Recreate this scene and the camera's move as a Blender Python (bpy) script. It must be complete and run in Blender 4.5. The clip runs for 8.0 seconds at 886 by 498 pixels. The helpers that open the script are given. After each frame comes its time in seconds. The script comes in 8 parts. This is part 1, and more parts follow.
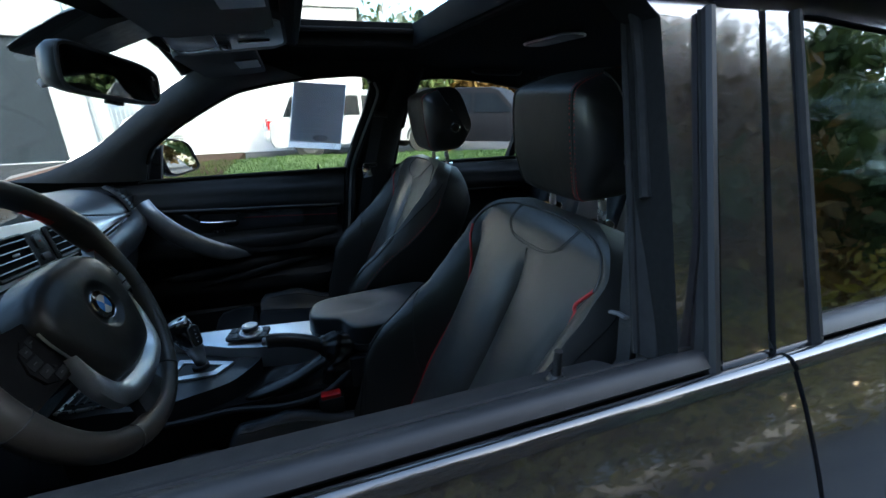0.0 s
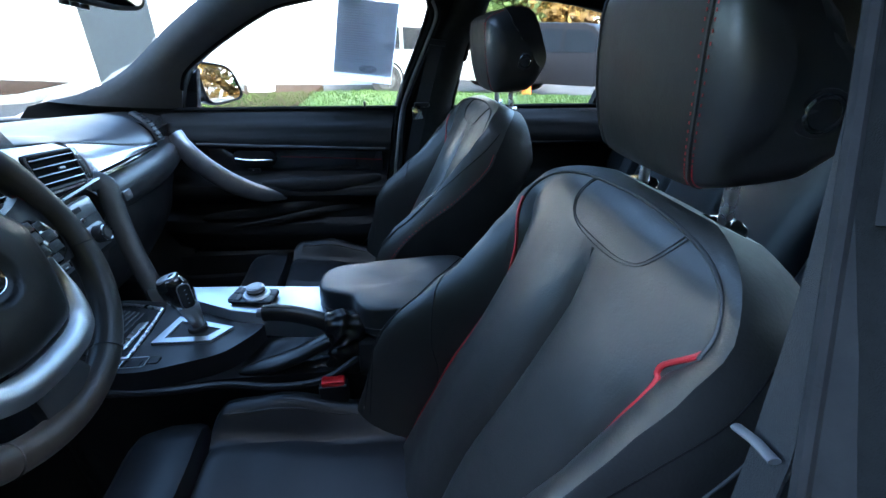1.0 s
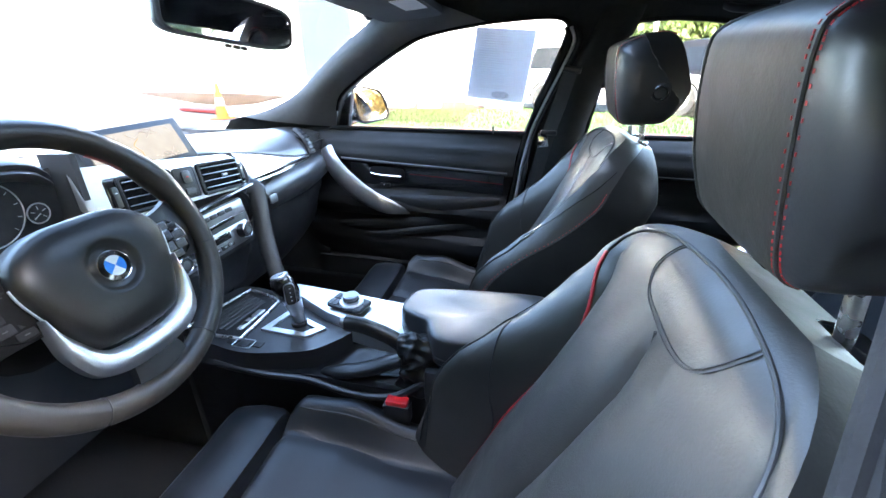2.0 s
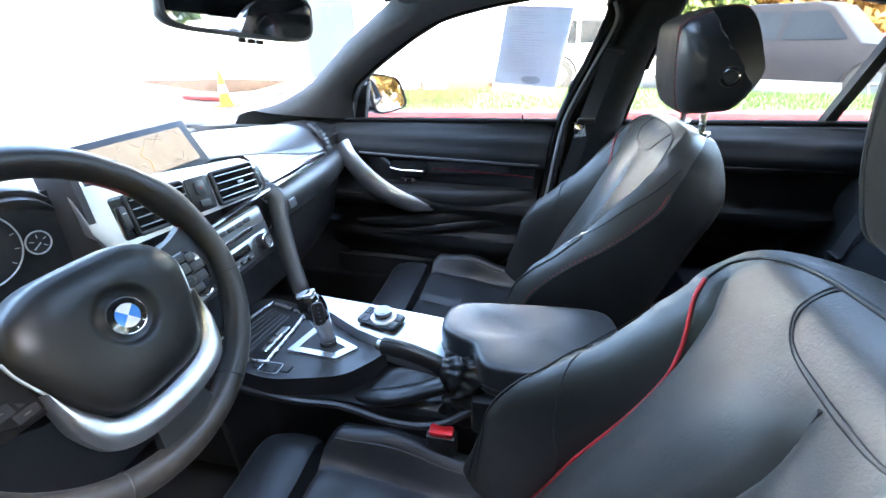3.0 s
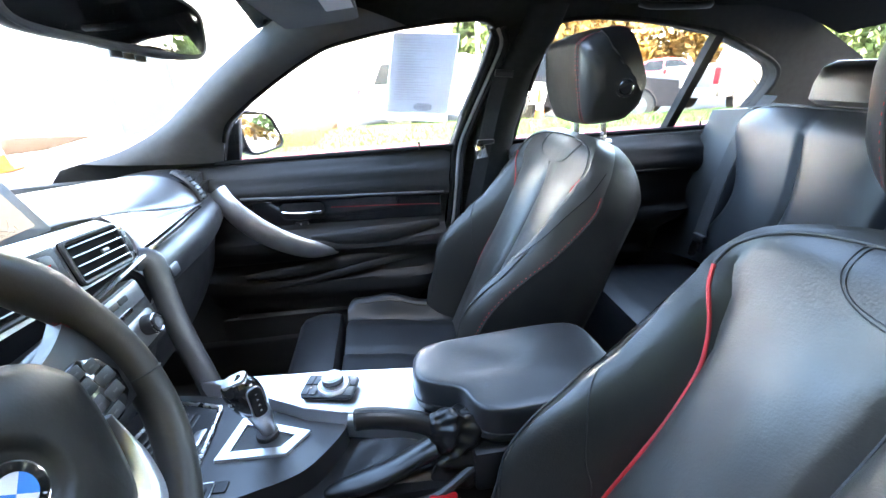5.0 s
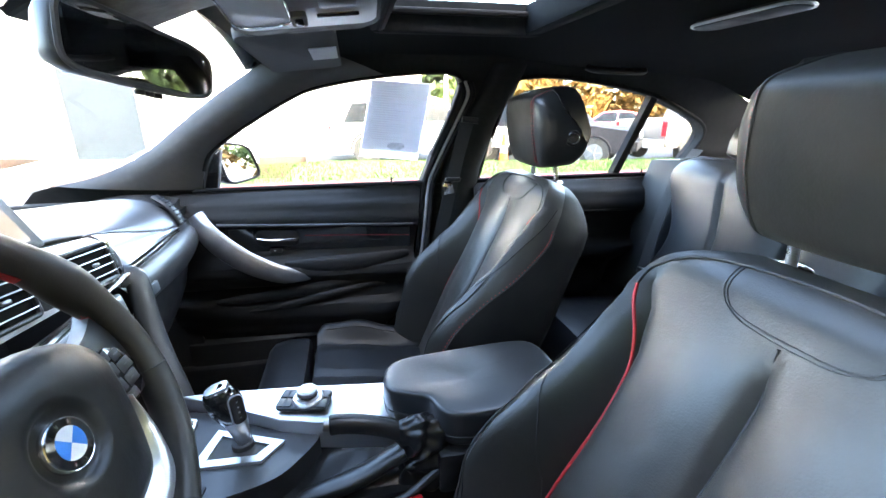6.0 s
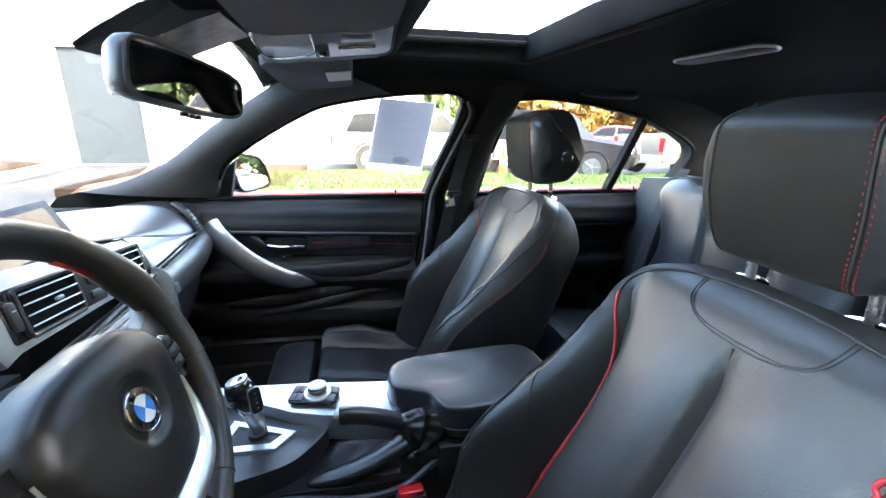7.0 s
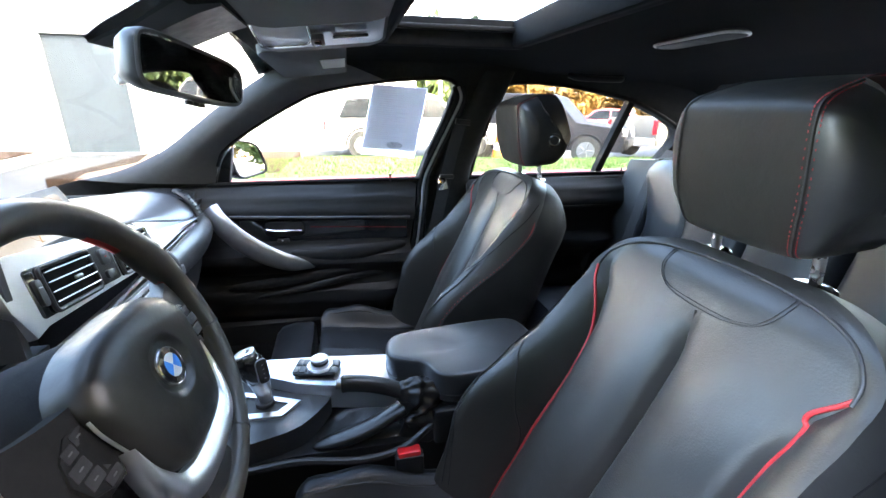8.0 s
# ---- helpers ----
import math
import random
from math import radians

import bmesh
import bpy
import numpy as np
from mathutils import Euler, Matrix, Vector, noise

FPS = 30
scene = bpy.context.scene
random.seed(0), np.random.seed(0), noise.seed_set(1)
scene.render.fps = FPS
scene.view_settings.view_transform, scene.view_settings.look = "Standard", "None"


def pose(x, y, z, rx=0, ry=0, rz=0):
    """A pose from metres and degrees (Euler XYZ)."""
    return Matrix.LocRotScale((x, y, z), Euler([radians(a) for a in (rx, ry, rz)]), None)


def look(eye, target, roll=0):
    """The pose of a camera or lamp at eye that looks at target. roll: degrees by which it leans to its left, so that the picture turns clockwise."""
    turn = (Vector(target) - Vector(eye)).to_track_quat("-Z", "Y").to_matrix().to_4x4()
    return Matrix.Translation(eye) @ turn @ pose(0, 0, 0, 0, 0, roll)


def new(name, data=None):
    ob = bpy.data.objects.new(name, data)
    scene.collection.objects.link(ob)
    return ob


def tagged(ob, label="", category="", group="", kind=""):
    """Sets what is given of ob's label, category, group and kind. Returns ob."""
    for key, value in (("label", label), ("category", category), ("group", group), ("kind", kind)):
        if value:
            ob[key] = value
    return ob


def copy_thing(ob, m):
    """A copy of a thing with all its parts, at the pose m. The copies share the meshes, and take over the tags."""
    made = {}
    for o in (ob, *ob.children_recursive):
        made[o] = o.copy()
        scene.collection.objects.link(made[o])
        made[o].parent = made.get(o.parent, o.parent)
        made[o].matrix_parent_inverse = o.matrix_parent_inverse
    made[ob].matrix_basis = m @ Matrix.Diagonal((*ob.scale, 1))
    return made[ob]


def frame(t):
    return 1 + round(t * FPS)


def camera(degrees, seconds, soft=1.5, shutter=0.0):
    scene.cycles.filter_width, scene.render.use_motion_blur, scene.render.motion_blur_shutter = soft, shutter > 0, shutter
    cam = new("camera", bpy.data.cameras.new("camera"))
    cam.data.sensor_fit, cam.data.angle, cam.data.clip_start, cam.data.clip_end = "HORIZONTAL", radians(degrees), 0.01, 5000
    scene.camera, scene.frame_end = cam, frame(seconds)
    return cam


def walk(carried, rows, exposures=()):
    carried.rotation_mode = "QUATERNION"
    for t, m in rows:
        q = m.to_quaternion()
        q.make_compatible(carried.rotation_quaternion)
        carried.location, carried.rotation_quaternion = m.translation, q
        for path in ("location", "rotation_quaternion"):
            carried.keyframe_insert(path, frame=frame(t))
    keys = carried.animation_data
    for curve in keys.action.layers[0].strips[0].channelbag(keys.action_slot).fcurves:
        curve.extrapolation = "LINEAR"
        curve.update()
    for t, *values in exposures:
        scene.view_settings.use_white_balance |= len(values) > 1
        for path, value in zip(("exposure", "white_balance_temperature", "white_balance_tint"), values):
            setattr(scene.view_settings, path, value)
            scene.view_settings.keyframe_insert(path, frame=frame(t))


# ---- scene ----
cam = camera(92.6, 8.0)
PATH = [
    (0, (0.248, -0.941, 1.192), (0.844, 0.85, 0.532), -1.3),
    (0.5, (0.3, -0.813, 1.183), (0.843, 0.933, 0.372), 1.3),
    (1, (0.361, -0.751, 1.165), (0.625, 1.019, 0.272), 0.6),
    (1.5, (0.428, -0.731, 1.164), (0.358, 1.059, 0.275), -0.2),
    (2, (0.466, -0.712, 1.186), (0.068, 1.065, 0.357), -0.2),
    (2.2, (0.471, -0.702, 1.194), (-0.008, 1.052, 0.362), -1.0),
    (3.3, (0.341, -0.594, 1.202), (-0.043, 1.136, 0.276), -2.1),
    (3.5, (0.321, -0.572, 1.199), (-0.029, 1.164, 0.268), -2.0),
    (4, (0.279, -0.534, 1.183), (0.105, 1.247, 0.289), -3.7),
    (4.5, (0.243, -0.535, 1.174), (0.292, 1.274, 0.322), -3.7),
    (5, (0.224, -0.562, 1.17), (0.435, 1.268, 0.39), -3.3),
    (5.2, (0.218, -0.581, 1.164), (0.484, 1.263, 0.436), -3.1),
    (6.3, (0.196, -0.665, 1.189), (0.597, 1.2, 0.586), 0.0),
    (6.5, (0.191, -0.677, 1.194), (0.58, 1.195, 0.607), 0.3),
    (7, (0.181, -0.709, 1.199), (0.58, 1.164, 0.621), 0.9),
    (7.5, (0.171, -0.737, 1.197), (0.582, 1.122, 0.584), 0.6),
    (8, (0.176, -0.758, 1.2), (0.592, 1.09, 0.56), 0.3),
]
walk(cam, [(t, look(eye, target, roll)) for t, eye, target, roll in PATH], [(0, 4.1, 6350, 0), (0.5, 4.35, 6450, 2), (1.0, 5.5, 5900, 3), (1.5, 6.3, 6450, 8), (2.0, 6.98, 6900, 10), (3.5, 7.05, 7050, 10), (5.0, 7.32, 7300, 10), (7.0, 6.62, 7600, 11), (8.0, 6.72, 7650, 11)])

# ---- light: sun over the trees behind the driver's side, open sky ----
SUN_ELEV, SUN_AZ = 32.0, 208.0         # azimuth: degrees from +y towards -x
world = bpy.data.worlds.new("sky")
scene.world = world
world.use_nodes = True
wn = world.node_tree
sky = wn.nodes.new("ShaderNodeTexSky")
sky.sky_type = "NISHITA"
sky.sun_disc = False
sky.sun_elevation = radians(SUN_ELEV)
sky.sun_rotation = radians(-SUN_AZ)
sky.air_density, sky.dust_density = 0.85, 2.6
wn.nodes["Background"].inputs["Strength"].default_value = 0.15
wn.links.new(sky.outputs["Color"], wn.nodes["Background"].inputs["Color"])

sun = new("sun", bpy.data.lights.new("sun", "SUN"))
sun.data.energy, sun.data.angle, sun.data.color = 0.5, radians(0.6), (1.0, 0.95, 0.87)
_e, _a = radians(SUN_ELEV), radians(SUN_AZ)
sun_dir = Vector((-math.sin(_a) * math.cos(_e), math.cos(_a) * math.cos(_e), math.sin(_e)))
sun.matrix_world = look(sun_dir * 60, (0, 0, 0))


# ---- materials ----
def material(name, base, rough=0.5, metal=0.0, second=None, scale=20.0, mix=0.5, bump=0.0, bump_scale=300.0,
             coat=0.0, ior=1.5, rough_var=0.0, voronoi=False, emit=None, emit_strength=0.0, per_object=0.0, spec=0.5, bump_depth=0.001, wrinkle=0.0):
    """A principled surface with a broad tone variation, a fine relief and uneven gloss."""
    m = bpy.data.materials.new(name)
    m.use_nodes = True
    nt = m.node_tree
    b = nt.nodes["Principled BSDF"]
    b.inputs["Base Color"].default_value = (*base, 1)
    b.inputs["Roughness"].default_value = rough
    b.inputs["Metallic"].default_value = metal
    b.inputs["IOR"].default_value = ior
    b.inputs["Coat Weight"].default_value = coat
    b.inputs["Specular IOR Level"].default_value = spec
    co = nt.nodes.new("ShaderNodeTexCoord")
    if second is not None:
        n = nt.nodes.new("ShaderNodeTexNoise")
        n.inputs["Scale"].default_value = scale
        n.inputs["Detail"].default_value = 6
        nt.links.new(co.outputs["Object"], n.inputs["Vector"])
        r = nt.nodes.new("ShaderNodeValToRGB")
        r.color_ramp.elements[0].position = 0.5 - mix * 0.4
        r.color_ramp.elements[1].position = 0.5 + mix * 0.4
        r.color_ramp.elements[0].color = (*base, 1)
        r.color_ramp.elements[1].color = (*second, 1)
        nt.links.new(n.outputs["Fac"], r.inputs["Fac"])
        last = r.outputs["Color"]
        if per_object:
            info = nt.nodes.new("ShaderNodeObjectInfo")
            h = nt.nodes.new("ShaderNodeHueSaturation")
            mp = nt.nodes.new("ShaderNodeMapRange")
            mp.inputs["To Min"].default_value, mp.inputs["To Max"].default_value = 1 - per_object, 1 + per_object
            nt.links.new(info.outputs["Random"], mp.inputs["Value"])
            nt.links.new(mp.outputs["Result"], h.inputs["Value"])
            nt.links.new(last, h.inputs["Color"])
            last = h.outputs["Color"]
        nt.links.new(last, b.inputs["Base Color"])
    if rough_var:
        n2 = nt.nodes.new("ShaderNodeTexNoise")
        n2.inputs["Scale"].default_value = scale * 1.7
        n2.inputs["Detail"].default_value = 4
        nt.links.new(co.outputs["Object"], n2.inputs["Vector"])
        mr = nt.nodes.new("ShaderNodeMapRange")
        mr.inputs["From Min"].default_value, mr.inputs["From Max"].default_value = 0.3, 0.7
        mr.inputs["To Min"].default_value, mr.inputs["To Max"].default_value = rough - rough_var, rough + rough_var
        nt.links.new(n2.outputs["Fac"], mr.inputs["Value"])
        nt.links.new(mr.outputs["Result"], b.inputs["Roughness"])
    if bump:
        t = nt.nodes.new("ShaderNodeTexVoronoi" if voronoi else "ShaderNodeTexNoise")
        t.inputs["Scale"].default_value = bump_scale
        nt.links.new(co.outputs["Object"], t.inputs["Vector"])
        bm_ = nt.nodes.new("ShaderNodeBump")
        bm_.inputs["Strength"].default_value = bump
        bm_.inputs["Distance"].default_value = bump_depth
        nt.links.new(t.outputs["Distance" if voronoi else "Fac"], bm_.inputs["Height"])
        nt.links.new(bm_.outputs["Normal"], b.inputs["Normal"])
        if wrinkle:
            wv = nt.nodes.new("ShaderNodeTexNoise")
            wv.inputs["Scale"].default_value = wrinkle
            wv.inputs["Detail"].default_value = 3
            wv.inputs["Distortion"].default_value = 0.4
            nt.links.new(co.outputs["Object"], wv.inputs["Vector"])
            wb = nt.nodes.new("ShaderNodeBump")
            wb.inputs["Strength"].default_value = 0.5
            wb.inputs["Distance"].default_value = 0.0016
            nt.links.new(wv.outputs["Fac"], wb.inputs["Height"])
            nt.links.new(wb.outputs["Normal"], bm_.inputs["Normal"])
    if emit is not None:
        b.inputs["Emission Color"].default_value = (*emit, 1)
        b.inputs["Emission Strength"].default_value = emit_strength
    return m


def glass(name, tint=(1, 1, 1), face=0.03, edge=0.5, rough=0.0):
    """A thin pane: mostly clear, with a mirror layer that grows at grazing angles."""
    m = bpy.data.materials.new(name)
    m.use_nodes = True
    nt = m.node_tree
    nt.nodes.remove(nt.nodes["Principled BSDF"])
    tr = nt.nodes.new("ShaderNodeBsdfTransparent")
    tr.inputs["Color"].default_value = (*tint, 1)
    gl = nt.nodes.new("ShaderNodeBsdfGlossy")
    gl.inputs["Roughness"].default_value = rough
    lw = nt.nodes.new("ShaderNodeLayerWeight")
    lw.inputs["Blend"].default_value = 0.5
    pw = nt.nodes.new("ShaderNodeMath")
    pw.operation = "POWER"
    pw.inputs[1].default_value = 4.0
    ad = nt.nodes.new("ShaderNodeMath")
    ad.operation = "MULTIPLY_ADD"
    ad.inputs[1].default_value, ad.inputs[2].default_value = edge, face
    mx = nt.nodes.new("ShaderNodeMixShader")
    nt.links.new(lw.outputs["Facing"], pw.inputs[0])
    nt.links.new(pw.outputs["Value"], ad.inputs[0])
    nt.links.new(ad.outputs["Value"], mx.inputs["Fac"])
    nt.links.new(tr.outputs["BSDF"], mx.inputs[1])
    nt.links.new(gl.outputs["BSDF"], mx.inputs[2])
    nt.links.new(mx.outputs["Shader"], nt.nodes["Material Output"].inputs["Surface"])
    return m


def translucent(name, base, second, scale):
    """Thin paper that lets part of the light through."""
    m = material(name, base, 0.8, second=second, scale=scale, bump=0.1, bump_scale=200)
    nt = m.node_tree
    tl = nt.nodes.new("ShaderNodeBsdfTranslucent")
    tl.inputs["Color"].default_value = (*base, 1)
    mx = nt.nodes.new("ShaderNodeMixShader")
    mx.inputs["Fac"].default_value = 0.45
    nt.links.new(nt.nodes["Principled BSDF"].outputs["BSDF"], mx.inputs[1])
    nt.links.new(tl.outputs["BSDF"], mx.inputs[2])
    nt.links.new(mx.outputs["Shader"], nt.nodes["Material Output"].inputs["Surface"])
    return m


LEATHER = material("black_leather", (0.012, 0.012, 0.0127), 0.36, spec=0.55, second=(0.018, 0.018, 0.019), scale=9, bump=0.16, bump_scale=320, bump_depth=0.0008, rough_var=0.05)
# blue sky sheen on bench and cushions is put into this leather's colour
LEATHER_REAR = material("black_leather_blue_sheen", (0.0085, 0.0095, 0.0115), 0.42, spec=0.36, second=(0.0125, 0.014, 0.0165), scale=9, bump=0.12, bump_scale=320, bump_depth=0.0006, rough_var=0.05)
DOOR_SKIN = material("door_soft_skin", (0.008, 0.008, 0.0086), 0.58, spec=0.32, second=(0.012, 0.012, 0.0128), scale=12, bump=0.12, bump_scale=500, bump_depth=0.0006, rough_var=0.05)
LEATHER_GLOSS = material("soft_gathered_leather", (0.005, 0.005, 0.0053), 0.34, spec=0.42, second=(0.008, 0.008, 0.0084), scale=30, bump=0.10, bump_scale=400, bump_depth=0.0006, rough_var=0.05)
# warm reflected light is part of the base colour of these two leathers
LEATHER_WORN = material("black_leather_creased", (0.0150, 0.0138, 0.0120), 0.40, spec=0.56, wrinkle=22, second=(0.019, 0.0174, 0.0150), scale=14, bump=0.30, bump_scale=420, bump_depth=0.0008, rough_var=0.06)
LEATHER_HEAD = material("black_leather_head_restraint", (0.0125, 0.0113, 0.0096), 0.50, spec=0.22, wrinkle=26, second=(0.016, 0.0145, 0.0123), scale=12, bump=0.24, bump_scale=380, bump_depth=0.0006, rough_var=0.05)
# darker copy of the seat leather that carries the shade on the flanks
LEATHER_SHADE = material("black_leather_flank_shade", (0.0075, 0.0072, 0.0069), 0.52, spec=0.15, wrinkle=30, second=(0.012, 0.0116, 0.0112), scale=11, bump=0.24, bump_scale=380, bump_depth=0.0006, rough_var=0.05)
WHEEL_LEATHER = material("wheel_leather", (0.018, 0.0155, 0.0128), 0.4, second=(0.03, 0.0255, 0.0205), scale=25, bump=0.10, bump_scale=520, bump_depth=0.0006, rough_var=0.07, spec=0.5)
HUB_SKIN = material("grained_airbag_skin", (0.0070, 0.0068, 0.0065), 0.40, spec=0.34, second=(0.0108, 0.0104, 0.0098), scale=25, wrinkle=30, bump=0.12, bump_scale=420, bump_depth=0.0006, rough_var=0.06)
RED_THREAD = material("red_thread", (0.42, 0.012, 0.016), 0.55, second=(0.30, 0.008, 0.012), scale=60, bump=0.3, bump_scale=900)
# near-zero black that paints in the shade of vents, roof frame and driver-side spoke
VOID_BLACK = material("deep_black_shade", (0.002, 0.002, 0.002), 0.8, spec=0.1, second=(0.004, 0.004, 0.004), scale=90)
BLACK_THREAD = material("black_thread", (0.012, 0.012, 0.013), 0.6, second=(0.02, 0.02, 0.02), scale=90)
SOFT_PLASTIC = material("soft_black_plastic", (0.011, 0.011, 0.012), 0.42, second=(0.017, 0.017, 0.0185), scale=12, bump=0.10, bump_scale=600, bump_depth=0.0006, rough_var=0.05, spec=0.6)
DASH_PLASTIC = material("dashboard_soft_skin", (0.038, 0.039, 0.042), 0.38, second=(0.052, 0.053, 0.057), scale=8, bump=0.10, bump_scale=600, bump_depth=0.0006, rough_var=0.04, spec=0.65)
# one pillar cloth: a lit copy for windscreen pillars, a shaded copy behind
PILLAR_CLOTH = material("anthracite_pillar_cloth", (0.072, 0.072, 0.074), 0.78, spec=0.4, second=(0.080, 0.080, 0.082), scale=60, bump=0.12, bump_scale=1400)
SIDE_CLOTH_SHADED = material("shaded_side_cloth", (0.012, 0.012, 0.0122), 0.9, spec=0.2, second=(0.016, 0.016, 0.0164), scale=60, bump=0.15, bump_scale=1400)
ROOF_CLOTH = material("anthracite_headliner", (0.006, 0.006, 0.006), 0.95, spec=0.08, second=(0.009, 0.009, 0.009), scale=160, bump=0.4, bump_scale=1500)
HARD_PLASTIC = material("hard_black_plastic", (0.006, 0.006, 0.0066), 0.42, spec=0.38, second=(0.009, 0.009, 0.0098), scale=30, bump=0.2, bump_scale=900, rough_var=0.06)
GLOSS_BLACK = material("gloss_black", (0.008, 0.008, 0.009), 0.12, second=(0.012, 0.012, 0.012), scale=40, coat=0.6, rough_var=0.05)
SATIN_BLACK = material("satin_black_moulding", (0.007, 0.007, 0.0077), 0.46, second=(0.011, 0.011, 0.0118), scale=8, spec=0.22, rough_var=0.06)
RUBBER = material("black_rubber", (0.008, 0.008, 0.0085), 0.85, spec=0.15, second=(0.014, 0.014, 0.0145), scale=50, bump=0.2, bump_scale=500)
SEAL_GREY = material("pale_grey_seal", (0.22, 0.22, 0.225), 0.36, second=(0.28, 0.28, 0.285), scale=30, rough_var=0.06)
GREY_TRIM = material("grey_seal_trim", (0.05, 0.05, 0.052), 0.48, second=(0.075, 0.075, 0.076), scale=30, rough_var=0.08)
SATIN_ALU = material("satin_aluminium_trim", (0.62, 0.64, 0.66), 0.34, metal=1.0, second=(0.70, 0.71, 0.72), scale=6, bump=0.15, bump_scale=1500, rough_var=0.04)
CHROME = material("chrome", (0.82, 0.82, 0.83), 0.10, metal=1.0, second=(0.75, 0.75, 0.76), scale=40, rough_var=0.04)
POST_STEEL = material("bright_post_steel", (0.80, 0.80, 0.81), 0.28, metal=1.0, second=(0.72, 0.72, 0.73), scale=40, rough_var=0.04)
DARK_CHROME = material("dark_satin_metal", (0.30, 0.31, 0.32), 0.36, metal=1.0, second=(0.38, 0.38, 0.39), scale=30, rough_var=0.06)
CARPET = material("black_carpet", (0.01, 0.01, 0.0105), 0.95, second=(0.018, 0.018, 0.019), scale=300, bump=0.8, bump_scale=900)
WEBBING = material("black_belt_webbing", (0.013, 0.013, 0.0138), 0.7, spec=0.3, second=(0.018, 0.018, 0.019), scale=200, bump=0.4, bump_scale=1200)
RED_PLASTIC = material("red_buckle_button", (0.55, 0.010, 0.014), 0.35, second=(0.45, 0.008, 0.012), scale=40)
SCREEN = material("display_screen", (0.05, 0.047, 0.042), 0.18, second=(0.07, 0.066, 0.058), scale=14, mix=0.2, emit=(0.62, 0.55, 0.46), emit_strength=0.010)
SCREEN_ORANGE = material("map_orange", (0.16, 0.09, 0.04), 0.2, second=(0.14, 0.08, 0.035), scale=50, emit=(0.75, 0.42, 0.16), emit_strength=0.009)
SCREEN_LINE = material("map_line", (0.22, 0.16, 0.13), 0.2, second=(0.2, 0.15, 0.12), scale=50)
MIRROR = material("mirror_silver", (0.88, 0.89, 0.9), 0.015, metal=1.0)
PAPER = translucent("white_paper", (0.88, 0.88, 0.89), (0.82, 0.82, 0.83), 18)
PAPER_PRINT = translucent("grey_print", (0.30, 0.30, 0.32), (0.265, 0.265, 0.285), 9)
PAPER_LINE = translucent("faint_print", (0.25, 0.25, 0.265), (0.22, 0.22, 0.235), 60)
PAPER_DARK = translucent("dark_print", (0.10, 0.10, 0.11), (0.085, 0.085, 0.09), 60)
WHITE_PLASTIC = material("white_lens_plastic", (0.55, 0.55, 0.56), 0.25, second=(0.62, 0.62, 0.63), scale=30, coat=0.4)
EMBLEM_BLUE = material("emblem_blue", (0.03, 0.20, 0.62), 0.2, second=(0.04, 0.24, 0.66), scale=90, coat=0.6)
EMBLEM_WHITE = material("emblem_white", (0.78, 0.79, 0.8), 0.2, second=(0.72, 0.73, 0.74), scale=90, coat=0.6)
CAR_BLACK = material("black_car_paint", (0.008, 0.008, 0.010), 0.16, second=(0.014, 0.013, 0.014), scale=5, coat=1.0, rough_var=0.05)
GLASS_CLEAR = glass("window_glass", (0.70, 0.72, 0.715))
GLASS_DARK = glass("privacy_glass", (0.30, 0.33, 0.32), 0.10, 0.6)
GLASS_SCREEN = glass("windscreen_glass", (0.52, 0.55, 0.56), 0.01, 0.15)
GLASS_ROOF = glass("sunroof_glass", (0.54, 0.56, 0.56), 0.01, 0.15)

ASPHALT = material("asphalt", (0.036, 0.036, 0.037), 0.88, second=(0.055, 0.0545, 0.054), scale=1.2, bump=0.5, bump_scale=120, rough_var=0.05)
CONCRETE = material("concrete", (0.26, 0.255, 0.245), 0.85, second=(0.33, 0.325, 0.31), scale=2.0, bump=0.3, bump_scale=90)
STUCCO = material("white_stucco", (0.66, 0.65, 0.63), 0.85, second=(0.58, 0.575, 0.555), scale=1.5, bump=0.3, bump_scale=60)
GREY_DOOR = material("grey_painted_metal", (0.026, 0.033, 0.04), 0.5, second=(0.03, 0.038, 0.046), scale=2.0, bump=0.1, bump_scale=40)
RED_KERB = material("red_kerb_paint", (0.34, 0.026, 0.03), 0.6, second=(0.25, 0.03, 0.03), scale=8, bump=0.4, bump_scale=70)
GRASS = material("lawn_soil", (0.045, 0.085, 0.015), 0.9, second=(0.075, 0.115, 0.026), scale=3, bump=0.6, bump_scale=40)
BLADES = material("grass_blades", (0.048, 0.092, 0.016), 0.6, spec=0.15, second=(0.075, 0.118, 0.026), scale=2.5)
MULCH = material("bark_mulch", (0.028, 0.015, 0.009), 0.95, spec=0.1, second=(0.05, 0.029, 0.018), scale=25, bump=0.8, bump_scale=60)
ORANGE = material("cone_orange", (0.50, 0.11, 0.012), 0.55, spec=0.2, second=(0.42, 0.085, 0.01), scale=12)
WHITE_BAND = material("white_reflective_band", (0.8, 0.8, 0.78), 0.4, second=(0.7, 0.7, 0.68), scale=20)
TYRE = material("tyre_rubber", (0.01, 0.01, 0.01), 0.8, second=(0.016, 0.016, 0.0155), scale=30, bump=0.3, bump_scale=150)
ALLOY = material("alloy_wheel", (0.16, 0.163, 0.167), 0.45, metal=1.0, second=(0.13, 0.133, 0.137), scale=12)
CAR_GLASS = material("tinted_car_glass", (0.013, 0.016, 0.021), 0.25, second=(0.017, 0.021, 0.026), scale=3, coat=0.0, spec=0.15)
PAINT_WHITE = material("white_car_paint", (0.34, 0.345, 0.35), 0.4, second=(0.3, 0.305, 0.31), scale=3, coat=0.1)
PAINT_SILVER = material("silver_car_paint", (0.45, 0.46, 0.46), 0.3, metal=0.4, second=(0.40, 0.41, 0.41), scale=3, coat=0.8)
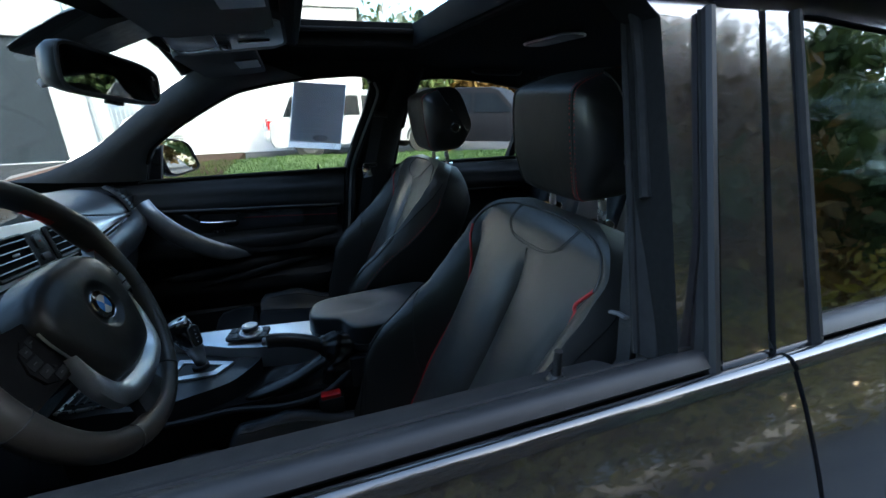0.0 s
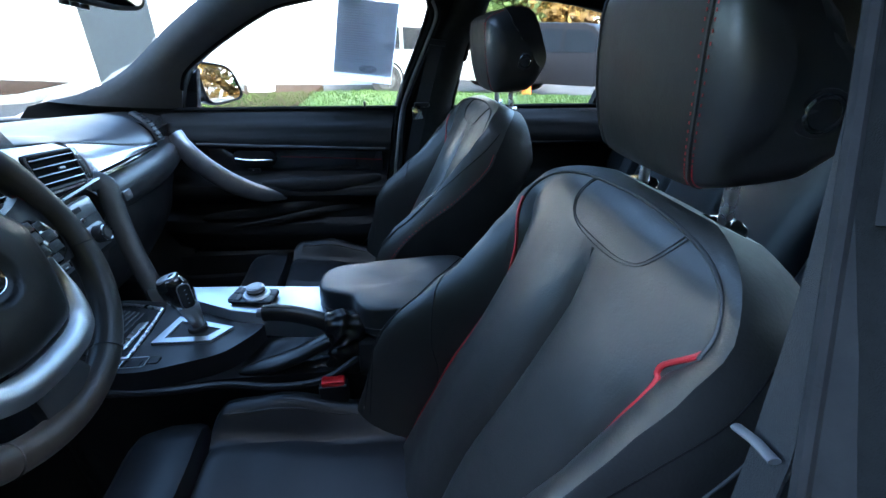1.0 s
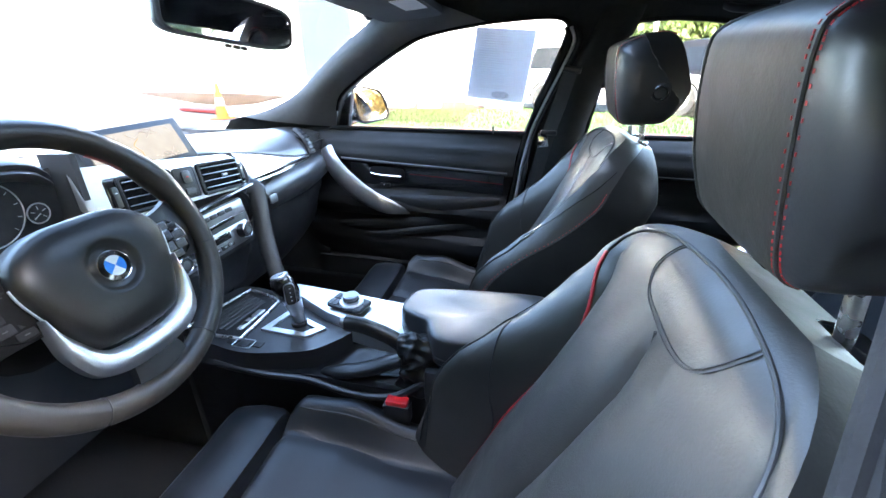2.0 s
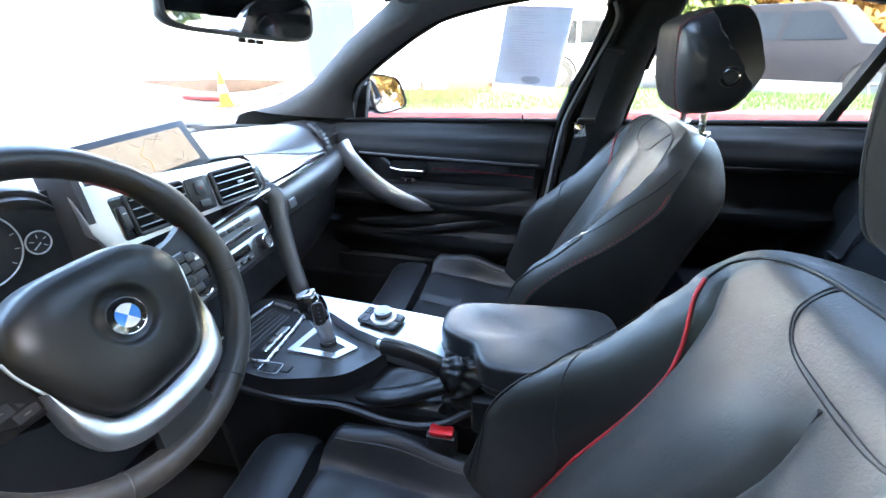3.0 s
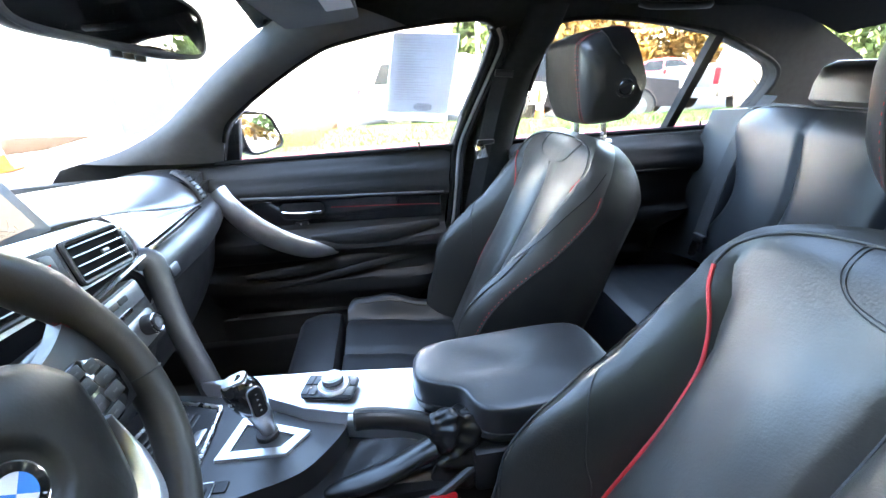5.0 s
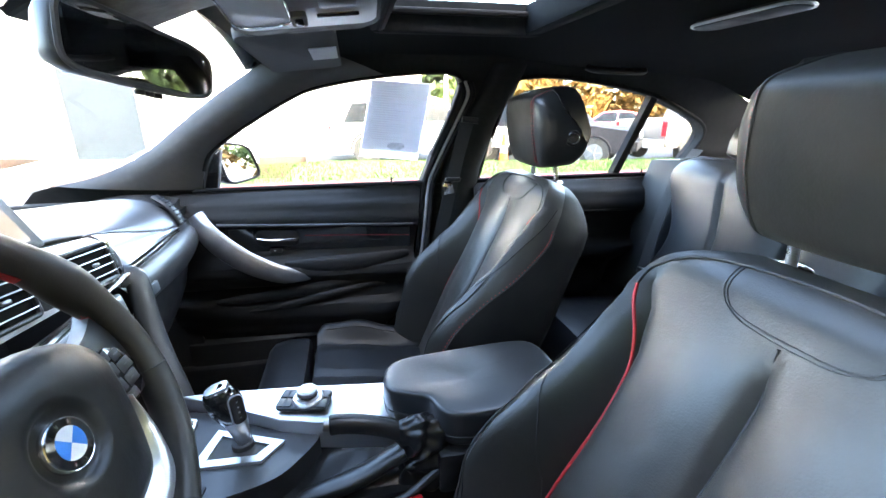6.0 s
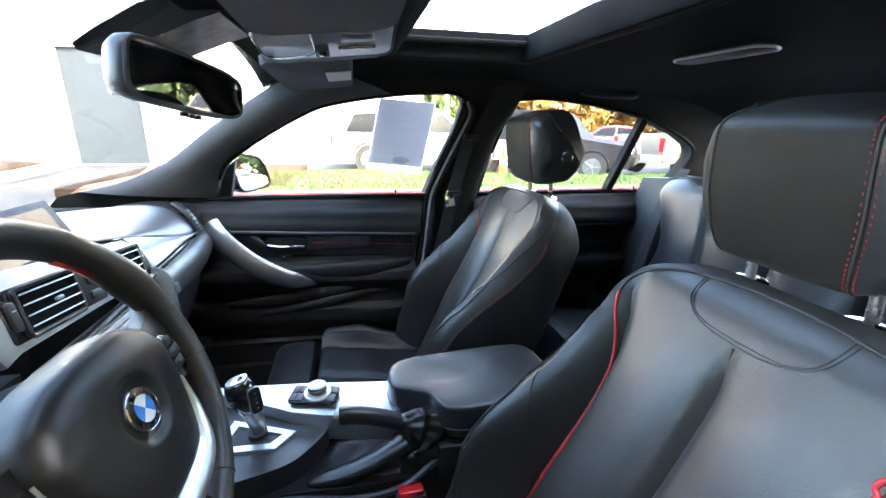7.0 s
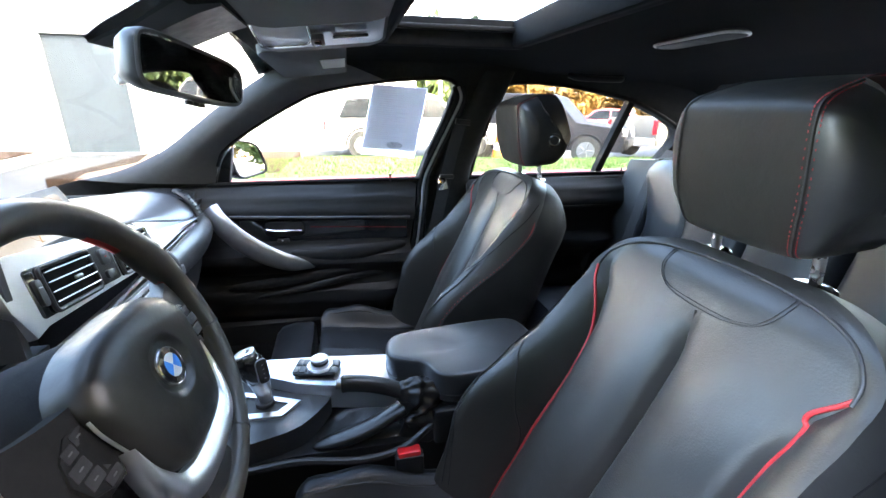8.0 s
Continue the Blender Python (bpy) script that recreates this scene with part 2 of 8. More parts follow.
PAINT_DARK = material("charcoal_car_paint", (0.010, 0.010, 0.012), 0.55, spec=0.05, second=(0.013, 0.013, 0.015), scale=3)
PAINT_GOLD = material("champagne_car_paint", (0.17, 0.157, 0.137), 0.45, metal=0.3, second=(0.15, 0.138, 0.12), scale=3, coat=0.1)
PAINT_RED = material("red_car_paint", (0.40, 0.02, 0.02), 0.25, second=(0.34, 0.02, 0.02), scale=3, coat=0.8)
TAIL_RED = material("tail_lamp_red", (0.55, 0.015, 0.02), 0.2, second=(0.45, 0.01, 0.015), scale=10, coat=0.6)
BARK = material("tree_bark", (0.09, 0.065, 0.045), 0.9, second=(0.16, 0.12, 0.09), scale=8, bump=0.8, bump_scale=30)
LEAF_GREEN = material("green_leaves", (0.055, 0.090, 0.024), 0.6, second=(0.10, 0.13, 0.04), scale=0.9)
LEAF_GOLD = material("autumn_leaves", (0.17, 0.088, 0.024), 0.6, second=(0.25, 0.16, 0.042), scale=0.8)
LEAF_DARK = material("conifer_needles", (0.020, 0.042, 0.016), 0.7, second=(0.038, 0.065, 0.025), scale=0.8)
for _m in (LEAF_GREEN, LEAF_GOLD):                     # light comes through the thin leaves
    _t = _m.node_tree
    _tl = _t.nodes.new("ShaderNodeBsdfTranslucent")
    _mx = _t.nodes.new("ShaderNodeMixShader")
    _mx.inputs["Fac"].default_value = 0.45
    _t.links.new(_t.nodes["Color Ramp"].outputs["Color"], _tl.inputs["Color"])
    _t.links.new(_t.nodes["Principled BSDF"].outputs["BSDF"], _mx.inputs[1])
    _t.links.new(_tl.outputs["BSDF"], _mx.inputs[2])
    _t.links.new(_mx.outputs["Shader"], _t.nodes["Material Output"].inputs["Surface"])
LEAF_YELLOW = LEAF_GOLD.copy()
LEAF_YELLOW.name = "yellow_leaves"
LEAF_YELLOW.node_tree.nodes["Color Ramp"].color_ramp.elements[0].color = (0.26, 0.19, 0.03, 1)
LEAF_YELLOW.node_tree.nodes["Color Ramp"].color_ramp.elements[1].color = (0.40, 0.31, 0.06, 1)
GALV = material("galvanised_metal", (0.42, 0.44, 0.45), 0.5, metal=0.7, second=(0.52, 0.54, 0.55), scale=6)


# ---- mesh helpers ----
def V(*a):
    return Vector(a)


def part(name, bm, mat, parent=None, label="", smooth=True, kind=""):
    """Links a bmesh as one mesh object, under a thing or under a part."""
    bmesh.ops.recalc_face_normals(bm, faces=bm.faces)
    me = bpy.data.meshes.new(name)
    bm.to_mesh(me)
    bm.free()
    me.materials.append(mat)
    if smooth:
        me.shade_smooth()
        me.set_sharp_from_angle(angle=radians(38))
    ob = new(name, me)
    if parent is not None:
        ob.parent = parent
        ob.matrix_parent_inverse = parent.matrix_world.inverted()
    return tagged(ob, label=label, kind=kind)


def thing(name, label, category, group="", kind="", at=(0, 0, 0)):
    e = new(name)
    e.empty_display_size = 0.05
    e.location = at
    e.matrix_world = Matrix.Translation(at)
    return tagged(e, label, category, group, kind)


def box(x0, x1, y0, y1, z0, z1, bevel=0.004, seg=2):
    bm = bmesh.new()
    bmesh.ops.create_cube(bm, size=1)
    for v in bm.verts:
        v.co = V(x0 + (v.co.x + .5) * (x1 - x0), y0 + (v.co.y + .5) * (y1 - y0), z0 + (v.co.z + .5) * (z1 - z0))
    if bevel:
        bmesh.ops.bevel(bm, geom=bm.edges[:], offset=bevel, segments=seg, profile=0.5, affect="EDGES")
    return bm


def moved(bm, m):
    bmesh.ops.transform(bm, matrix=m, verts=bm.verts)
    return bm


def merged(*many):
    out = many[0]
    for b in many[1:]:
        me = bpy.data.meshes.new("t")
        b.to_mesh(me)
        b.free()
        out.from_mesh(me)
        bpy.data.meshes.remove(me)
    return out


def loft(rings, close=True, caps=True):
    """A skin over rings of equally many points."""
    bm = bmesh.new()
    vs = [[bm.verts.new(p) for p in r] for r in rings]
    n = len(rings[0])
    for a, b in zip(vs, vs[1:]):
        for i in range(n if close else n - 1):
            j = (i + 1) % n
            bm.faces.new((a[i], a[j], b[j], b[i]))
    if caps and close:
        bm.faces.new(vs[0][::-1])
        bm.faces.new(vs[-1])
    return bm


def sheet(rows, thick, axis=None):
    """A grid of points turned into a slab: thickened along its normals, or along axis."""
    bm = bmesh.new()
    vs = [[bm.verts.new(p) for p in r] for r in rows]
    for a, b in zip(vs, vs[1:]):
        for i in range(len(a) - 1):
            bm.faces.new((a[i], a[i + 1], b[i + 1], b[i]))
    bm.normal_update()
    nu, nv = len(vs), len(vs[0])
    back = [[bm.verts.new(v.co + (Vector(axis) if axis is not None else v.normal) * thick) for v in r] for r in vs]
    for a, b in zip(back, back[1:]):
        for i in range(nv - 1):
            bm.faces.new((a[i], b[i], b[i + 1], a[i + 1]))
    rim = [(0, i) for i in range(nv)] + [(j, nv - 1) for j in range(1, nu)] + [(nu - 1, i) for i in range(nv - 2, -1, -1)] + [(j, 0) for j in range(nu - 2, 0, -1)]
    for (a, b), (c, d) in zip(rim, rim[1:] + rim[:1]):
        bm.faces.new((vs[a][b], back[a][b], back[c][d], vs[c][d]))
    return bm


def leaf_face(rows):
    """A single skin, for paper."""
    bm = bmesh.new()
    vs = [[bm.verts.new(p) for p in r] for r in rows]
    for a, b in zip(vs, vs[1:]):
        for i in range(len(a) - 1):
            bm.faces.new((a[i], a[i + 1], b[i + 1], b[i]))
    return bm


def smooth_path(points, per=6, closed=False):
    """A rounded line through points (Catmull-Rom)."""
    p = [Vector(q) for q in points]
    n = len(p)
    out = []
    for i in range(n if closed else n - 1):
        a, b, c, d = (p[(i + k) % n] if closed else p[min(max(i + k, 0), n - 1)] for k in (-1, 0, 1, 2))
        for k in range(per):
            t = k / per
            out.append(0.5 * ((2 * b) + (c - a) * t + (2 * a - 5 * b + 4 * c - d) * t * t + (3 * b - a - 3 * c + d) * t ** 3))
    if not closed:
        out.append(p[-1])
    return out


def tube(path, r, n=8, closed=False, flat=1.0, up=(0, 0, 1), caps=True):
    """A round or flattened rod along a path; r is one radius or one for each point."""
    p = [Vector(q) for q in path]
    rad = r if isinstance(r, (list, tuple)) else [r] * len(p)
    rings = []
    last = None
    for i, q in enumerate(p):
        a = p[i - 1] if i or closed else p[i]
        b = p[(i + 1) % len(p)] if i < len(p) - 1 or closed else p[i]
        t = (b - a).normalized()
        if last is None:
            side = t.cross(Vector(up))
            if side.length < 1e-4:
                side = t.cross(V(1, 0, 0))
        else:
            side = last - t * last.dot(t)
        side.normalize()
        last = side
        other = side.cross(t)
        rings.append([q + side * math.cos(k * 2 * math.pi / n) * rad[i] + other * math.sin(k * 2 * math.pi / n) * rad[i] * flat for k in range(n)])
    if closed:
        rings.append(rings[0])
        bm = loft(rings, caps=False)
        bmesh.ops.remove_doubles(bm, verts=bm.verts, dist=1e-6)
        return bm
    return loft(rings, caps=caps)


def prism(outline, m, depth, bevel=0.0, seg=2):
    """A flat outline (a, b) laid out by the pose m, and given depth along its third axis."""
    bm = bmesh.new()
    bot = [bm.verts.new((a, b, 0)) for a, b in outline]
    top = [bm.verts.new((a, b, depth)) for a, b in outline]
    n = len(outline)
    bm.faces.new(bot[::-1])
    bm.faces.new(top)
    for i in range(n):
        bm.faces.new((bot[i], bot[(i + 1) % n], top[(i + 1) % n], top[i]))
    if bevel:
        bmesh.ops.bevel(bm, geom=[e for e in bm.edges], offset=bevel, segments=seg, profile=0.5, affect="EDGES", clamp_overlap=True)
    return moved(bm, m)


def rounded(w, h, r, n=5):
    """A rectangle with round corners, about its middle."""
    pts = []
    for cx, cy, a0 in ((w / 2 - r, h / 2 - r, 0), (-w / 2 + r, h / 2 - r, 90), (-w / 2 + r, -h / 2 + r, 180), (w / 2 - r, -h / 2 + r, 270)):
        for k in range(n + 1):
            a = radians(a0 + 90 * k / n)
            pts.append((cx + r * math.cos(a), cy + r * math.sin(a)))
    return pts


def disc(r, depth, m, n=32, bevel=0.0):
    return prism([(r * math.cos(2 * math.pi * k / n), r * math.sin(2 * math.pi * k / n)) for k in range(n)], m, depth, bevel)


def axes(o, ex, ey):
    """A pose with its first axis along ex and its second near ey."""
    ex = Vector(ex).normalized()
    ez = ex.cross(Vector(ey)).normalized()
    ey = ez.cross(ex)
    m = Matrix((ex, ey, ez)).transposed().to_4x4()
    m.translation = Vector(o)
    return m


def holed(outline, holes, place, depth):
    """A flat panel with holes through it: outline and holes in two coordinates, place() sets each point, depth() its back."""
    bm = bmesh.new()
    edges = []
    for loop in [outline] + holes:
        vs = [bm.verts.new((a, b, 0)) for a, b in loop]
        edges += [bm.edges.new((vs[i], vs[(i + 1) % len(vs)])) for i in range(len(vs))]
    bmesh.ops.triangle_fill(bm, edges=edges, use_beauty=True, use_dissolve=False)
    flat = {v: (v.co.x, v.co.y) for v in bm.verts}
    faces = bm.faces[:]
    rim = [e for e in bm.edges if len(e.link_faces) == 1]
    back = {v: bm.verts.new(depth(*c)) for v, c in flat.items()}
    for f in faces:
        bm.faces.new([back[v] for v in reversed(f.verts)])
    for e in rim:
        a, b = e.verts
        bm.faces.new((a, b, back[b], back[a]))
    for v, c in flat.items():
        v.co = place(*c)
    return bm


def lerp_table(table, x):
    """A value between the rows of a table of (x, value)."""
    if x <= table[0][0]:
        return table[0][1]
    for (a, u), (b, w) in zip(table, table[1:]):
        if x <= b:
            t = (x - a) / (b - a)
            t = t * t * (3 - 2 * t)
            return u + (w - u) * t
    return table[-1][1]


# ---- cabin: x runs to the rear, y to the passenger side, z up from the ground ----
def side_y(z):
    """The inner face of the greenhouse, leaning in towards the roof."""
    if z < 0.958:
        return 0.715
    if z < 1.28:
        return 0.715 - 0.42 * (z - 0.958)
    return 0.58 - 0.42 * (z - 1.28) - 9.0 * (z - 1.28) ** 2


def ceiling_z(x, y):
    mid = lerp_table([(-0.02, 1.322), (0.25, 1.352), (0.60, 1.352), (0.85, 1.326), (1.20, 1.312), (1.60, 1.20), (1.9, 1.05)], x)
    return mid - 0.03 * (abs(y) / 0.52) ** 2.5


A_EDGE = [(-0.700, 0.935), (-0.660, 0.972), (-0.614, 0.984), (-0.554, 0.993), (-0.483, 1.012), (-0.415, 1.038), (-0.343, 1.074), (-0.271, 1.122), (-0.193, 1.177), (-0.130, 1.220), (-0.063, 1.258), (-0.008, 1.298)]
ROOF_EDGE = [(0.10, 1.322), (0.40, 1.33), (0.80, 1.328), (1.10, 1.31), (1.40, 1.25), (1.65, 1.14), (1.85, 1.00), (1.88, 0.935)]
FRONT_WINDOW = [(-0.236, 0.957), (-0.215, 1.02), (-0.187, 1.069), (-0.130, 1.110), (-0.062, 1.152), (0.010, 1.192), (0.087, 1.229), (0.150, 1.245), (0.214, 1.257),
                (0.310, 1.270), (0.400, 1.277), (0.475, 1.279), (0.507, 1.270), (0.517, 1.249), (0.490, 1.157), (0.445, 1.047), (0.414, 0.957)]
REAR_WINDOW = [(0.610, 0.957), (0.630, 1.103), (0.650, 1.193), (0.667, 1.244), (0.682, 1.262), (0.707, 1.269), (0.800, 1.271), (0.961, 1.255), (1.141, 1.222),
               (1.304, 1.164), (1.370, 1.132), (1.394, 1.108), (1.400, 1.085), (1.397, 1.062), (1.372, 0.995), (1.350, 0.957)]
NEAR_BELT = 0.9365
NEAR_FRONT_WINDOW = [(-0.216, NEAR_BELT), (-0.260, 1.03), (-0.250, 1.085), (-0.120, 1.180), (0.030, 1.264), (0.150, 1.288),
                     (0.310, 1.296), (0.475, 1.298), (0.558, 1.290), (0.584, 1.262), (0.560, 1.10), (0.541, NEAR_BELT)]
NEAR_REAR_WINDOW = [(x if x > 0.70 else 0.70 + (x - 0.690) * 0.4, max(z, NEAR_BELT)) for x, z in REAR_WINDOW]


def cabin_side(name, sign, windows, label, inside):
    outline = A_EDGE + ROOF_EDGE
    inner, outer = (0.0, 0.055) if sign > 0 else (-0.050, 0.0)
    ob = part(name, holed(outline, windows, lambda a, b: V(a, sign * (side_y(b) + inner), b), lambda a, b: V(a, sign * (side_y(b) + outer), b)), inside, None)
    ob.data.materials.append(CAR_BLACK)
    for f in ob.data.polygons:                         # cloth inside and in the openings, paint outside
        f.material_index = 1 if f.normal.y * sign > 0.3 else 0
    return tagged(ob, label, "car body side", kind="structure")


cabin_side("wall_passenger_side", 1, [FRONT_WINDOW, REAR_WINDOW], "charcoal cloth-covered pillars round the passenger side windows", SIDE_CLOTH_SHADED)
# driver's wall uses the darkest cloth; shade is put into its colour
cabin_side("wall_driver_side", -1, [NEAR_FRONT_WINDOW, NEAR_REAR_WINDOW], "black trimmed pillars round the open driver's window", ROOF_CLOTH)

# rubber seals round the window openings
for sign, loops, tag in ((1, (FRONT_WINDOW, REAR_WINDOW), "passenger"), (-1, (NEAR_FRONT_WINDOW, NEAR_REAR_WINDOW), "driver")):
    for k, loop in enumerate(loops):
        line = [V(x, sign * (side_y(z) - (0.002 if sign > 0 else 0.030)), z) for x, z in loop[1:-1]]
        seal = part("trim", tube(smooth_path(line, 3), 0.0065, 8), RUBBER, None)
        tagged(seal, "black rubber seal round a car side window", "window seal", "window seals", "structure")

# bright edges of the passenger door frame beside the pillar
for k, (dx, dy, r, mat) in enumerate(((0.010, -0.008, 0.0070, RUBBER), (0.023, -0.012, 0.0046, SEAL_GREY), (0.036, -0.014, 0.0085, RUBBER))):
    line = [V(x + dx, (side_y(z) if z > 0.95 else 0.680) + dy, z) for x, z in ((0.500, 1.255), (0.512, 1.22), (0.490, 1.157), (0.445, 1.047), (0.414, 0.957), (0.395, 0.86), (0.375, 0.72), (0.33, 0.58), (0.25, 0.49))]
    tagged(part("trim", tube(smooth_path(line, 4), r, 8), mat, None), "grey sealing strip along the passenger door frame", "door seal", "door seals", "structure")

# the pillar's inner cover between the doors, bulging into the cabin
def pillar_cover(sign, shift):
    rows = []
    for k in range(13):
        z = 0.40 + k / 12 * 0.90
        x0 = lerp_table([(0.40, 0.42), (0.957, 0.475), (1.10, 0.515), (1.30, 0.60)], z) + shift
        x1 = lerp_table([(0.40, 0.56), (0.957, 0.600), (1.10, 0.625), (1.30, 0.70)], z) + shift
        yb = sign * (side_y(z) - (0.002 if sign > 0 else 0.052))
        rows.append([V(x0 + (x1 - x0) * u, yb - sign * (0.032 if sign > 0 else 0.018) * math.sin(math.pi * u) ** 0.6, z) for u in [i / 10 for i in range(11)]])
    return sheet(rows, 0.01, axis=(0, sign, 0))


tagged(part("trim", pillar_cover(1, 0.0), SIDE_CLOTH_SHADED, None), "charcoal inner cover of the pillar between passenger doors", "pillar cover", "", "structure")
tagged(part("trim", pillar_cover(-1, 0.095), HARD_PLASTIC, None), "black inner cover of the pillar behind the driver", "pillar cover", "", "structure")

# rounded inner covers of the windscreen pillars
def screen_pillar(sign):
    front = [(-0.600, 0.988), (-0.483, 1.014), (-0.343, 1.076), (-0.193, 1.179), (-0.040, 1.274), (0.050, 1.312), (0.150, 1.322)]
    window = [(-0.238, 0.962), (-0.222, 1.00), (-0.187, 1.069), (-0.062, 1.152), (0.087, 1.229), (0.190, 1.254), (0.300, 1.270)]
    if sign < 0:
        window = [(-0.262, 1.00), (-0.262, 1.04), (-0.235, 1.10), (-0.125, 1.182), (0.020, 1.264), (0.100, 1.284), (0.200, 1.293)]
    a = smooth_path([V(x, 0, z) for x, z in front], 4)
    b = smooth_path([V(x, 0, z) for x, z in window], 4)
    rows = []
    for p, q in zip(a, b):
        row = []
        for k in range(11):
            u = k / 10
            c = p.lerp(q, u)
            row.append(V(c.x, sign * (side_y(c.z) - (0.001 if sign > 0 else -0.02) - (0.034 if sign > 0 else 0.020) * math.sin(math.pi * min(1.0, u * 0.97 + 0.015)) ** 0.75), c.z))
        rows.append(row)
    return sheet(rows, 0.008, axis=(0, sign, 0))


for sign, who in ((1, "passenger"), (-1, "driver's")):
    tagged(part("trim", screen_pillar(sign), PILLAR_CLOTH, None), "charcoal woven cover of the " + who + " windscreen pillar", "pillar cover", "", "structure")

# headliner with the sunroof opening
SUNROOF = [(0.285, -0.355), (0.600, -0.355), (0.612, -0.343), (0.612, 0.343), (0.600, 0.355), (0.285, 0.355), (0.273, 0.343), (0.273, -0.343)]


def headliner():
    # a fine grid, cut where the sunroof is
    bm = bmesh.new()
    xs = [-0.008, 0.06, 0.13, 0.20, 0.273, 0.36, 0.45, 0.53, 0.612, 0.70, 0.80, 0.90, 1.0, 1.1, 1.2, 1.32, 1.45]
    ys = [-1, -0.9, -0.8, -0.68, -0.5, -0.25, 0, 0.25, 0.5, 0.68, 0.8, 0.9, 1]
    def spot(i, j):
        x = xs[i]
        edge = 0.545
        y = 0.355 / 0.68 * ys[j] if abs(ys[j]) <= 0.68 else math.copysign(0.355 + (edge - 0.355) * (abs(ys[j]) - 0.68) / 0.32, ys[j])
        return V(x, y, ceiling_z(x, y))
    grid = {(i, j): bm.verts.new(spot(i, j)) for i in range(len(xs)) for j in range(len(ys))}
    top = {k: bm.verts.new(v.co + V(0, 0, 0.03)) for k, v in grid.items()}
    keep = lambda i, j: 0 <= i < len(xs) - 1 and 0 <= j < len(ys) - 1 and not (4 <= i < 8 and 3 <= j < 9)
    for i in range(len(xs) - 1):
        for j in range(len(ys) - 1):
            if not keep(i, j):
                continue
            q = [(i, j), (i + 1, j), (i + 1, j + 1), (i, j + 1)]
            bm.faces.new([grid[k] for k in q[::-1]])
            bm.faces.new([top[k] for k in q])
            for (a, b), (c, d), near in ((q[0], q[1], (i, j - 1)), (q[1], q[2], (i + 1, j)), (q[2], q[3], (i, j + 1)), (q[3], q[0], (i - 1, j))):
                if not keep(*near):
                    bm.faces.new((grid[a, b], grid[c, d], top[c, d], top[a, b]))
    return bm


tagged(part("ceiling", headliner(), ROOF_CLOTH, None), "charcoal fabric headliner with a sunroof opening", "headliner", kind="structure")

# sunroof: frame, rails and glass over the opening
sunroof = thing("sunroof", "glass sunroof with black frame and rails set in the headliner", "sunroof", at=(0.44, 0, 1.36))
for s in (-1, 1):
    part("side_rail", box(0.262, 0.64, s * 0.362 - 0.016, s * 0.362 + 0.016, 1.338, 1.402, 0.006), RUBBER, sunroof)
    part("guide_channel", box(0.28, 1.02, s * 0.338 - 0.006, s * 0.338 + 0.006, 1.372, 1.384, 0.003), HARD_PLASTIC, sunroof)
part("front_frame", box(0.250, 0.288, -0.378, 0.378, 1.340, 1.402, 0.008), RUBBER, sunroof)
# shade on the rear bar is put into its deeper black
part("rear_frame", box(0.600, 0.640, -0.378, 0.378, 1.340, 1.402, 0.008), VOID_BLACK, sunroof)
part("lip_seal", tube([V(x, y, 1.345) for x, y in SUNROOF], 0.007, 8, closed=True), RUBBER, sunroof)
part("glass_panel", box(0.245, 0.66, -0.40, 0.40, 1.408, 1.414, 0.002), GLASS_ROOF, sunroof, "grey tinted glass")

# roof skin over the cabin, with the sunroof cut out
def roof_skin():
    bm = bmesh.new()
    xs = [-0.05, 0.1, 0.245, 0.66, 0.9, 1.15, 1.35, 1.5]
    ys = [-0.60, -0.5, -0.40, -0.2, 0, 0.2, 0.40, 0.5, 0.60]
    zt = lambda x, y: lerp_table([(-0.05, 1.355), (0.25, 1.406), (0.66, 1.412), (1.15, 1.385), (1.5, 1.30)], x) - 0.075 * (abs(y) / 0.6) ** 3
    g = [[bm.verts.new((x, y, zt(x, y))) for y in ys] for x in xs]
    h = [[bm.verts.new((x, y, zt(x, y) + 0.012)) for y in ys] for x in xs]
    for i in range(len(xs) - 1):
        for j in range(len(ys) - 1):
            if i == 2 and 2 <= j < 6:
                continue
            bm.faces.new((g[i][j], g[i][j + 1], g[i + 1][j + 1], g[i + 1][j]))
            bm.faces.new((h[i][j], h[i + 1][j], h[i + 1][j + 1], h[i][j + 1]))
    return bm


tagged(part("roof_panel", roof_skin(), CAR_BLACK, None), "black painted steel car roof", "car roof", kind="structure")

# carpeted floor, tunnel, firewall and sills close the cabin below
tagged(part("floor", merged(box(-0.85, 1.30, -0.74, 0.74, 0.20, 0.27, 0.02), box(-0.80, 1.2, -0.10, 0.10, 0.26, 0.50, 0.05)), CARPET, None), "black carpeted car floor with centre tunnel", "floor", kind="structure")
tagged(part("wall_firewall", box(-0.92, -0.82, -0.76, 0.76, 0.20, 0.93, 0.02), CARPET, None), "black carpeted bulkhead under the dashboard", "bulkhead", kind="structure")

# windscreen: bowed, raked glass between dashboard and roof
def screen_rows(off=0.0):
    rows = []
    for k in range(13):
        t = k / 12
        row = []
        for j in range(-12, 13):
            y = j / 12
            e = lerp_table([(0.935, -0.720), (0.990, -0.600), (1.038, -0.415), (1.122, -0.271), (1.220, -0.130), (1.300, -0.008)], 0.935 + t * 0.365)
            z = 0.935 + t * 0.365
            bow = (1 - y * y) * (0.22 * (1 - t) + 0.02)
            row.append(V(e - bow + 0.004, y * (side_y(z) + 0.012), z + 0.018 * (1 - y * y) + off))
        rows.append(row)
    return rows


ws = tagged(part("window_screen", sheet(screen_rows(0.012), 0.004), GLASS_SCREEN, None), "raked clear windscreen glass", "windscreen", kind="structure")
ws.visible_shadow = False

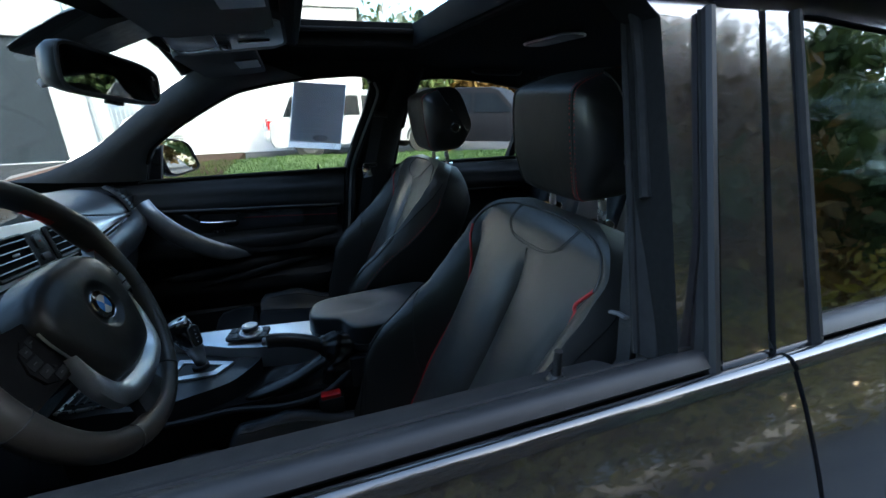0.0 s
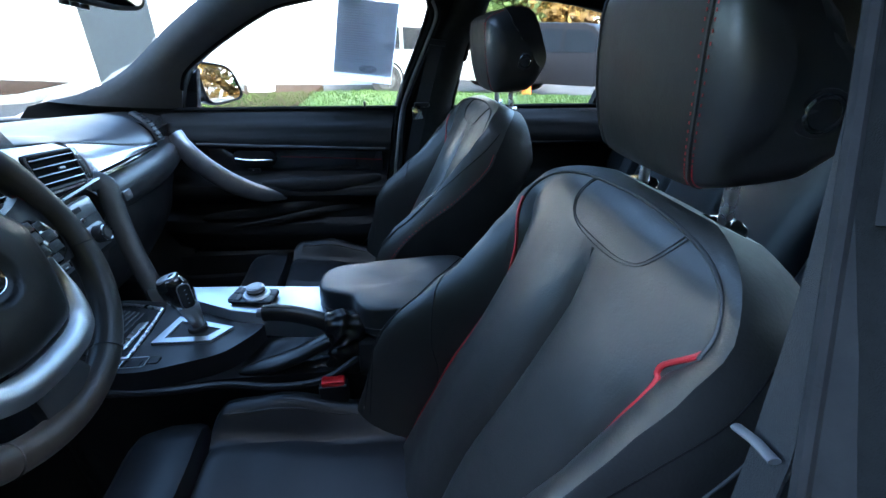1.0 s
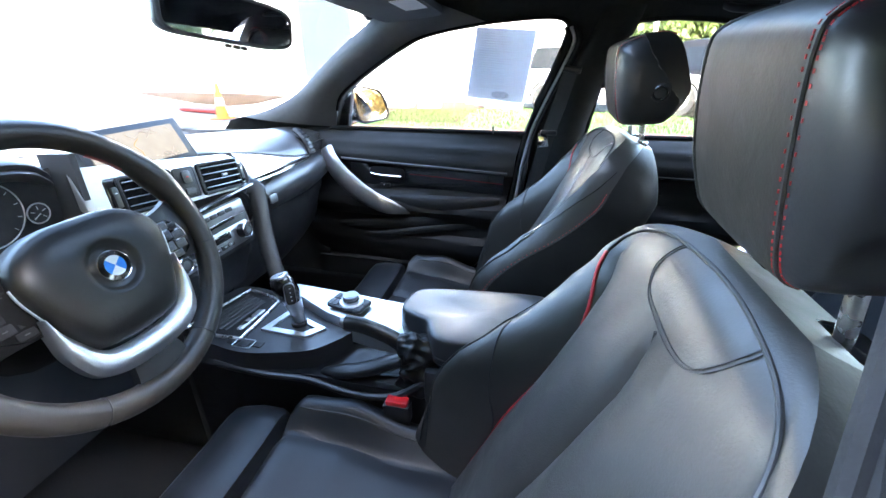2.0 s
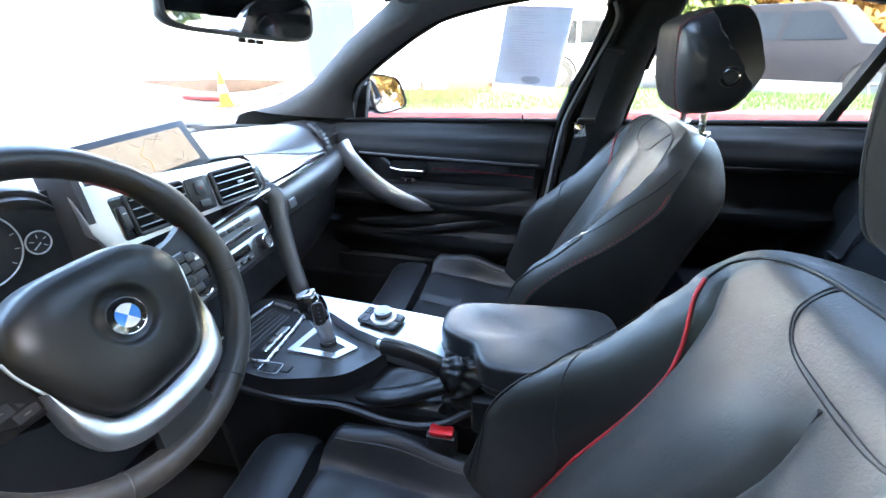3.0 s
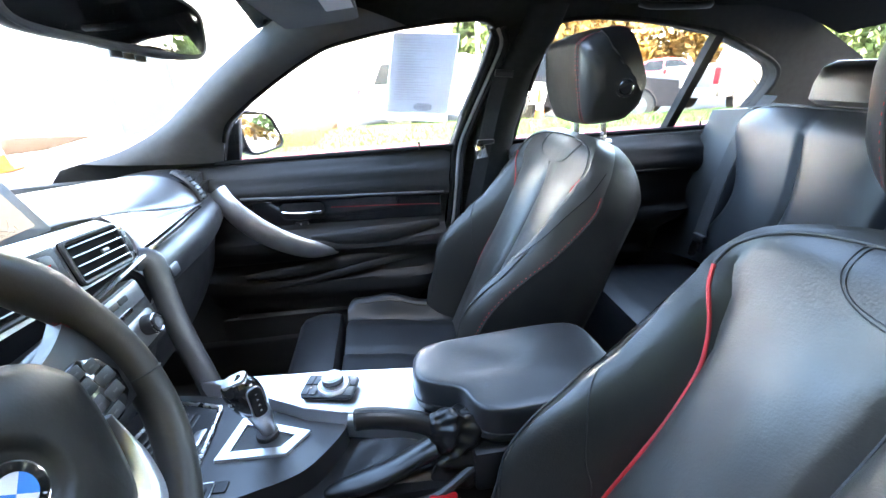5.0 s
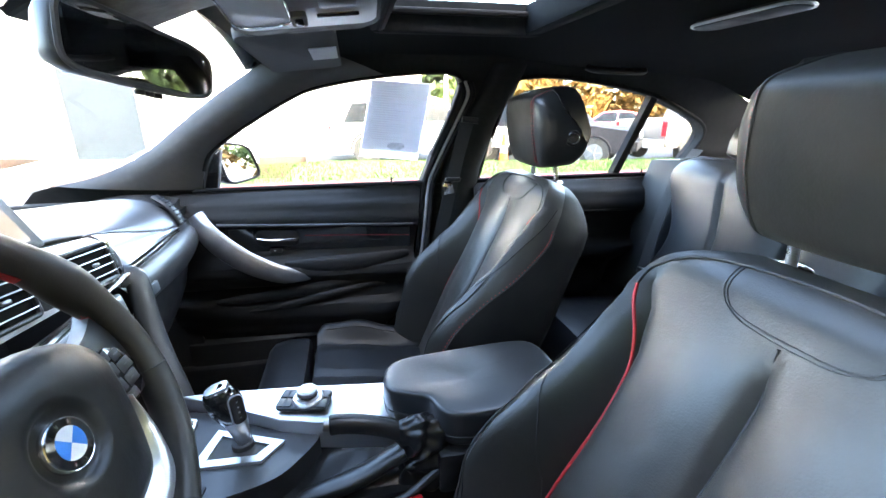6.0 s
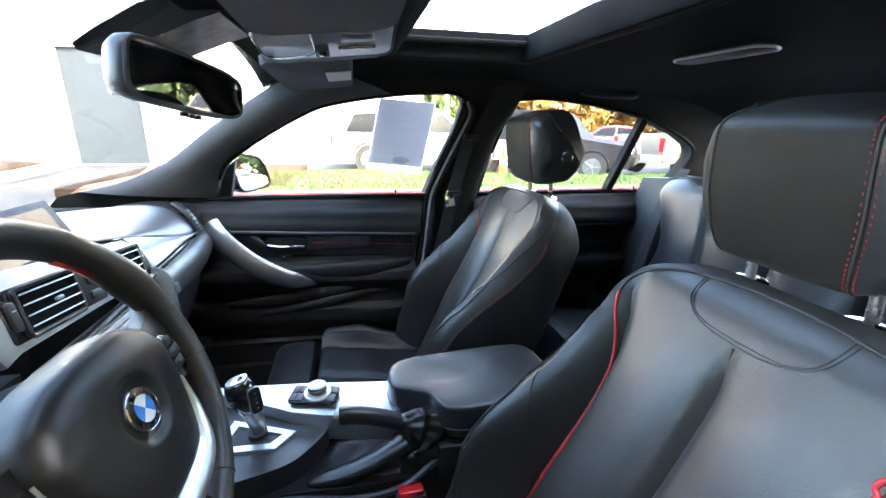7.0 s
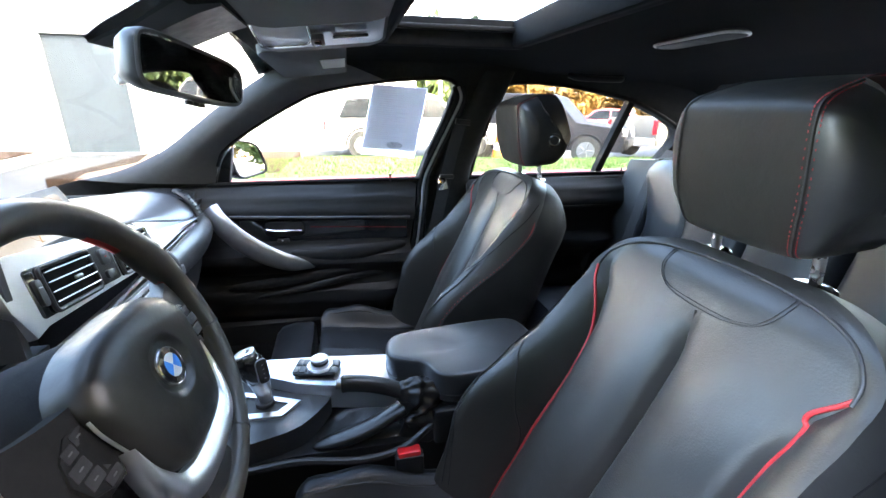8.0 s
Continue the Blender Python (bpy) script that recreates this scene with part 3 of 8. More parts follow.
# rear window
rw_rows = []
for k in range(9):
    t = k / 8
    rw_rows.append([V(1.43 + 0.52 * t + 0.06 * (1 - (j / 8) ** 2), j / 8 * (0.52 + 0.10 * t), 1.285 - 0.30 * t) for j in range(-8, 9)])
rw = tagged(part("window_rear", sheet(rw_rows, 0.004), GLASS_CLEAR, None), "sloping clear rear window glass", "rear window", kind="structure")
rw.visible_shadow = False
tagged(part("parcel_shelf", box(1.27, 1.98, -0.70, 0.70, 0.93, 0.962, 0.012), PILLAR_CLOTH, None), "charcoal cloth parcel shelf behind the rear seat", "parcel shelf", kind="structure")
tagged(part("wall_boot", box(1.36, 1.40, -0.74, 0.74, 0.25, 0.94, 0.01), CARPET, None), "carpeted panel behind the rear seat", "bulkhead", kind="structure")

# side glass
def side_pane(name, loop, sign, mat, label):
    bm = bmesh.new()
    for off in (0.030, 0.035):
        vs = [bm.verts.new((x, sign * (side_y(z) + off - (0.0 if sign > 0 else 0.040)), z)) for x, z in loop]
        bm.faces.new(vs if off == 0.030 else vs[::-1])
    ob = tagged(part(name, bm, mat, None, smooth=False), label, "car window", kind="structure")
    ob.visible_shadow = False
    return ob


def grown(loop, d):
    cx = sum(p[0] for p in loop) / len(loop)
    cz = sum(p[1] for p in loop) / len(loop)
    return [(x + math.copysign(d, x - cx), z + math.copysign(d, z - cz)) for x, z in loop]


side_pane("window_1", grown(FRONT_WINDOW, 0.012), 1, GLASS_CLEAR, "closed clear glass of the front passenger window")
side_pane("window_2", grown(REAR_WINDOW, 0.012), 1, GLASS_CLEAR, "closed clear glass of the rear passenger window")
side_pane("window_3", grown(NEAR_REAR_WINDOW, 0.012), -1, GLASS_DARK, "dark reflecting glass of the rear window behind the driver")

# divider bar of the rear passenger window
tagged(part("trim", sheet([[V(1.098 + 0.038 * t + u * 0.026, side_y(0.955 + 0.275 * t) - 0.004, 0.955 + 0.275 * t) for u in (0, .25, .5, .75, 1)] for t in [k / 8 for k in range(9)]], 0.03, axis=(0, 1, 0)), RUBBER, None),
       "black divider bar in the rear passenger window", "window divider", "", "structure")


# ---- doors ----
def door_face(x, z, x0, x1):
    """Depth of the inner door skin: upper pad, recessed trim, armrest shelf, pocket bulge."""
    pad = lerp_table([(0.34, 0.665), (0.46, 0.668), (0.52, 0.640), (0.575, 0.617), (0.605, 0.618), (0.625, 0.640), (0.655, 0.645), (0.690, 0.625), (0.712, 0.607), (0.735, 0.612), (0.765, 0.652), (0.80, 0.662),
                      (0.842, 0.660), (0.852, 0.648), (0.872, 0.645), (0.915, 0.662), (0.945, 0.690), (0.957, 0.712)], z)
    return pad


def inner_door(name, x0, x1, sign, label, zmin=0.34, slant=None):
    rows = []
    nz, nx = 60, 26
    for k in range(nz + 1):
        z = zmin + (0.957 - zmin) * k / nz
        a, b = x0, x1
        if slant is not None:
            b = lerp_table(slant, z)
        row = []
        for i in range(nx + 1):
            u = i / nx
            x = a + (b - a) * u
            dz = 0.030 * (u - 0.35)                      # the moulded lines sink towards the rear
            zz = z + (dz if z < 0.93 else dz * (0.957 - z) / 0.027)
            y = door_face(x, min(max(zz, zmin), 0.957), x0, x1)
            if z < 0.66 and z > 0.48:
                y = y + 0.028 * (1 - u)                  # the pocket swells towards the rear
            edge = min(u, 1 - u)
            y += 0.012 * max(0, 1 - edge / 0.05)
            row.append(V(x, sign * y, z))
        rows.append(row)
    return sheet(rows, 0.02, axis=(0, sign, 0))


door = thing("door_1", "closed front passenger door with black leather-look inner panel", "car door", kind="structure", at=(0.1, 0.70, 0.3))
part("inner_panel", inner_door("d", -0.36, 0.43, 1, "", slant=[(0.34, 0.20), (0.46, 0.26), (0.58, 0.33), (0.72, 0.375), (0.86, 0.395), (0.957, 0.412)]), DOOR_SKIN, door)
part("sill_strip", tube([V(-0.26, 0.706, 0.9585), V(0.0, 0.708, 0.9595), V(0.42, 0.708, 0.9585)], 0.007, 8), RUBBER, door)
part("bright_trim_line", tube(smooth_path([V(-0.195, 0.640, 0.868), V(0.0, 0.640, 0.857), (0.2, 0.640, 0.848), (0.375, 0.648, 0.838)], 5), 0.0044, 8), GREY_TRIM, door, "slim satin metal strip")
part("trim_insert", sheet([[V(-0.17 + 0.535 * u, 0.653, 0.855 - 0.013 * u * 2 - w * (0.075 - 0.01 * u)) for u in [i / 12 for i in range(13)]] for w in [k / 4 for k in range(5)]], 0.006, axis=(0, 1, 0)), GLOSS_BLACK, door, "dark satin trim insert")
part("red_accent_line", tube(smooth_path([V(0.045, 0.6515, 0.820), V(0.2, 0.6515, 0.812), V(0.36, 0.6515, 0.802)], 5), 0.0008, 6), RED_THREAD, door, "thin red accent line")
# handle recess and lever
part("handle_bezel", prism(rounded(0.125, 0.048, 0.018), axes((-0.035, 0.651, 0.818), (1, 0, -0.03), (0, 0, 1)), 0.007, 0.002), RUBBER, door)
part("release_lever", tube(smooth_path([V(-0.088, 0.638, 0.822), V(-0.05, 0.628, 0.818), V(0.020, 0.632, 0.815)], 5), 0.0066, 12, flat=0.7), CHROME, door, "chrome door release lever")
part("lock_switch", box(-0.06, -0.025, 0.640, 0.650, 0.775, 0.786, 0.002), HARD_PLASTIC, door)
part("lock_light", box(-0.047, -0.043, 0.638, 0.641, 0.780, 0.783, 0.0), WHITE_PLASTIC, door)
part("lock_pin", merged(tube([V(0.317, 0.702, 0.955), V(0.317, 0.702, 0.974)], 0.0028, 8), tube([V(0.317, 0.702, 0.970), V(0.317, 0.702, 0.980)], 0.0042, 8)), HARD_PLASTIC, door)
# swooping pull handle
pull = smooth_path([V(-0.236, 0.618, 0.905), V(-0.215, 0.598, 0.868), V(-0.175, 0.588, 0.820), V(-0.115, 0.584, 0.770), V(-0.045, 0.588, 0.730), V(0.015, 0.600, 0.707), V(0.050, 0.620, 0.694)], 6)
widths = [0.022 + 0.010 * math.sin(math.pi * min(1, 1.15 * i / (len(pull) - 1))) - 0.016 * max(0, i / (len(pull) - 1) - 0.75) / 0.25 for i in range(len(pull))]
part("pull_handle", tube(pull, [max(0.005, w) for w in widths], 16, flat=0.42, up=(0, 1, 0)), DARK_CHROME, door, "satin grey curved pull handle")
# long crease lines of the lower moulding
def ridge(points, r0, r1, n=18):
    line = smooth_path(points, n)
    m = len(line) - 1
    return tube(line, [r0 + (r1 - r0) * math.sin(math.pi * min(1, 0.04 + 0.92 * k / m)) ** 0.7 for k in range(m + 1)], 14, flat=0.55, up=(0, 1, 0))


part("pocket_edge", ridge([V(-0.23, 0.640, 0.628), V(-0.06, 0.628, 0.642), V(0.13, 0.634, 0.664), V(0.33, 0.662, 0.676)], 0.003, 0.020), DOOR_SKIN, door)
part("pocket_lip", ridge([V(-0.16, 0.642, 0.585), V(0.00, 0.626, 0.612), V(0.16, 0.632, 0.640), V(0.34, 0.660, 0.652)], 0.002, 0.013), DOOR_SKIN, door)
part("armrest_edge", ridge([V(-0.02, 0.626, 0.738), V(0.09, 0.618, 0.735), V(0.22, 0.618, 0.737), V(0.355, 0.640, 0.747)], 0.006, 0.026), DOOR_SKIN, door, "padded door armrest")
part("outer_skin", sheet([[V(-0.42 + 0.92 * u, 0.775 + 0.045 * math.sin(math.pi * w) * 0.8, 0.30 + 0.65 * w) for u in [i / 6 for i in range(7)]] for w in [k / 8 for k in range(9)]], 0.01, axis=(0, 1, 0)), CAR_BLACK, door, "black painted outer skin")

door = thing("door_2", "closed rear passenger door with black inner panel", "car door", kind="structure", at=(0.9, 0.70, 0.3))
part("inner_panel", inner_door("d", 0.585, 1.34, 1, "", slant=[(0.34, 0.95), (0.6, 1.05), (0.8, 1.22), (0.957, 1.35)]), DOOR_SKIN, door)
part("sill_strip", tube([V(0.60, 0.708, 0.9585), V(1.0, 0.708, 0.9595), V(1.36, 0.706, 0.9585)], 0.007, 8), RUBBER, door)
part("bright_trim_line", tube(smooth_path([V(0.62, 0.643, 0.856), V(0.9, 0.643, 0.850), V(1.15, 0.650, 0.846)], 5), 0.004, 8), HARD_PLASTIC, door)
part("release_lever", tube([V(0.78, 0.640, 0.805), V(0.84, 0.636, 0.803)], 0.006, 10, flat=0.6), CHROME, door, "chrome door release lever")
part("lock_pin", tube([V(1.21, 0.702, 0.955), V(1.21, 0.702, 0.978)], 0.0032, 8), HARD_PLASTIC, door)
part("outer_skin", sheet([[V(0.505 + 0.90 * u, 0.775 + 0.045 * math.sin(math.pi * w) * 0.8, 0.30 + 0.65 * w) for u in [i / 6 for i in range(7)]] for w in [k / 8 for k in range(9)]], 0.01, axis=(0, 1, 0)), CAR_BLACK, door, "black painted outer skin")

# driver's door, window wound down
def rake(z):
    return 0.17 * (z - 0.975)


def belt_top(x, w):
    """The upper shoulder moulding: a rounded ledge beside the window slot."""
    return V(x, -0.689 - 0.031 * w, 0.955 + 0.012 * x + 0.016 * math.sin(math.pi * min(1, 0.12 + 0.72 * w)))


def belt_low(x, w):
    """The lower shoulder moulding, below a fine joint."""
    return V(x, -0.723 - 0.020 * w, 0.953 + 0.012 * x + 0.012 * math.sin(math.pi * (0.2 + 0.7 * w)))


BELT_Z = [0.958 + 0.312 * k / 8 for k in range(9)]
door = thing("door_3", "closed driver's door in black paint with its window lowered", "car door", kind="structure", at=(0.1, -0.75, 0.3))
part("inner_panel", moved(inner_door("d", -0.36, 0.52, -1, ""), Matrix.Translation((0, 0.022, -0.022))), RUBBER, door)
part("inner_sill", sheet([[V(-0.25 + 0.76 * u, -0.634 - 0.042 * w, 0.936 + 0.014 * math.sin(math.pi * 0.5 * w)) for w in (0, .2, .4, .6, .8, 1)] for u in [i / 8 for i in range(9)]], 0.012, axis=(0, 0, -1)), RUBBER, door)
part("lock_pin", merged(tube([V(0.448, -0.662, 0.940), V(0.448, -0.662, 0.978)], 0.0042, 10), tube([V(0.448, -0.662, 0.940), V(0.448, -0.662, 0.954)], [0.013, 0.006], 12)), HARD_PLASTIC, door)
part("window_slot_seal", tube([V(-0.25, -0.680, 0.950), V(0.15, -0.682, 0.953), V(0.53, -0.682, 0.957)], 0.007, 8), RUBBER, door)
part("belt_moulding", sheet([[belt_top(-0.30 + 0.933 * u, w) for w in [k / 8 for k in range(9)]] for u in [i / 10 for i in range(11)]], 0.006, axis=(0, 0.6, -1)), SATIN_BLACK, door, "satin black shoulder moulding")
part("moulding_ridge", sheet([[belt_low(-0.30 + 0.933 * u, w) for w in [k / 8 for k in range(9)]] for u in [i / 10 for i in range(11)]], 0.006, axis=(0, 0.6, -1)), GLOSS_BLACK, door, "gloss black shoulder line")
part("outer_skin", sheet([[V(-0.42 + 1.053 * u, -(0.741 + 0.085 * math.sin(math.pi * 0.5 * min(1, w * 2.2)) ** 0.9), 0.957 + 0.012 * (-0.42 + 1.053 * u) - 0.66 * w) for u in [i / 8 for i in range(9)]] for w in [k / 24 for k in range(25)]], 0.008, axis=(0, 1, 0)), CAR_BLACK, door, "black painted outer skin")
part("window_channel", sheet([[V(0.538 + 0.032 * w + rake(z) * (1 + 0.35 * w), -(side_y(z) - 0.048 + 0.050 * w + 0.006 * math.sin(9.4 * w)), z) for w in [k / 10 for k in range(11)]] for z in BELT_Z], 0.008, axis=(1, 0, 0)), RUBBER, door, "ribbed black window channel")
part("frame_edge", tube([V(0.570 + 1.35 * rake(z), -(side_y(z) + 0.006), z) for z in BELT_Z], 0.0065, 8), SATIN_BLACK, door, "satin edge of the window frame")
part("frame_edge", tube([V(0.537 + rake(z), -(side_y(z) - 0.050), z) for z in BELT_Z], 0.004, 8), RUBBER, door, "black edge of the window frame")
part("pillar_cover", sheet([[V(0.577 + 0.056 * w + 1.3 * rake(z), -(side_y(z) + 0.010), z) for w in (0, .33, .66, 1)] for z in BELT_Z], 0.006, axis=(0, 1, 0)), GLOSS_BLACK, door, "gloss black outer pillar cover")

door = thing("door_4", "closed black rear door with dark reflecting window", "car door", kind="structure", at=(1.0, -0.75, 0.3))
part("inner_panel", moved(inner_door("d", 0.66, 1.34, -1, ""), Matrix.Translation((0, 0.055, -0.004))), SOFT_PLASTIC, door)
part("belt_moulding", sheet([[belt_top(0.639 + 0.83 * u, w) for w in [k / 8 for k in range(9)]] for u in [i / 10 for i in range(11)]], 0.006, axis=(0, 0.6, -1)), SATIN_BLACK, door, "satin black shoulder moulding")
part("moulding_ridge", sheet([[belt_low(0.639 + 0.83 * u, w) for w in [k / 8 for k in range(9)]] for u in [i / 10 for i in range(11)]], 0.006, axis=(0, 0.6, -1)), GLOSS_BLACK, door, "gloss black shoulder line")
part("outer_skin", sheet([[V(0.639 + 0.92 * u, -(0.741 + 0.085 * math.sin(math.pi * 0.5 * min(1, w * 2.2)) ** 0.9), 0.957 + 0.012 * (0.639 + 0.92 * u) - 0.66 * w) for u in [i / 8 for i in range(9)]] for w in [k / 24 for k in range(25)]], 0.008, axis=(0, 1, 0)), CAR_BLACK, door, "black painted outer skin")
part("pillar_cover", sheet([[V(0.640 + 0.048 * w + (1.3 - 0.2 * w) * rake(z), -(side_y(z) + 0.012), z) for w in (0, .33, .66, 1)] for z in BELT_Z], 0.006, axis=(0, 1, 0)), GLOSS_BLACK, door, "gloss black outer pillar cover")
part("frame_edge", tube([V(0.692 + 1.1 * rake(z), -(side_y(z) + 0.012), z) for z in BELT_Z], 0.006, 8), RUBBER, door)

# footwell sides and sills
for s in (-1, 1):
    yo = 0.715 if s > 0 else 0.66
    tagged(part("wall_footwell", box(-0.88, -0.30, min(s * (yo - 0.04), s * yo), max(s * (yo - 0.04), s * yo), 0.20, 0.94, 0.004), CARPET, None), "black carpeted side of the footwell", "footwell side", kind="structure")
    tagged(part("sill", box(-0.88, 1.40, min(s * (yo - 0.07), s * (yo + 0.02)), max(s * (yo - 0.07), s * (yo + 0.02)), 0.20, 0.40, 0.015), HARD_PLASTIC, None), "black plastic door sill", "door sill", kind="structure")
    tagged(part("wall_lower_pillar", box(0.44 if s > 0 else 0.55, 0.66, min(s * (yo - 0.012), s * (yo + 0.02)), max(s * (yo - 0.012), s * (yo + 0.02)), 0.36, 0.955, 0.004), SIDE_CLOTH_SHADED, None), "charcoal lower pillar between the doors", "pillar cover", kind="structure")
    tagged(part("wall_rear_side", box(0.95, 1.42, min(s * (yo - 0.02), s * (yo + 0.01)), max(s * (yo - 0.02), s * (yo + 0.01)), 0.36, 0.95, 0.004), PILLAR_CLOTH, None), "charcoal side panel beside the rear bench", "side panel", kind="structure")

# outer body: bonnet, wings, boot, bumpers, wheels
body = thing("car_body", "black saloon car body panels with bonnet and boot", "car", kind="structure", at=(0.3, 0, 0))
part("bonnet", sheet([[V(-0.80 - 1.05 * u - 0.06 * (1 - w * w), w * (0.74 - 0.06 * u), 0.935 - 0.17 * u - 0.05 * u * u - 0.03 * w * w) for w in [j / 8 for j in range(-8, 9)]] for u in [i / 8 for i in range(9)]], 0.01), CAR_BLACK, body)
part("scuttle", sheet([[V(-0.60 - 0.30 * (1 - w * w) - 0.06 * u, w * 0.72, 0.928 + 0.012 * (1 - w * w) - 0.02 * u) for w in [j / 8 for j in range(-8, 9)]] for u in (0, .5, 1)], 0.02, axis=(0, 0, -1)), HARD_PLASTIC, body, "black plastic scuttle panel")
for s in (-1, 1):
    part("front_wing", sheet([[V(-0.42 - 1.5 * u, s * (0.80 - 0.06 * u * u), 0.62 + 0.29 * w - 0.14 * u * w) for u in [i / 6 for i in range(7)]] for w in [k / 5 for k in range(6)]], 0.01, axis=(0, -s, 0)), CAR_BLACK, body)
    part("rear_wing", sheet([[V(1.40 + 1.0 * u, s * (0.79 - 0.08 * u * u), 0.62 + 0.32 * w) for u in [i / 6 for i in range(7)]] for w in [k / 5 for k in range(6)]], 0.01, axis=(0, -s, 0)), CAR_BLACK, body)
    part("side_skirt", box(-1.0, 1.7, s * 0.80 - 0.03, s * 0.80 + 0.03, 0.18, 0.32, 0.02), CAR_BLACK, body)
part("boot_lid", sheet([[V(1.95 + 0.45 * u, w * 0.70, 0.965 - 0.03 * u - 0.02 * w * w) for w in [j / 6 for j in range(-6, 7)]] for u in [i / 4 for i in range(5)]], 0.012), CAR_BLACK, body)
part("front_bumper", box(-1.98, -1.84, -0.74, 0.74, 0.20, 0.72, 0.05, 3), CAR_BLACK, body)
part("rear_bumper", box(2.36, 2.48, -0.74, 0.74, 0.24, 0.93, 0.05, 3), CAR_BLACK, body)
for x in (-1.20, 1.61):
    for y in (-0.72, 0.72):
        w = part("wheel", tube([V(x, y - 0.10, 0.31), V(x, y - 0.11 + 0.22, 0.31)], 0.31, 28), TYRE, body)
        part("rim", tube([V(x, y - 0.115, 0.31), V(x, y + 0.115, 0.31)], 0.21, 20), ALLOY, w)

# passenger door mirror
mirror = thing("door_mirror", "black passenger door mirror with bright glass facing back", "door mirror", at=(-0.2, 0.85, 0.96))
M_TL, M_TR, M_BR, M_BL = V(-0.213, 0.802, 1.090), V(-0.142, 0.906, 1.068), V(-0.118, 0.924, 0.970), V(-0.195, 0.816, 0.958)
M_OUT = V(0.83, -0.56, 0.04)


def mirror_ring(scale, out, lift=0.0):
    """A rounded four-sided outline on the mirror's tilted plane."""
    pts = []
    for k in range(40):
        a = 2 * math.pi * k / 40
        u = 0.5 + 0.5 * scale * math.copysign(abs(math.cos(a)) ** 0.45, math.cos(a))
        w = 0.5 + 0.5 * scale * math.copysign(abs(math.sin(a)) ** 0.45, math.sin(a))
        pts.append(M_BL.lerp(M_BR, u).lerp(M_TL.lerp(M_TR, u), w) + M_OUT * out + V(0, 0, lift))
    return pts


part("housing", loft([mirror_ring(0.45, -0.115), mirror_ring(0.80, -0.095), mirror_ring(1.02, -0.055), mirror_ring(1.12, -0.018), mirror_ring(1.12, 0.0), mirror_ring(1.08, 0.006)]), CAR_BLACK, mirror)
part("bezel", loft([mirror_ring(1.08, 0.004), mirror_ring(1.09, 0.010), mirror_ring(1.03, 0.012), mirror_ring(0.98, 0.006), mirror_ring(0.98, 0.002)]), RUBBER, mirror)
bm = bmesh.new()
bm.faces.new([bm.verts.new(p) for p in mirror_ring(0.99, 0.0065)])
bmesh.ops.solidify(bm, geom=bm.faces[:], thickness=0.002)
part("mirror_glass", bm, MIRROR, mirror, "silvered mirror glass", smooth=False)
part("stalk", tube([V(-0.235, 0.735, 0.962), V(-0.235, 0.82, 0.975)], 0.024, 12, flat=0.7), CAR_BLACK, mirror)
part("corner_cover", prism([(-0.30, 0.955), (-0.20, 0.955), (-0.175, 1.075), (-0.205, 1.05)], axes((0, 0.755, 0), (1, 0, 0), (0, 0, 1)), 0.03, 0.003), HARD_PLASTIC, mirror)


# ---- front seats ----
# local seat coordinates: s across (y), v up along the backrest from BITE, off behind its middle plane
BITE, UP, BEHIND = V(0.40, 0, 0.55), V(0.402, 0, 0.916), V(0.916, 0, -0.402)


def seat_point(s, v, off):
    return BITE + UP * v + BEHIND * off + V(0, s, 0)


def panel_half(v):
    """Half width of the middle panel of the backrest."""
    return lerp_table([(-0.12, 0.165), (0.0, 0.160), (0.12, 0.150), (0.25, 0.142), (0.34, 0.145), (0.41, 0.156), (0.455, 0.176), (0.50, 0.172), (0.53, 0.16)], v)


def bolster_rise(v):
    return lerp_table([(-0.12, 0.085), (0.0, 0.106), (0.12, 0.122), (0.18, 0.110), (0.25, 0.078), (0.30, 0.054), (0.36, 0.036), (0.43, 0.018), (0.48, 0.004), (0.53, 0.0)], v)


def top_shrink(v):
    return 1.0 if v < 0.435 else max(0.30, (1 - ((v - 0.435) / 0.104) ** 2.6) ** 0.5 if v < 0.537 else 0.30)


def front_off(s, v):
    """How far the leather lies behind the middle plane, over the front face."""
    w, h = panel_half(v), bolster_rise(v)
    a = abs(s)
    roll = 0.035 * max(0, (v - 0.475) / 0.06) ** 2
    lumbar = -0.010 * math.exp(-((v - 0.14) / 0.10) ** 2)
    if a <= w:
        u = a / w
        puff = -0.011 * math.sin(math.pi * min(1, max(0, u))) * max(0, min(1, (0.475 - v) / 0.13))
        seam = (0.015 * math.exp(-(s / 0.007) ** 2) + 0.006 * math.exp(-(s / 0.030) ** 2)) * max(0, min(1, (0.452 - v) / 0.06))
        crease = 0.0022 * math.sin(90 * s + 40 * v) * math.exp(-((v - 0.425) / 0.03) ** 2) * math.exp(-(s / 0.05) ** 2) + 0.0016 * math.sin(34 * v + 46 * a) * math.exp(-((v - 0.20) / 0.16) ** 2) * (a / w) * (1 - a / w)
        side = 0.011 * math.exp(-((a - w) / 0.009) ** 2) * max(0, min(1, (0.44 - v) / 0.08))
        return roll + lumbar * (1 - u * u) + puff + seam + side + crease - h * 0.10 * max(0, u - 0.6) / 0.4
    crest = max(w + 0.02, 0.196)
    u = min(1.0, (a - w) / (crest - w))
    return roll + 0.011 * (1 - u) ** 2 * max(0, min(1, (0.44 - v) / 0.08)) - h * (0.10 + 0.90 * math.sin(u * math.pi / 2) ** 0.8)


# where the stitched seam runs over the rounded side of the bolster, by height
STITCH_FOLD = [(-0.06, 0.40), (0.08, 0.40), (0.15, 0.425), (0.225, 0.475), (0.295, 0.62), (0.355, 0.78), (0.40, 0.88), (0.54, 0.92)]


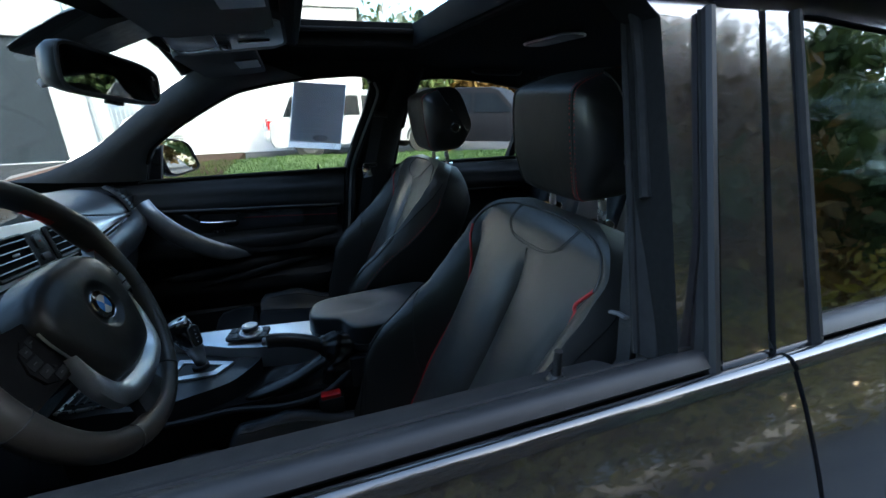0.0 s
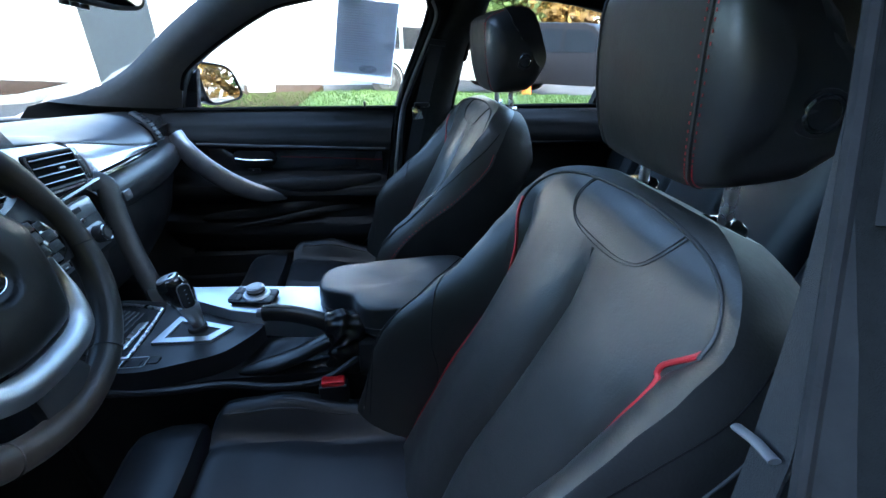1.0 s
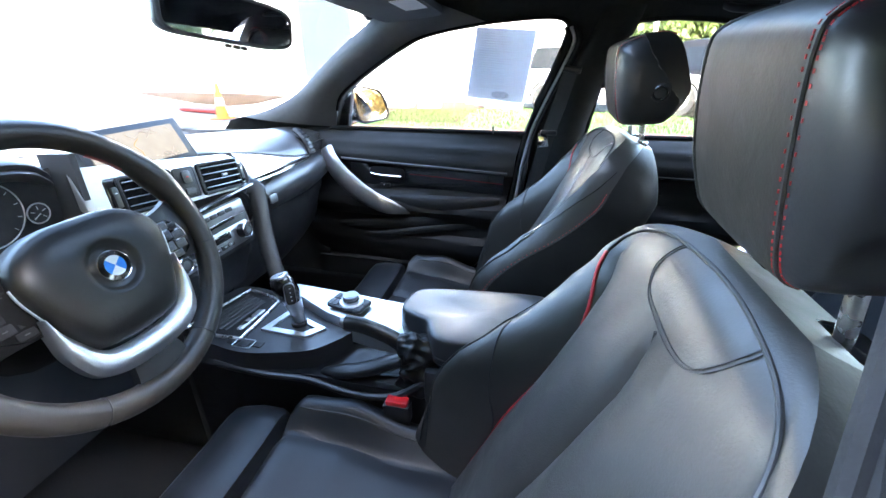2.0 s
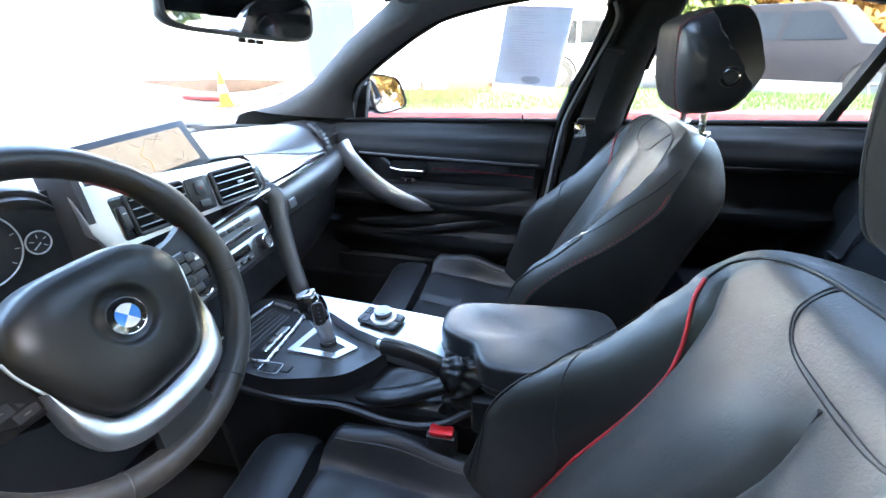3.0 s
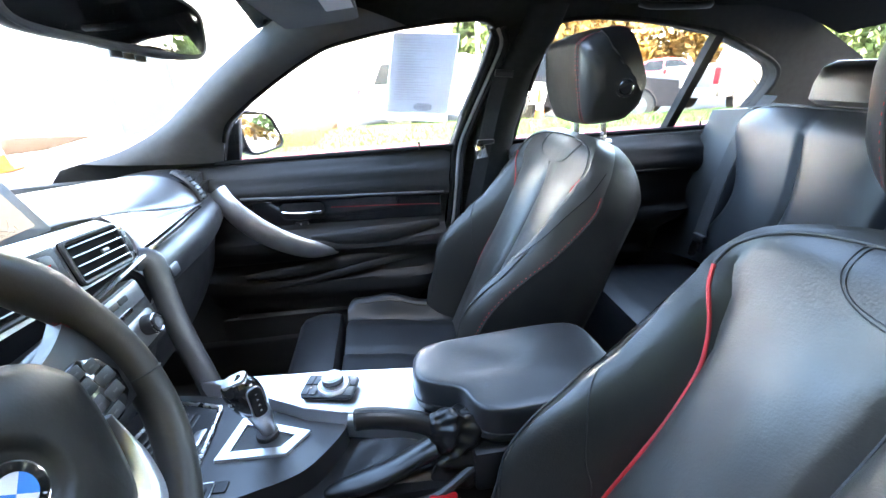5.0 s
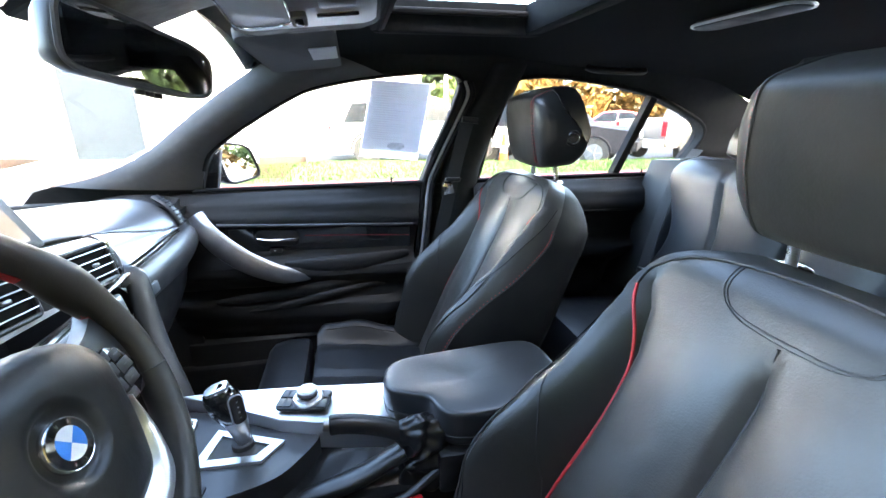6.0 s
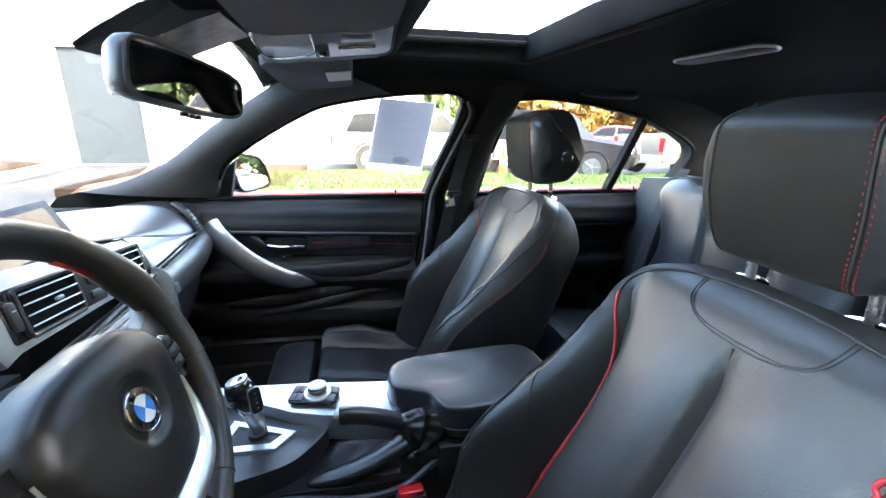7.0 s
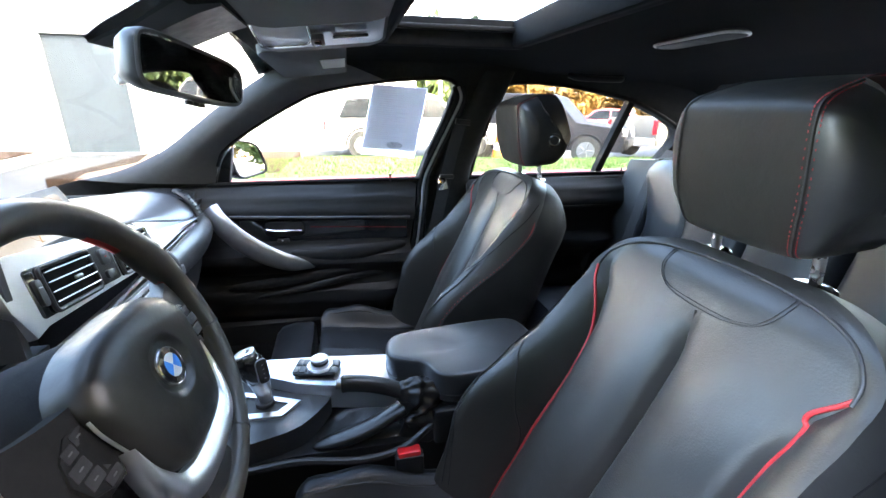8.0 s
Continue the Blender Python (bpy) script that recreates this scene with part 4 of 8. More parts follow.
def back_ring(v):
    k = top_shrink(v)
    w, h = panel_half(v), bolster_rise(v)
    crest = max(w + 0.02, 0.196)
    outer = max(crest + 0.012, lerp_table([(-0.12, 0.240), (0.2, 0.246), (0.40, 0.222), (0.47, 0.206), (0.53, 0.20)], v))
    roll = 0.035 * max(0, (v - 0.475) / 0.06) ** 2
    half = []
    for i in range(19):
        s = w * i / 18
        half.append((s, front_off(s, v)))
    for i in range(1, 8):
        s = w + (crest - w) * i / 7
        half.append((s, front_off(s, v)))
    back = 0.142 - 0.045 * max(0, (v - 0.45) / 0.08)
    top = half[-1][1]
    for i in range(1, 7):
        fold = lerp_table(STITCH_FOLD, v)
        a = (fold * i / 2 if i < 3 else fold + (1 - fold) * (i - 2) / 4) * math.pi / 2
        half.append((crest + (outer - crest) * math.sin(a), top + (0.045 + roll - top) * (1 - math.cos(a))))
    for i in range(1, 5):
        a = i / 4 * math.pi / 2
        half.append((outer * (1 - 0.22 * (1 - math.cos(a))), 0.045 + roll + (back - 0.045 - roll) * math.sin(a)))
    for f in (0.5, 0.25):
        half.append((outer * f, back + 0.006))
    ring = [(s * k, o) for s, o in half] + [(0, back + 0.008)] + [(-s * k, o) for s, o in half[:0:-1]]
    return [seat_point(s, v, o) for s, o in ring]


def side_point(sgn, v, f, lift=0.0):
    """A point on the rounded side of the bolster, f running from its crest to its outer face."""
    w = panel_half(v)
    crest = max(w + 0.02, 0.196)
    outer = max(crest + 0.012, lerp_table([(-0.12, 0.240), (0.2, 0.246), (0.40, 0.222), (0.47, 0.206), (0.53, 0.20)], v))
    roll = 0.035 * max(0, (v - 0.475) / 0.06) ** 2
    top = front_off(crest, v)
    a = f * math.pi / 2
    return seat_point(sgn * ((crest + (outer - crest) * math.sin(a)) * top_shrink(v) + lift), v, top + (0.045 + roll - top) * (1 - math.cos(a)) - lift)


def on_back(s, v, lift=0.0):
    """A point on the front leather; beyond the shrinking top the width follows it."""
    return seat_point(s, v, front_off(s / top_shrink(v), v) - lift)


REST_MID = 0.016


def rest_wide(z):
    """Half width of the head restraint's front panel, narrower towards its top."""
    return lerp_table([(1.04, 0.072), (1.10, 0.083), (1.16, 0.085), (1.20, 0.080), (1.24, 0.070)], z)


def headrest_rings():
    """Side profiles from one flank to the other: a front panel between two seams, flanks that sweep back to the buttons."""
    side = [(0.618, 1.070), (0.606, 1.120), (0.600, 1.185), (0.607, 1.207), (0.640, 1.221), (0.680, 1.231), (0.708, 1.226), (0.727, 1.200), (0.742, 1.160), (0.754, 1.122), (0.739, 1.084), (0.719, 1.056), (0.700, 1.050), (0.645, 1.046), (0.628, 1.052)]
    side = [(p.x, p.z) for p in smooth_path([V(x, 0, z) for x, z in side], 4, closed=True)]
    cx, cz = 0.690, 1.135
    rings = []
    for f, k in ((-1.42, 0.50), (-1.39, 0.66), (-1.33, 0.79), (-1.24, 0.89), (-1.12, 0.955), (-1.03, 0.985), (-1.0, 0.990), (-0.97, 0.996), (-0.85, 1.006), (-0.5, 1.014), (0, 1.018)):
        rings.append((f, k))
    rings += [(-f, k) for f, k in rings[-2::-1]]
    out = []
    for f, k in rings:
        ring = []
        for x, z in side:
            xx, zz = cx + (x - cx) * k, cz + (z - cz) * k
            # the flanks slope forward above the buttons
            lim = lerp_table([(1.05, 0.735), (1.10, 0.728), (1.13, 0.706), (1.15, 0.692), (1.17, 0.676), (1.20, 0.658), (1.24, 0.640)], zz)
            xx -= max(0, xx - lim) * min(1, max(0, abs(f) - 1) / 0.12)
            ring.append(V(xx, REST_MID + f * rest_wide(z) * (1 + 0.10 * max(0, abs(f) - 1) * (x - 0.60) / 0.1), zz))
        out.append(ring)
    return out


def on_rest(f, x, z, lift=0.0008):
    """A point on a seam line of the head restraint."""
    k = 0.990 + lift / 0.08
    return V(0.690 + (x - 0.690) * k, REST_MID + f * rest_wide(z), 1.135 + (z - 1.135) * k)


def stitches(path, step=0.006, r=0.0011, length=0.0038):
    """Single thread stitches along a path."""
    pts = smooth_path(path, 8)
    acc, todo = 0.0, []
    for a, b in zip(pts, pts[1:]):
        acc += (b - a).length
        if acc >= step:
            acc = 0
            todo.append((b, (b - a).normalized()))
    bits = [tube([p - d * length / 2, p + d * length / 2], r, 5) for p, d in todo]
    return merged(*bits)


def front_seat(name, label, drop, notch, pipe, button, stitched):
    seat = thing(name, label, "car seat", "front seats", at=(0.2, 0, 0.27))
    # backrest
    vs = [-0.13, -0.10, -0.06, -0.02, 0.02, 0.06, 0.10, 0.14, 0.18, 0.22, 0.26, 0.30, 0.33, 0.36, 0.385, 0.405, 0.42, 0.435, 0.448, 0.46, 0.472, 0.484, 0.495, 0.505, 0.514, 0.521, 0.527, 0.531]
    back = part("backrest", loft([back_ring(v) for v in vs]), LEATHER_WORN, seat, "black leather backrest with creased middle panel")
    back.data.materials.append(LEATHER_SHADE)           # shade on flanks and rear, put into a darker leather copy
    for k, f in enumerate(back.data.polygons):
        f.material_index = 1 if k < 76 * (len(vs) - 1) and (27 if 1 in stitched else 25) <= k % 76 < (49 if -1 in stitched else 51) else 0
    # red piping down both sides of the middle panel, black welt over the top
    welt = []
    for sgn in (1, -1):
        if sgn == notch:
            low = [on_back(sgn * panel_half(v), v, 0.001) for v in (-0.06, -0.02, 0.03, 0.08, 0.14, 0.20, 0.26, 0.32, 0.36, 0.39, 0.41)]
            high = [on_back(sgn * 0.1532, 0.415, 0.001), on_back(sgn * 0.1534, 0.4205, 0.0015), on_back(sgn * 0.1555, 0.4255, 0.0015), on_back(sgn * 0.161, 0.4335, 0.001), on_back(sgn * 0.169, 0.444, 0.001), on_back(sgn * 0.175, 0.454, 0.001)]
            half = [(0.176, 0.448), (0.172, 0.470), (0.150, 0.494), (0.110, 0.509), (0.05, 0.517)]
        else:
            low = [on_back(sgn * a, v, 0.0012) for a, v in ((0.160, -0.06), (0.157, -0.02), (0.152, 0.03), (0.146, 0.08), (0.140, 0.14), (0.137, 0.19), (0.139, 0.26), (0.144, 0.325), (0.150, 0.36))]
            high = [on_back(sgn * 0.158, 0.385, 0.0015), on_back(sgn * 0.166, 0.402, 0.0015), on_back(sgn * 0.176, 0.420, 0.0015), on_back(sgn * 0.184, 0.440, 0.0015)]
            half = [(0.185, 0.442), (0.183, 0.468), (0.154, 0.495), (0.112, 0.510), (0.05, 0.517)]
        part("red_piping", tube(smooth_path(low + high, 4), pipe, 8), RED_THREAD, back, "red piping")
        side = [on_back(sgn * a, v, 0.001) for a, v in half]
        welt = side + [on_back(0, 0.519, 0.001)] if sgn > 0 else welt + side[::-1]
    part("welt", tube(smooth_path(welt, 5), 0.0021, 8), BLACK_THREAD, back)
    # rounded collar seam under the head restraint, in two rows
    for d in (0.0, 0.0045):
        line = [(0.086 - d, 0.514), (0.088 - d, 0.505), (0.084 - d, 0.485), (0.072 - d, 0.470), (0.050 - d * .5, 0.460 + d * .6), (0.02, 0.456 + d), (-0.02, 0.456 + d), (-0.050 + d * .5, 0.460 + d * .6), (-0.072 + d, 0.470), (-0.084 + d, 0.485), (-0.088 + d, 0.505), (-0.086 + d, 0.514)]
        part("collar_seam", tube(smooth_path([on_back(s, v, 0.0006) for s, v in line], 4), 0.0007, 6), BLACK_THREAD, back)
    part("middle_seam", tube(smooth_path([on_back(0, v, 0.0004) for v in (0.452, 0.40, 0.34, 0.28, 0.20, 0.12, 0.04, -0.04)], 4), 0.0016, 6), BLACK_THREAD, back)
    # forked bolster panel seams, one branch doubled
    for sgn in (-1, 1):
        fork = side_point(sgn, 0.288, 0.12, 0.0006)
        down = [fork] + [on_back(sgn * a, v, 0.0006) for a, v in ((0.186, 0.260), (0.168, 0.218), (0.158, 0.165), (0.152, 0.12), (0.150, 0.06), (0.152, -0.03))]
        part("bolster_seam", tube(smooth_path(down, 4), 0.0013, 6), BLACK_THREAD, back)
        for lift, step in ((0.0006, 0.0), (0.0004, 0.005)):
            arc = [side_point(sgn, v - step, f, lift) for v, f in ((0.288, 0.12), (0.262, 0.18), (0.225, 0.16), (0.175, 0.10), (0.12, 0.03))] + [on_back(sgn * a, v, lift) for a, v in ((0.192 - step, 0.06), (0.184 - step, -0.03))]
            part("bolster_seam", tube(smooth_path(arc, 4), 0.0011 if step else 0.0016, 6), BLACK_THREAD, back)
        # seams over the outer side of the bolster
        part("side_seam", tube(smooth_path([side_point(sgn, v, f, 0.0003) for v, f in ((0.475, 0.75), (0.43, 0.60), (0.38, 0.42), (0.32, 0.24), (0.26, 0.06))], 4), 0.0007, 6), VOID_BLACK, back)
        row = [side_point(sgn, v, lerp_table(STITCH_FOLD, v), 0.0003) for v in (-0.06, 0.0, 0.08, 0.15, 0.225, 0.295, 0.355, 0.40, 0.43)]
        part("side_seam", tube(smooth_path(row, 4), 0.0013, 6), BLACK_THREAD, back)
        if sgn in stitched:
            part("side_stitching", stitches([p - BEHIND * 0.005 + V(0, sgn * 0.001, 0) for p in row], 0.0034, 0.0008, 0.0030), RED_THREAD, back, "fine red stitching")
    # grommets and posts
    for sgn in (-1, 1):
        p = V(0.676, REST_MID + sgn * 0.068, 1.002)
        tilt = axes(p, (0.94, 0, 0.16), (0, 1, 0))
        part("grommet", prism([(0.020 * math.cos(a), 0.027 * math.sin(a)) for a in [2 * math.pi * q / 28 for q in range(28)]], tilt, 0.007, 0.0025), GLOSS_BLACK, seat, "oval black guide sleeve")
        part("post", tube([V(0.682, REST_MID + sgn * 0.068, 0.99), V(0.672, REST_MID + sgn * 0.068, 1.09)], 0.0062, 14), POST_STEEL, seat, "chrome head restraint post")
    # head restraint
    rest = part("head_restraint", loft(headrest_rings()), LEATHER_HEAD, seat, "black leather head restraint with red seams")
    rest.data.materials.append(LEATHER)                # the flanks' brighter light, put into a glossier leather copy
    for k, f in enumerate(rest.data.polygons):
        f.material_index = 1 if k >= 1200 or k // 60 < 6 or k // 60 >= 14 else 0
    front_line = [(0.640, 1.0475), (0.628, 1.053), (0.618, 1.070), (0.606, 1.12), (0.600, 1.185), (0.607, 1.207), (0.640, 1.221), (0.680, 1.231), (0.708, 1.226)]
    for f in (-1, 1):
        part("seam_tape", tube(smooth_path([on_rest(f, x, z) for x, z in front_line], 4), 0.0016, 6), BLACK_THREAD, rest)
        for df in (-0.055, 0.055) if f < 0 else (0.03,):
            part("red_stitching", stitches([on_rest(f * (1 + df * f), x, z, 0.0012 if df * f < 0 else 0.0002) for x, z in front_line], 0.0026, 0.00055, 0.0024), RED_THREAD, rest, "red stitching")
    by = REST_MID - 1.36 * 0.083
    btn = axes((button, by, 1.118), (0.97, -0.25, 0), (0, 0, 1))
    part("release_button", disc(0.018, 0.010, btn, 28, 0.003), HARD_PLASTIC, rest, "round black adjuster button")
    part("button_ring", tube([btn @ V(0.0125 * math.cos(a), 0.0125 * math.sin(a), 0.0095) for a in [2 * math.pi * k / 24 for k in range(24)]], 0.0022, 6, closed=True), GLOSS_BLACK, rest)
    # cushion
    RISE = [(0.03, 0.012), (0.08, 0.044), (0.17, 0.060), (0.28, 0.046), (0.42, 0.008)]
    MID = [(0.02, 0.566 - drop), (0.05, 0.566 - drop), (0.15, 0.552 - drop), (0.30, 0.528 - drop), (0.44, 0.510 - drop)]
    def cushion_ring(x):
        mid = lerp_table(MID, x)
        rise = lerp_table(RISE, x)
        half = []
        for i in range(10):
            s = 0.150 * i / 9
            half.append((s, mid - 0.004 * math.cos(math.pi * i / 9) + 0.004 - 0.007 * math.exp(-((s - 0.0) / 0.008) ** 2) - 0.006 * math.exp(-((s - 0.150) / 0.010) ** 2)))
        for i in range(1, 9):
            u = i / 8
            half.append((0.150 + 0.055 * u, mid + rise * 0.5 * (1 - math.cos(u * math.pi))))
        for i in range(1, 7):
            a = i / 6 * math.pi / 2
            half.append((0.205 + 0.045 * math.sin(a), mid + rise - 0.09 * (1 - math.cos(a))))
        half += [(0.245, 0.44), (0.22, 0.40), (0.1, 0.395)]
        ring = half + [(0, 0.395)] + [(-s, z) for s, z in half[:0:-1]]
        return [V(x, s, z) for s, z in ring]
    xs = [0.052, 0.055, 0.062, 0.072, 0.085, 0.10, 0.12, 0.14, 0.16, 0.18, 0.205, 0.23, 0.255, 0.28, 0.305, 0.33, 0.355, 0.38, 0.405, 0.43]
    rings = [cushion_ring(x) for x in xs]
    for r, k in ((rings[0], 0.90), (rings[1], 0.945), (rings[2], 0.972), (rings[3], 0.988), (rings[4], 0.996)):
        for p in r:
            p.y *= k
            p.z = 0.48 + (p.z - 0.48) * k
    cush = part("cushion", loft(rings), LEATHER_REAR, seat, "black leather seat cushion with raised sides")
    for sgn in (-1, 1):
        part("cushion_seam", tube(smooth_path([V(x, sgn * 0.151, lerp_table(MID, x) - 0.002) for x in (0.06, 0.1, 0.15, 0.2, 0.26, 0.32, 0.38)], 3), 0.0018, 6), BLACK_THREAD, cush)
        part("bolster_stitching", tube(smooth_path([V(x, sgn * 0.188, lerp_table(MID, x) + 0.80 * lerp_table(RISE, x)) for x in (0.07, 0.1, 0.15, 0.2, 0.26, 0.32, 0.38)], 3), 0.0017, 6), BLACK_THREAD, cush)
    # thigh support in front of the gap
    rings = []
    for x, k, zt in ((-0.092, 0.80, 0.520), (-0.088, 0.92, 0.545), (-0.070, 0.98, 0.562), (-0.03, 1.0, 0.570), (0.015, 1.0, 0.570), (0.029, 0.98, 0.566), (0.033, 0.94, 0.556)):
        rings.append([V(x, sx * k, zt - dz - drop) for sx, dz in ((0, 0), (0.06, 0), (0.12, 0.0), (0.165, -0.004), (0.19, -0.004), (0.212, 0.012), (0.218, 0.05), (0.20, 0.11), (0, 0.12), (-0.20, 0.11), (-0.218, 0.05), (-0.212, 0.012), (-0.19, -0.004), (-0.165, -0.004), (-0.12, 0), (-0.06, 0))])
    part("thigh_support", loft(rings), LEATHER_REAR, seat, "extendable leather thigh support")
    part("seat_base", box(-0.02, 0.46, -0.215, 0.215, 0.30, 0.43, 0.03, 3), HARD_PLASTIC, seat)
    for sgn in (-1, 1):
        part("rail", box(-0.10, 0.50, sgn * 0.17 - 0.02, sgn * 0.17 + 0.02, 0.265, 0.31, 0.005), DARK_CHROME, seat)
        part("side_cover", box(0.06, 0.46, sgn * 0.236 - 0.014, sgn * 0.236 + 0.014, 0.36, 0.47, 0.012, 3), HARD_PLASTIC, seat)
    return seat


driver = front_seat("front_seat", "black leather driver's sports seat with red piping and creased backrest", 0.012, -1, 0.0024, 0.682, (1,))
driver.matrix_world = Matrix.Translation((0.2, -0.37, 0.27))
passenger = front_seat("front_seat", "black leather front passenger sports seat with red piping", 0.052, -1, 0.0016, 0.690, (-1, 1))
passenger.matrix_world = Matrix.Translation((0.208, 0.37, 0.27))

# ---- rear bench ----
bench = thing("rear_bench", "black leather rear bench seat with shaped backrests", "car seat", at=(1.1, 0, 0.27))


def bench_back(y0, y1, waist=0.0):
    """A padded backrest panel; waist draws its outer edge in at mid height."""
    rows = []
    for k in range(25):
        v = k / 24
        pull = waist * (math.sin(math.pi * min(1, v * 1.05)) ** 2) + waist * 0.6 * (1 - v)
        a, b = (y0 + pull, y1) if y0 < -0.2 else (y0, y1 - pull)
        row = []
        for i in range(37):
            u = i / 36
            y = a + (b - a) * u
            e = min(u, 1 - u)
            puff = 0.034 * (1 - (2 * u - 1) ** 4) * (0.72 + 0.28 * abs(math.cos(math.pi * u)) ** 0.5 if waist else 1)
            edge = 0.020 * max(0, 1 - e / 0.05) ** 2
            groove = 0.007 * math.exp(-((u - 0.5) / 0.012) ** 2) * min(1, (1 - v) / 0.2) if waist else 0
            top = max(0, v - 0.86) / 0.14
            x = 1.135 + 0.105 * v + 0.050 * top * top - puff * (1 - 0.5 * v) + groove + edge
            z = 0.60 + 0.440 * v - 0.02 * (2 * u - 1) ** 6 * v
            row.append(V(x, y, z))
        rows.append(row)
    return sheet(rows, 0.08, axis=(1, 0, -0.25))


for y0, y1 in ((-0.60, -0.115), (0.115, 0.60)):
    bk = part("backrest", bench_back(y0, y1, 0.075), LEATHER_REAR, bench)
    part("top_welt", tube(smooth_path([V(1.262, y0 + (y1 - y0) * u, 1.036 - 0.02 * (2 * u - 1) ** 6) for u in (0.03, 0.2, 0.5, 0.8, 0.97)], 4), 0.0022, 6), BLACK_THREAD, bk)
    hr = []
    cy = (y0 + y1) / 2
    for t, kx, ky in ((0, 0.6, 0.8), (0.12, 0.95, 0.97), (0.5, 1.0, 1.0), (0.85, 0.9, 0.95), (1.0, 0.5, 0.75)):
        z = 1.045 + 0.095 * t
        hr.append([V(1.285 + 0.045 * kx * math.copysign(abs(math.cos(a)) ** 0.6, math.cos(a)) + 0.02 * t, cy - 0.035 * math.copysign(1, cy) + 0.095 * ky * math.copysign(abs(math.sin(a)) ** 0.5, math.sin(a)), z) for a in [2 * math.pi * q / 28 for q in range(28)]])
    part("head_restraint", loft(hr), LEATHER_REAR, bench, "low black leather head restraint")
part("middle_backrest", bench_back(-0.113, 0.113), LEATHER_REAR, bench)
for y0, y1 in ((-0.62, -0.10), (-0.098, 0.098), (0.10, 0.62)):
    rows = [[V(0.76 + 0.41 * u, y0 + (y1 - y0) * w, 0.560 - 0.035 * u - 0.05 * max(0, 0.12 - u) / 0.12 * max(0, 0.12 - u) / 0.12 + 0.018 * (1 - (2 * w - 1) ** 4)) for w in [i / 14 for i in range(15)]] for u in [j / 14 for j in range(15)]]
    part("cushion", sheet(rows, 0.16, axis=(0, 0, -1)), LEATHER_REAR, bench)
part("plinth", box(0.80, 1.15, -0.62, 0.62, 0.26, 0.42, 0.02), CARPET, bench)
for s in (-1, 1):
    rows = [[V(1.150 + 0.120 * v - 0.060 * u ** 1.6 * (1 - 0.4 * v), s * (0.490 + 0.200 * u), 0.58 + 0.45 * v - 0.02 * u) for u in [q / 8 for q in range(9)]] for v in [k / 12 for k in range(13)]]
    part("side_bolster", sheet(rows, 0.06, axis=(1, 0, 0)), LEATHER_REAR, bench)

# ---- belts ----
def strap(path, width, across, thick=0.0018):
    rows = []
    a = Vector(across).normalized()
    for p in smooth_path(path, 6):
        rows.append([p - a * width / 2, p - a * width / 6, p + a * width / 6, p + a * width / 2])
    return sheet(rows, thick)


belt = thing("rear_seat_belt", "black rear seat belt with steel tongue over the bench", "seat belt", "seat belts", at=(1.1, 0.48, 0.6))
part("webbing", strap([V(1.290, 0.548, 1.055), V(1.226, 0.545, 0.965), V(1.178, 0.538, 0.83), V(1.134, 0.518, 0.70), V(1.108, 0.495, 0.63)], 0.046, (0, 1, 0.02)), WEBBING, belt)
part("tongue", prism([(-0.016, -0.022), (0.016, -0.022), (0.014, 0.006), (0.010, 0.020), (-0.010, 0.020), (-0.014, 0.006)], axes((1.092, 0.486, 0.640), (0, 1, 0), (-0.3, 0, -1)), 0.003, 0.0008), CHROME, belt, "steel belt tongue")
part("tongue_grip", box(1.097, 1.112, 0.464, 0.510, 0.664, 0.686, 0.004), HARD_PLASTIC, belt)

belt = thing("passenger_seat_belt", "black front seat belt hanging from the pillar guide", "seat belt", "seat belts", at=(0.5, 0.62, 0.5))
part("webbing", strap([V(0.535, 0.590, 1.15), V(0.515, 0.612, 1.06), V(0.490, 0.600, 0.97), V(0.455, 0.615, 0.80), V(0.415, 0.635, 0.60), V(0.395, 0.650, 0.45)], 0.042, (1, -0.15, 0.2)), WEBBING, belt)
part("guide", tube([V(0.515, 0.578, 1.155), V(0.560, 0.572, 1.150)], 0.009, 10), HARD_PLASTIC, belt)
part("tongue", prism([(-0.016, -0.022), (0.016, -0.022), (0.014, 0.006), (0.010, 0.018), (-0.010, 0.018), (-0.014, 0.006)], axes((0.476, 0.588, 0.962), (1, 0, 0.15), (0, 0.1, 1)), 0.003, 0.0008), CHROME, belt, "steel belt tongue")
part("tongue_grip", box(0.468, 0.515, 0.586, 0.602, 0.975, 0.988, 0.004), HARD_PLASTIC, belt)

belt = thing("driver_seat_belt", "black driver's seat belt along the door pillar", "seat belt", "seat belts", at=(0.6, -0.62, 0.5))
part("webbing", strap([V(0.607, -0.545, 1.255), V(0.595, -0.560, 1.20), V(0.583, -0.577, 1.153), V(0.571, -0.595, 1.106), V(0.560, -0.613, 1.049), V(0.554, -0.624, 0.989), V(0.553, -0.629, 0.942), V(0.552, -0.640, 0.75), V(0.550, -0.645, 0.55)], 0.027, (-0.18, -0.86, 0.45)), WEBBING, belt)
part("tongue_grip", tube([V(0.549, -0.609, 0.972), V(0.547, -0.622, 0.977), V(0.545, -0.636, 0.979)], 0.0036, 10, flat=0.6), GREY_TRIM, belt, "grey metal belt tongue")

# red belt buckle by the driver's seat
buckle = thing("belt_buckle", "black belt buckle with bright red release button", "belt buckle", at=(0.249, -0.150, 0.55))
part("stalk", box(0.238, 0.268, -0.158, -0.142, 0.44, 0.575, 0.004), HARD_PLASTIC, buckle)
part("housing", box(0.226, 0.278, -0.162, -0.136, 0.560, 0.603, 0.006), HARD_PLASTIC, buckle)
part("release_button", box(0.231, 0.273, -0.159, -0.138, 0.596, 0.611, 0.004), RED_PLASTIC, buckle, "red release button")

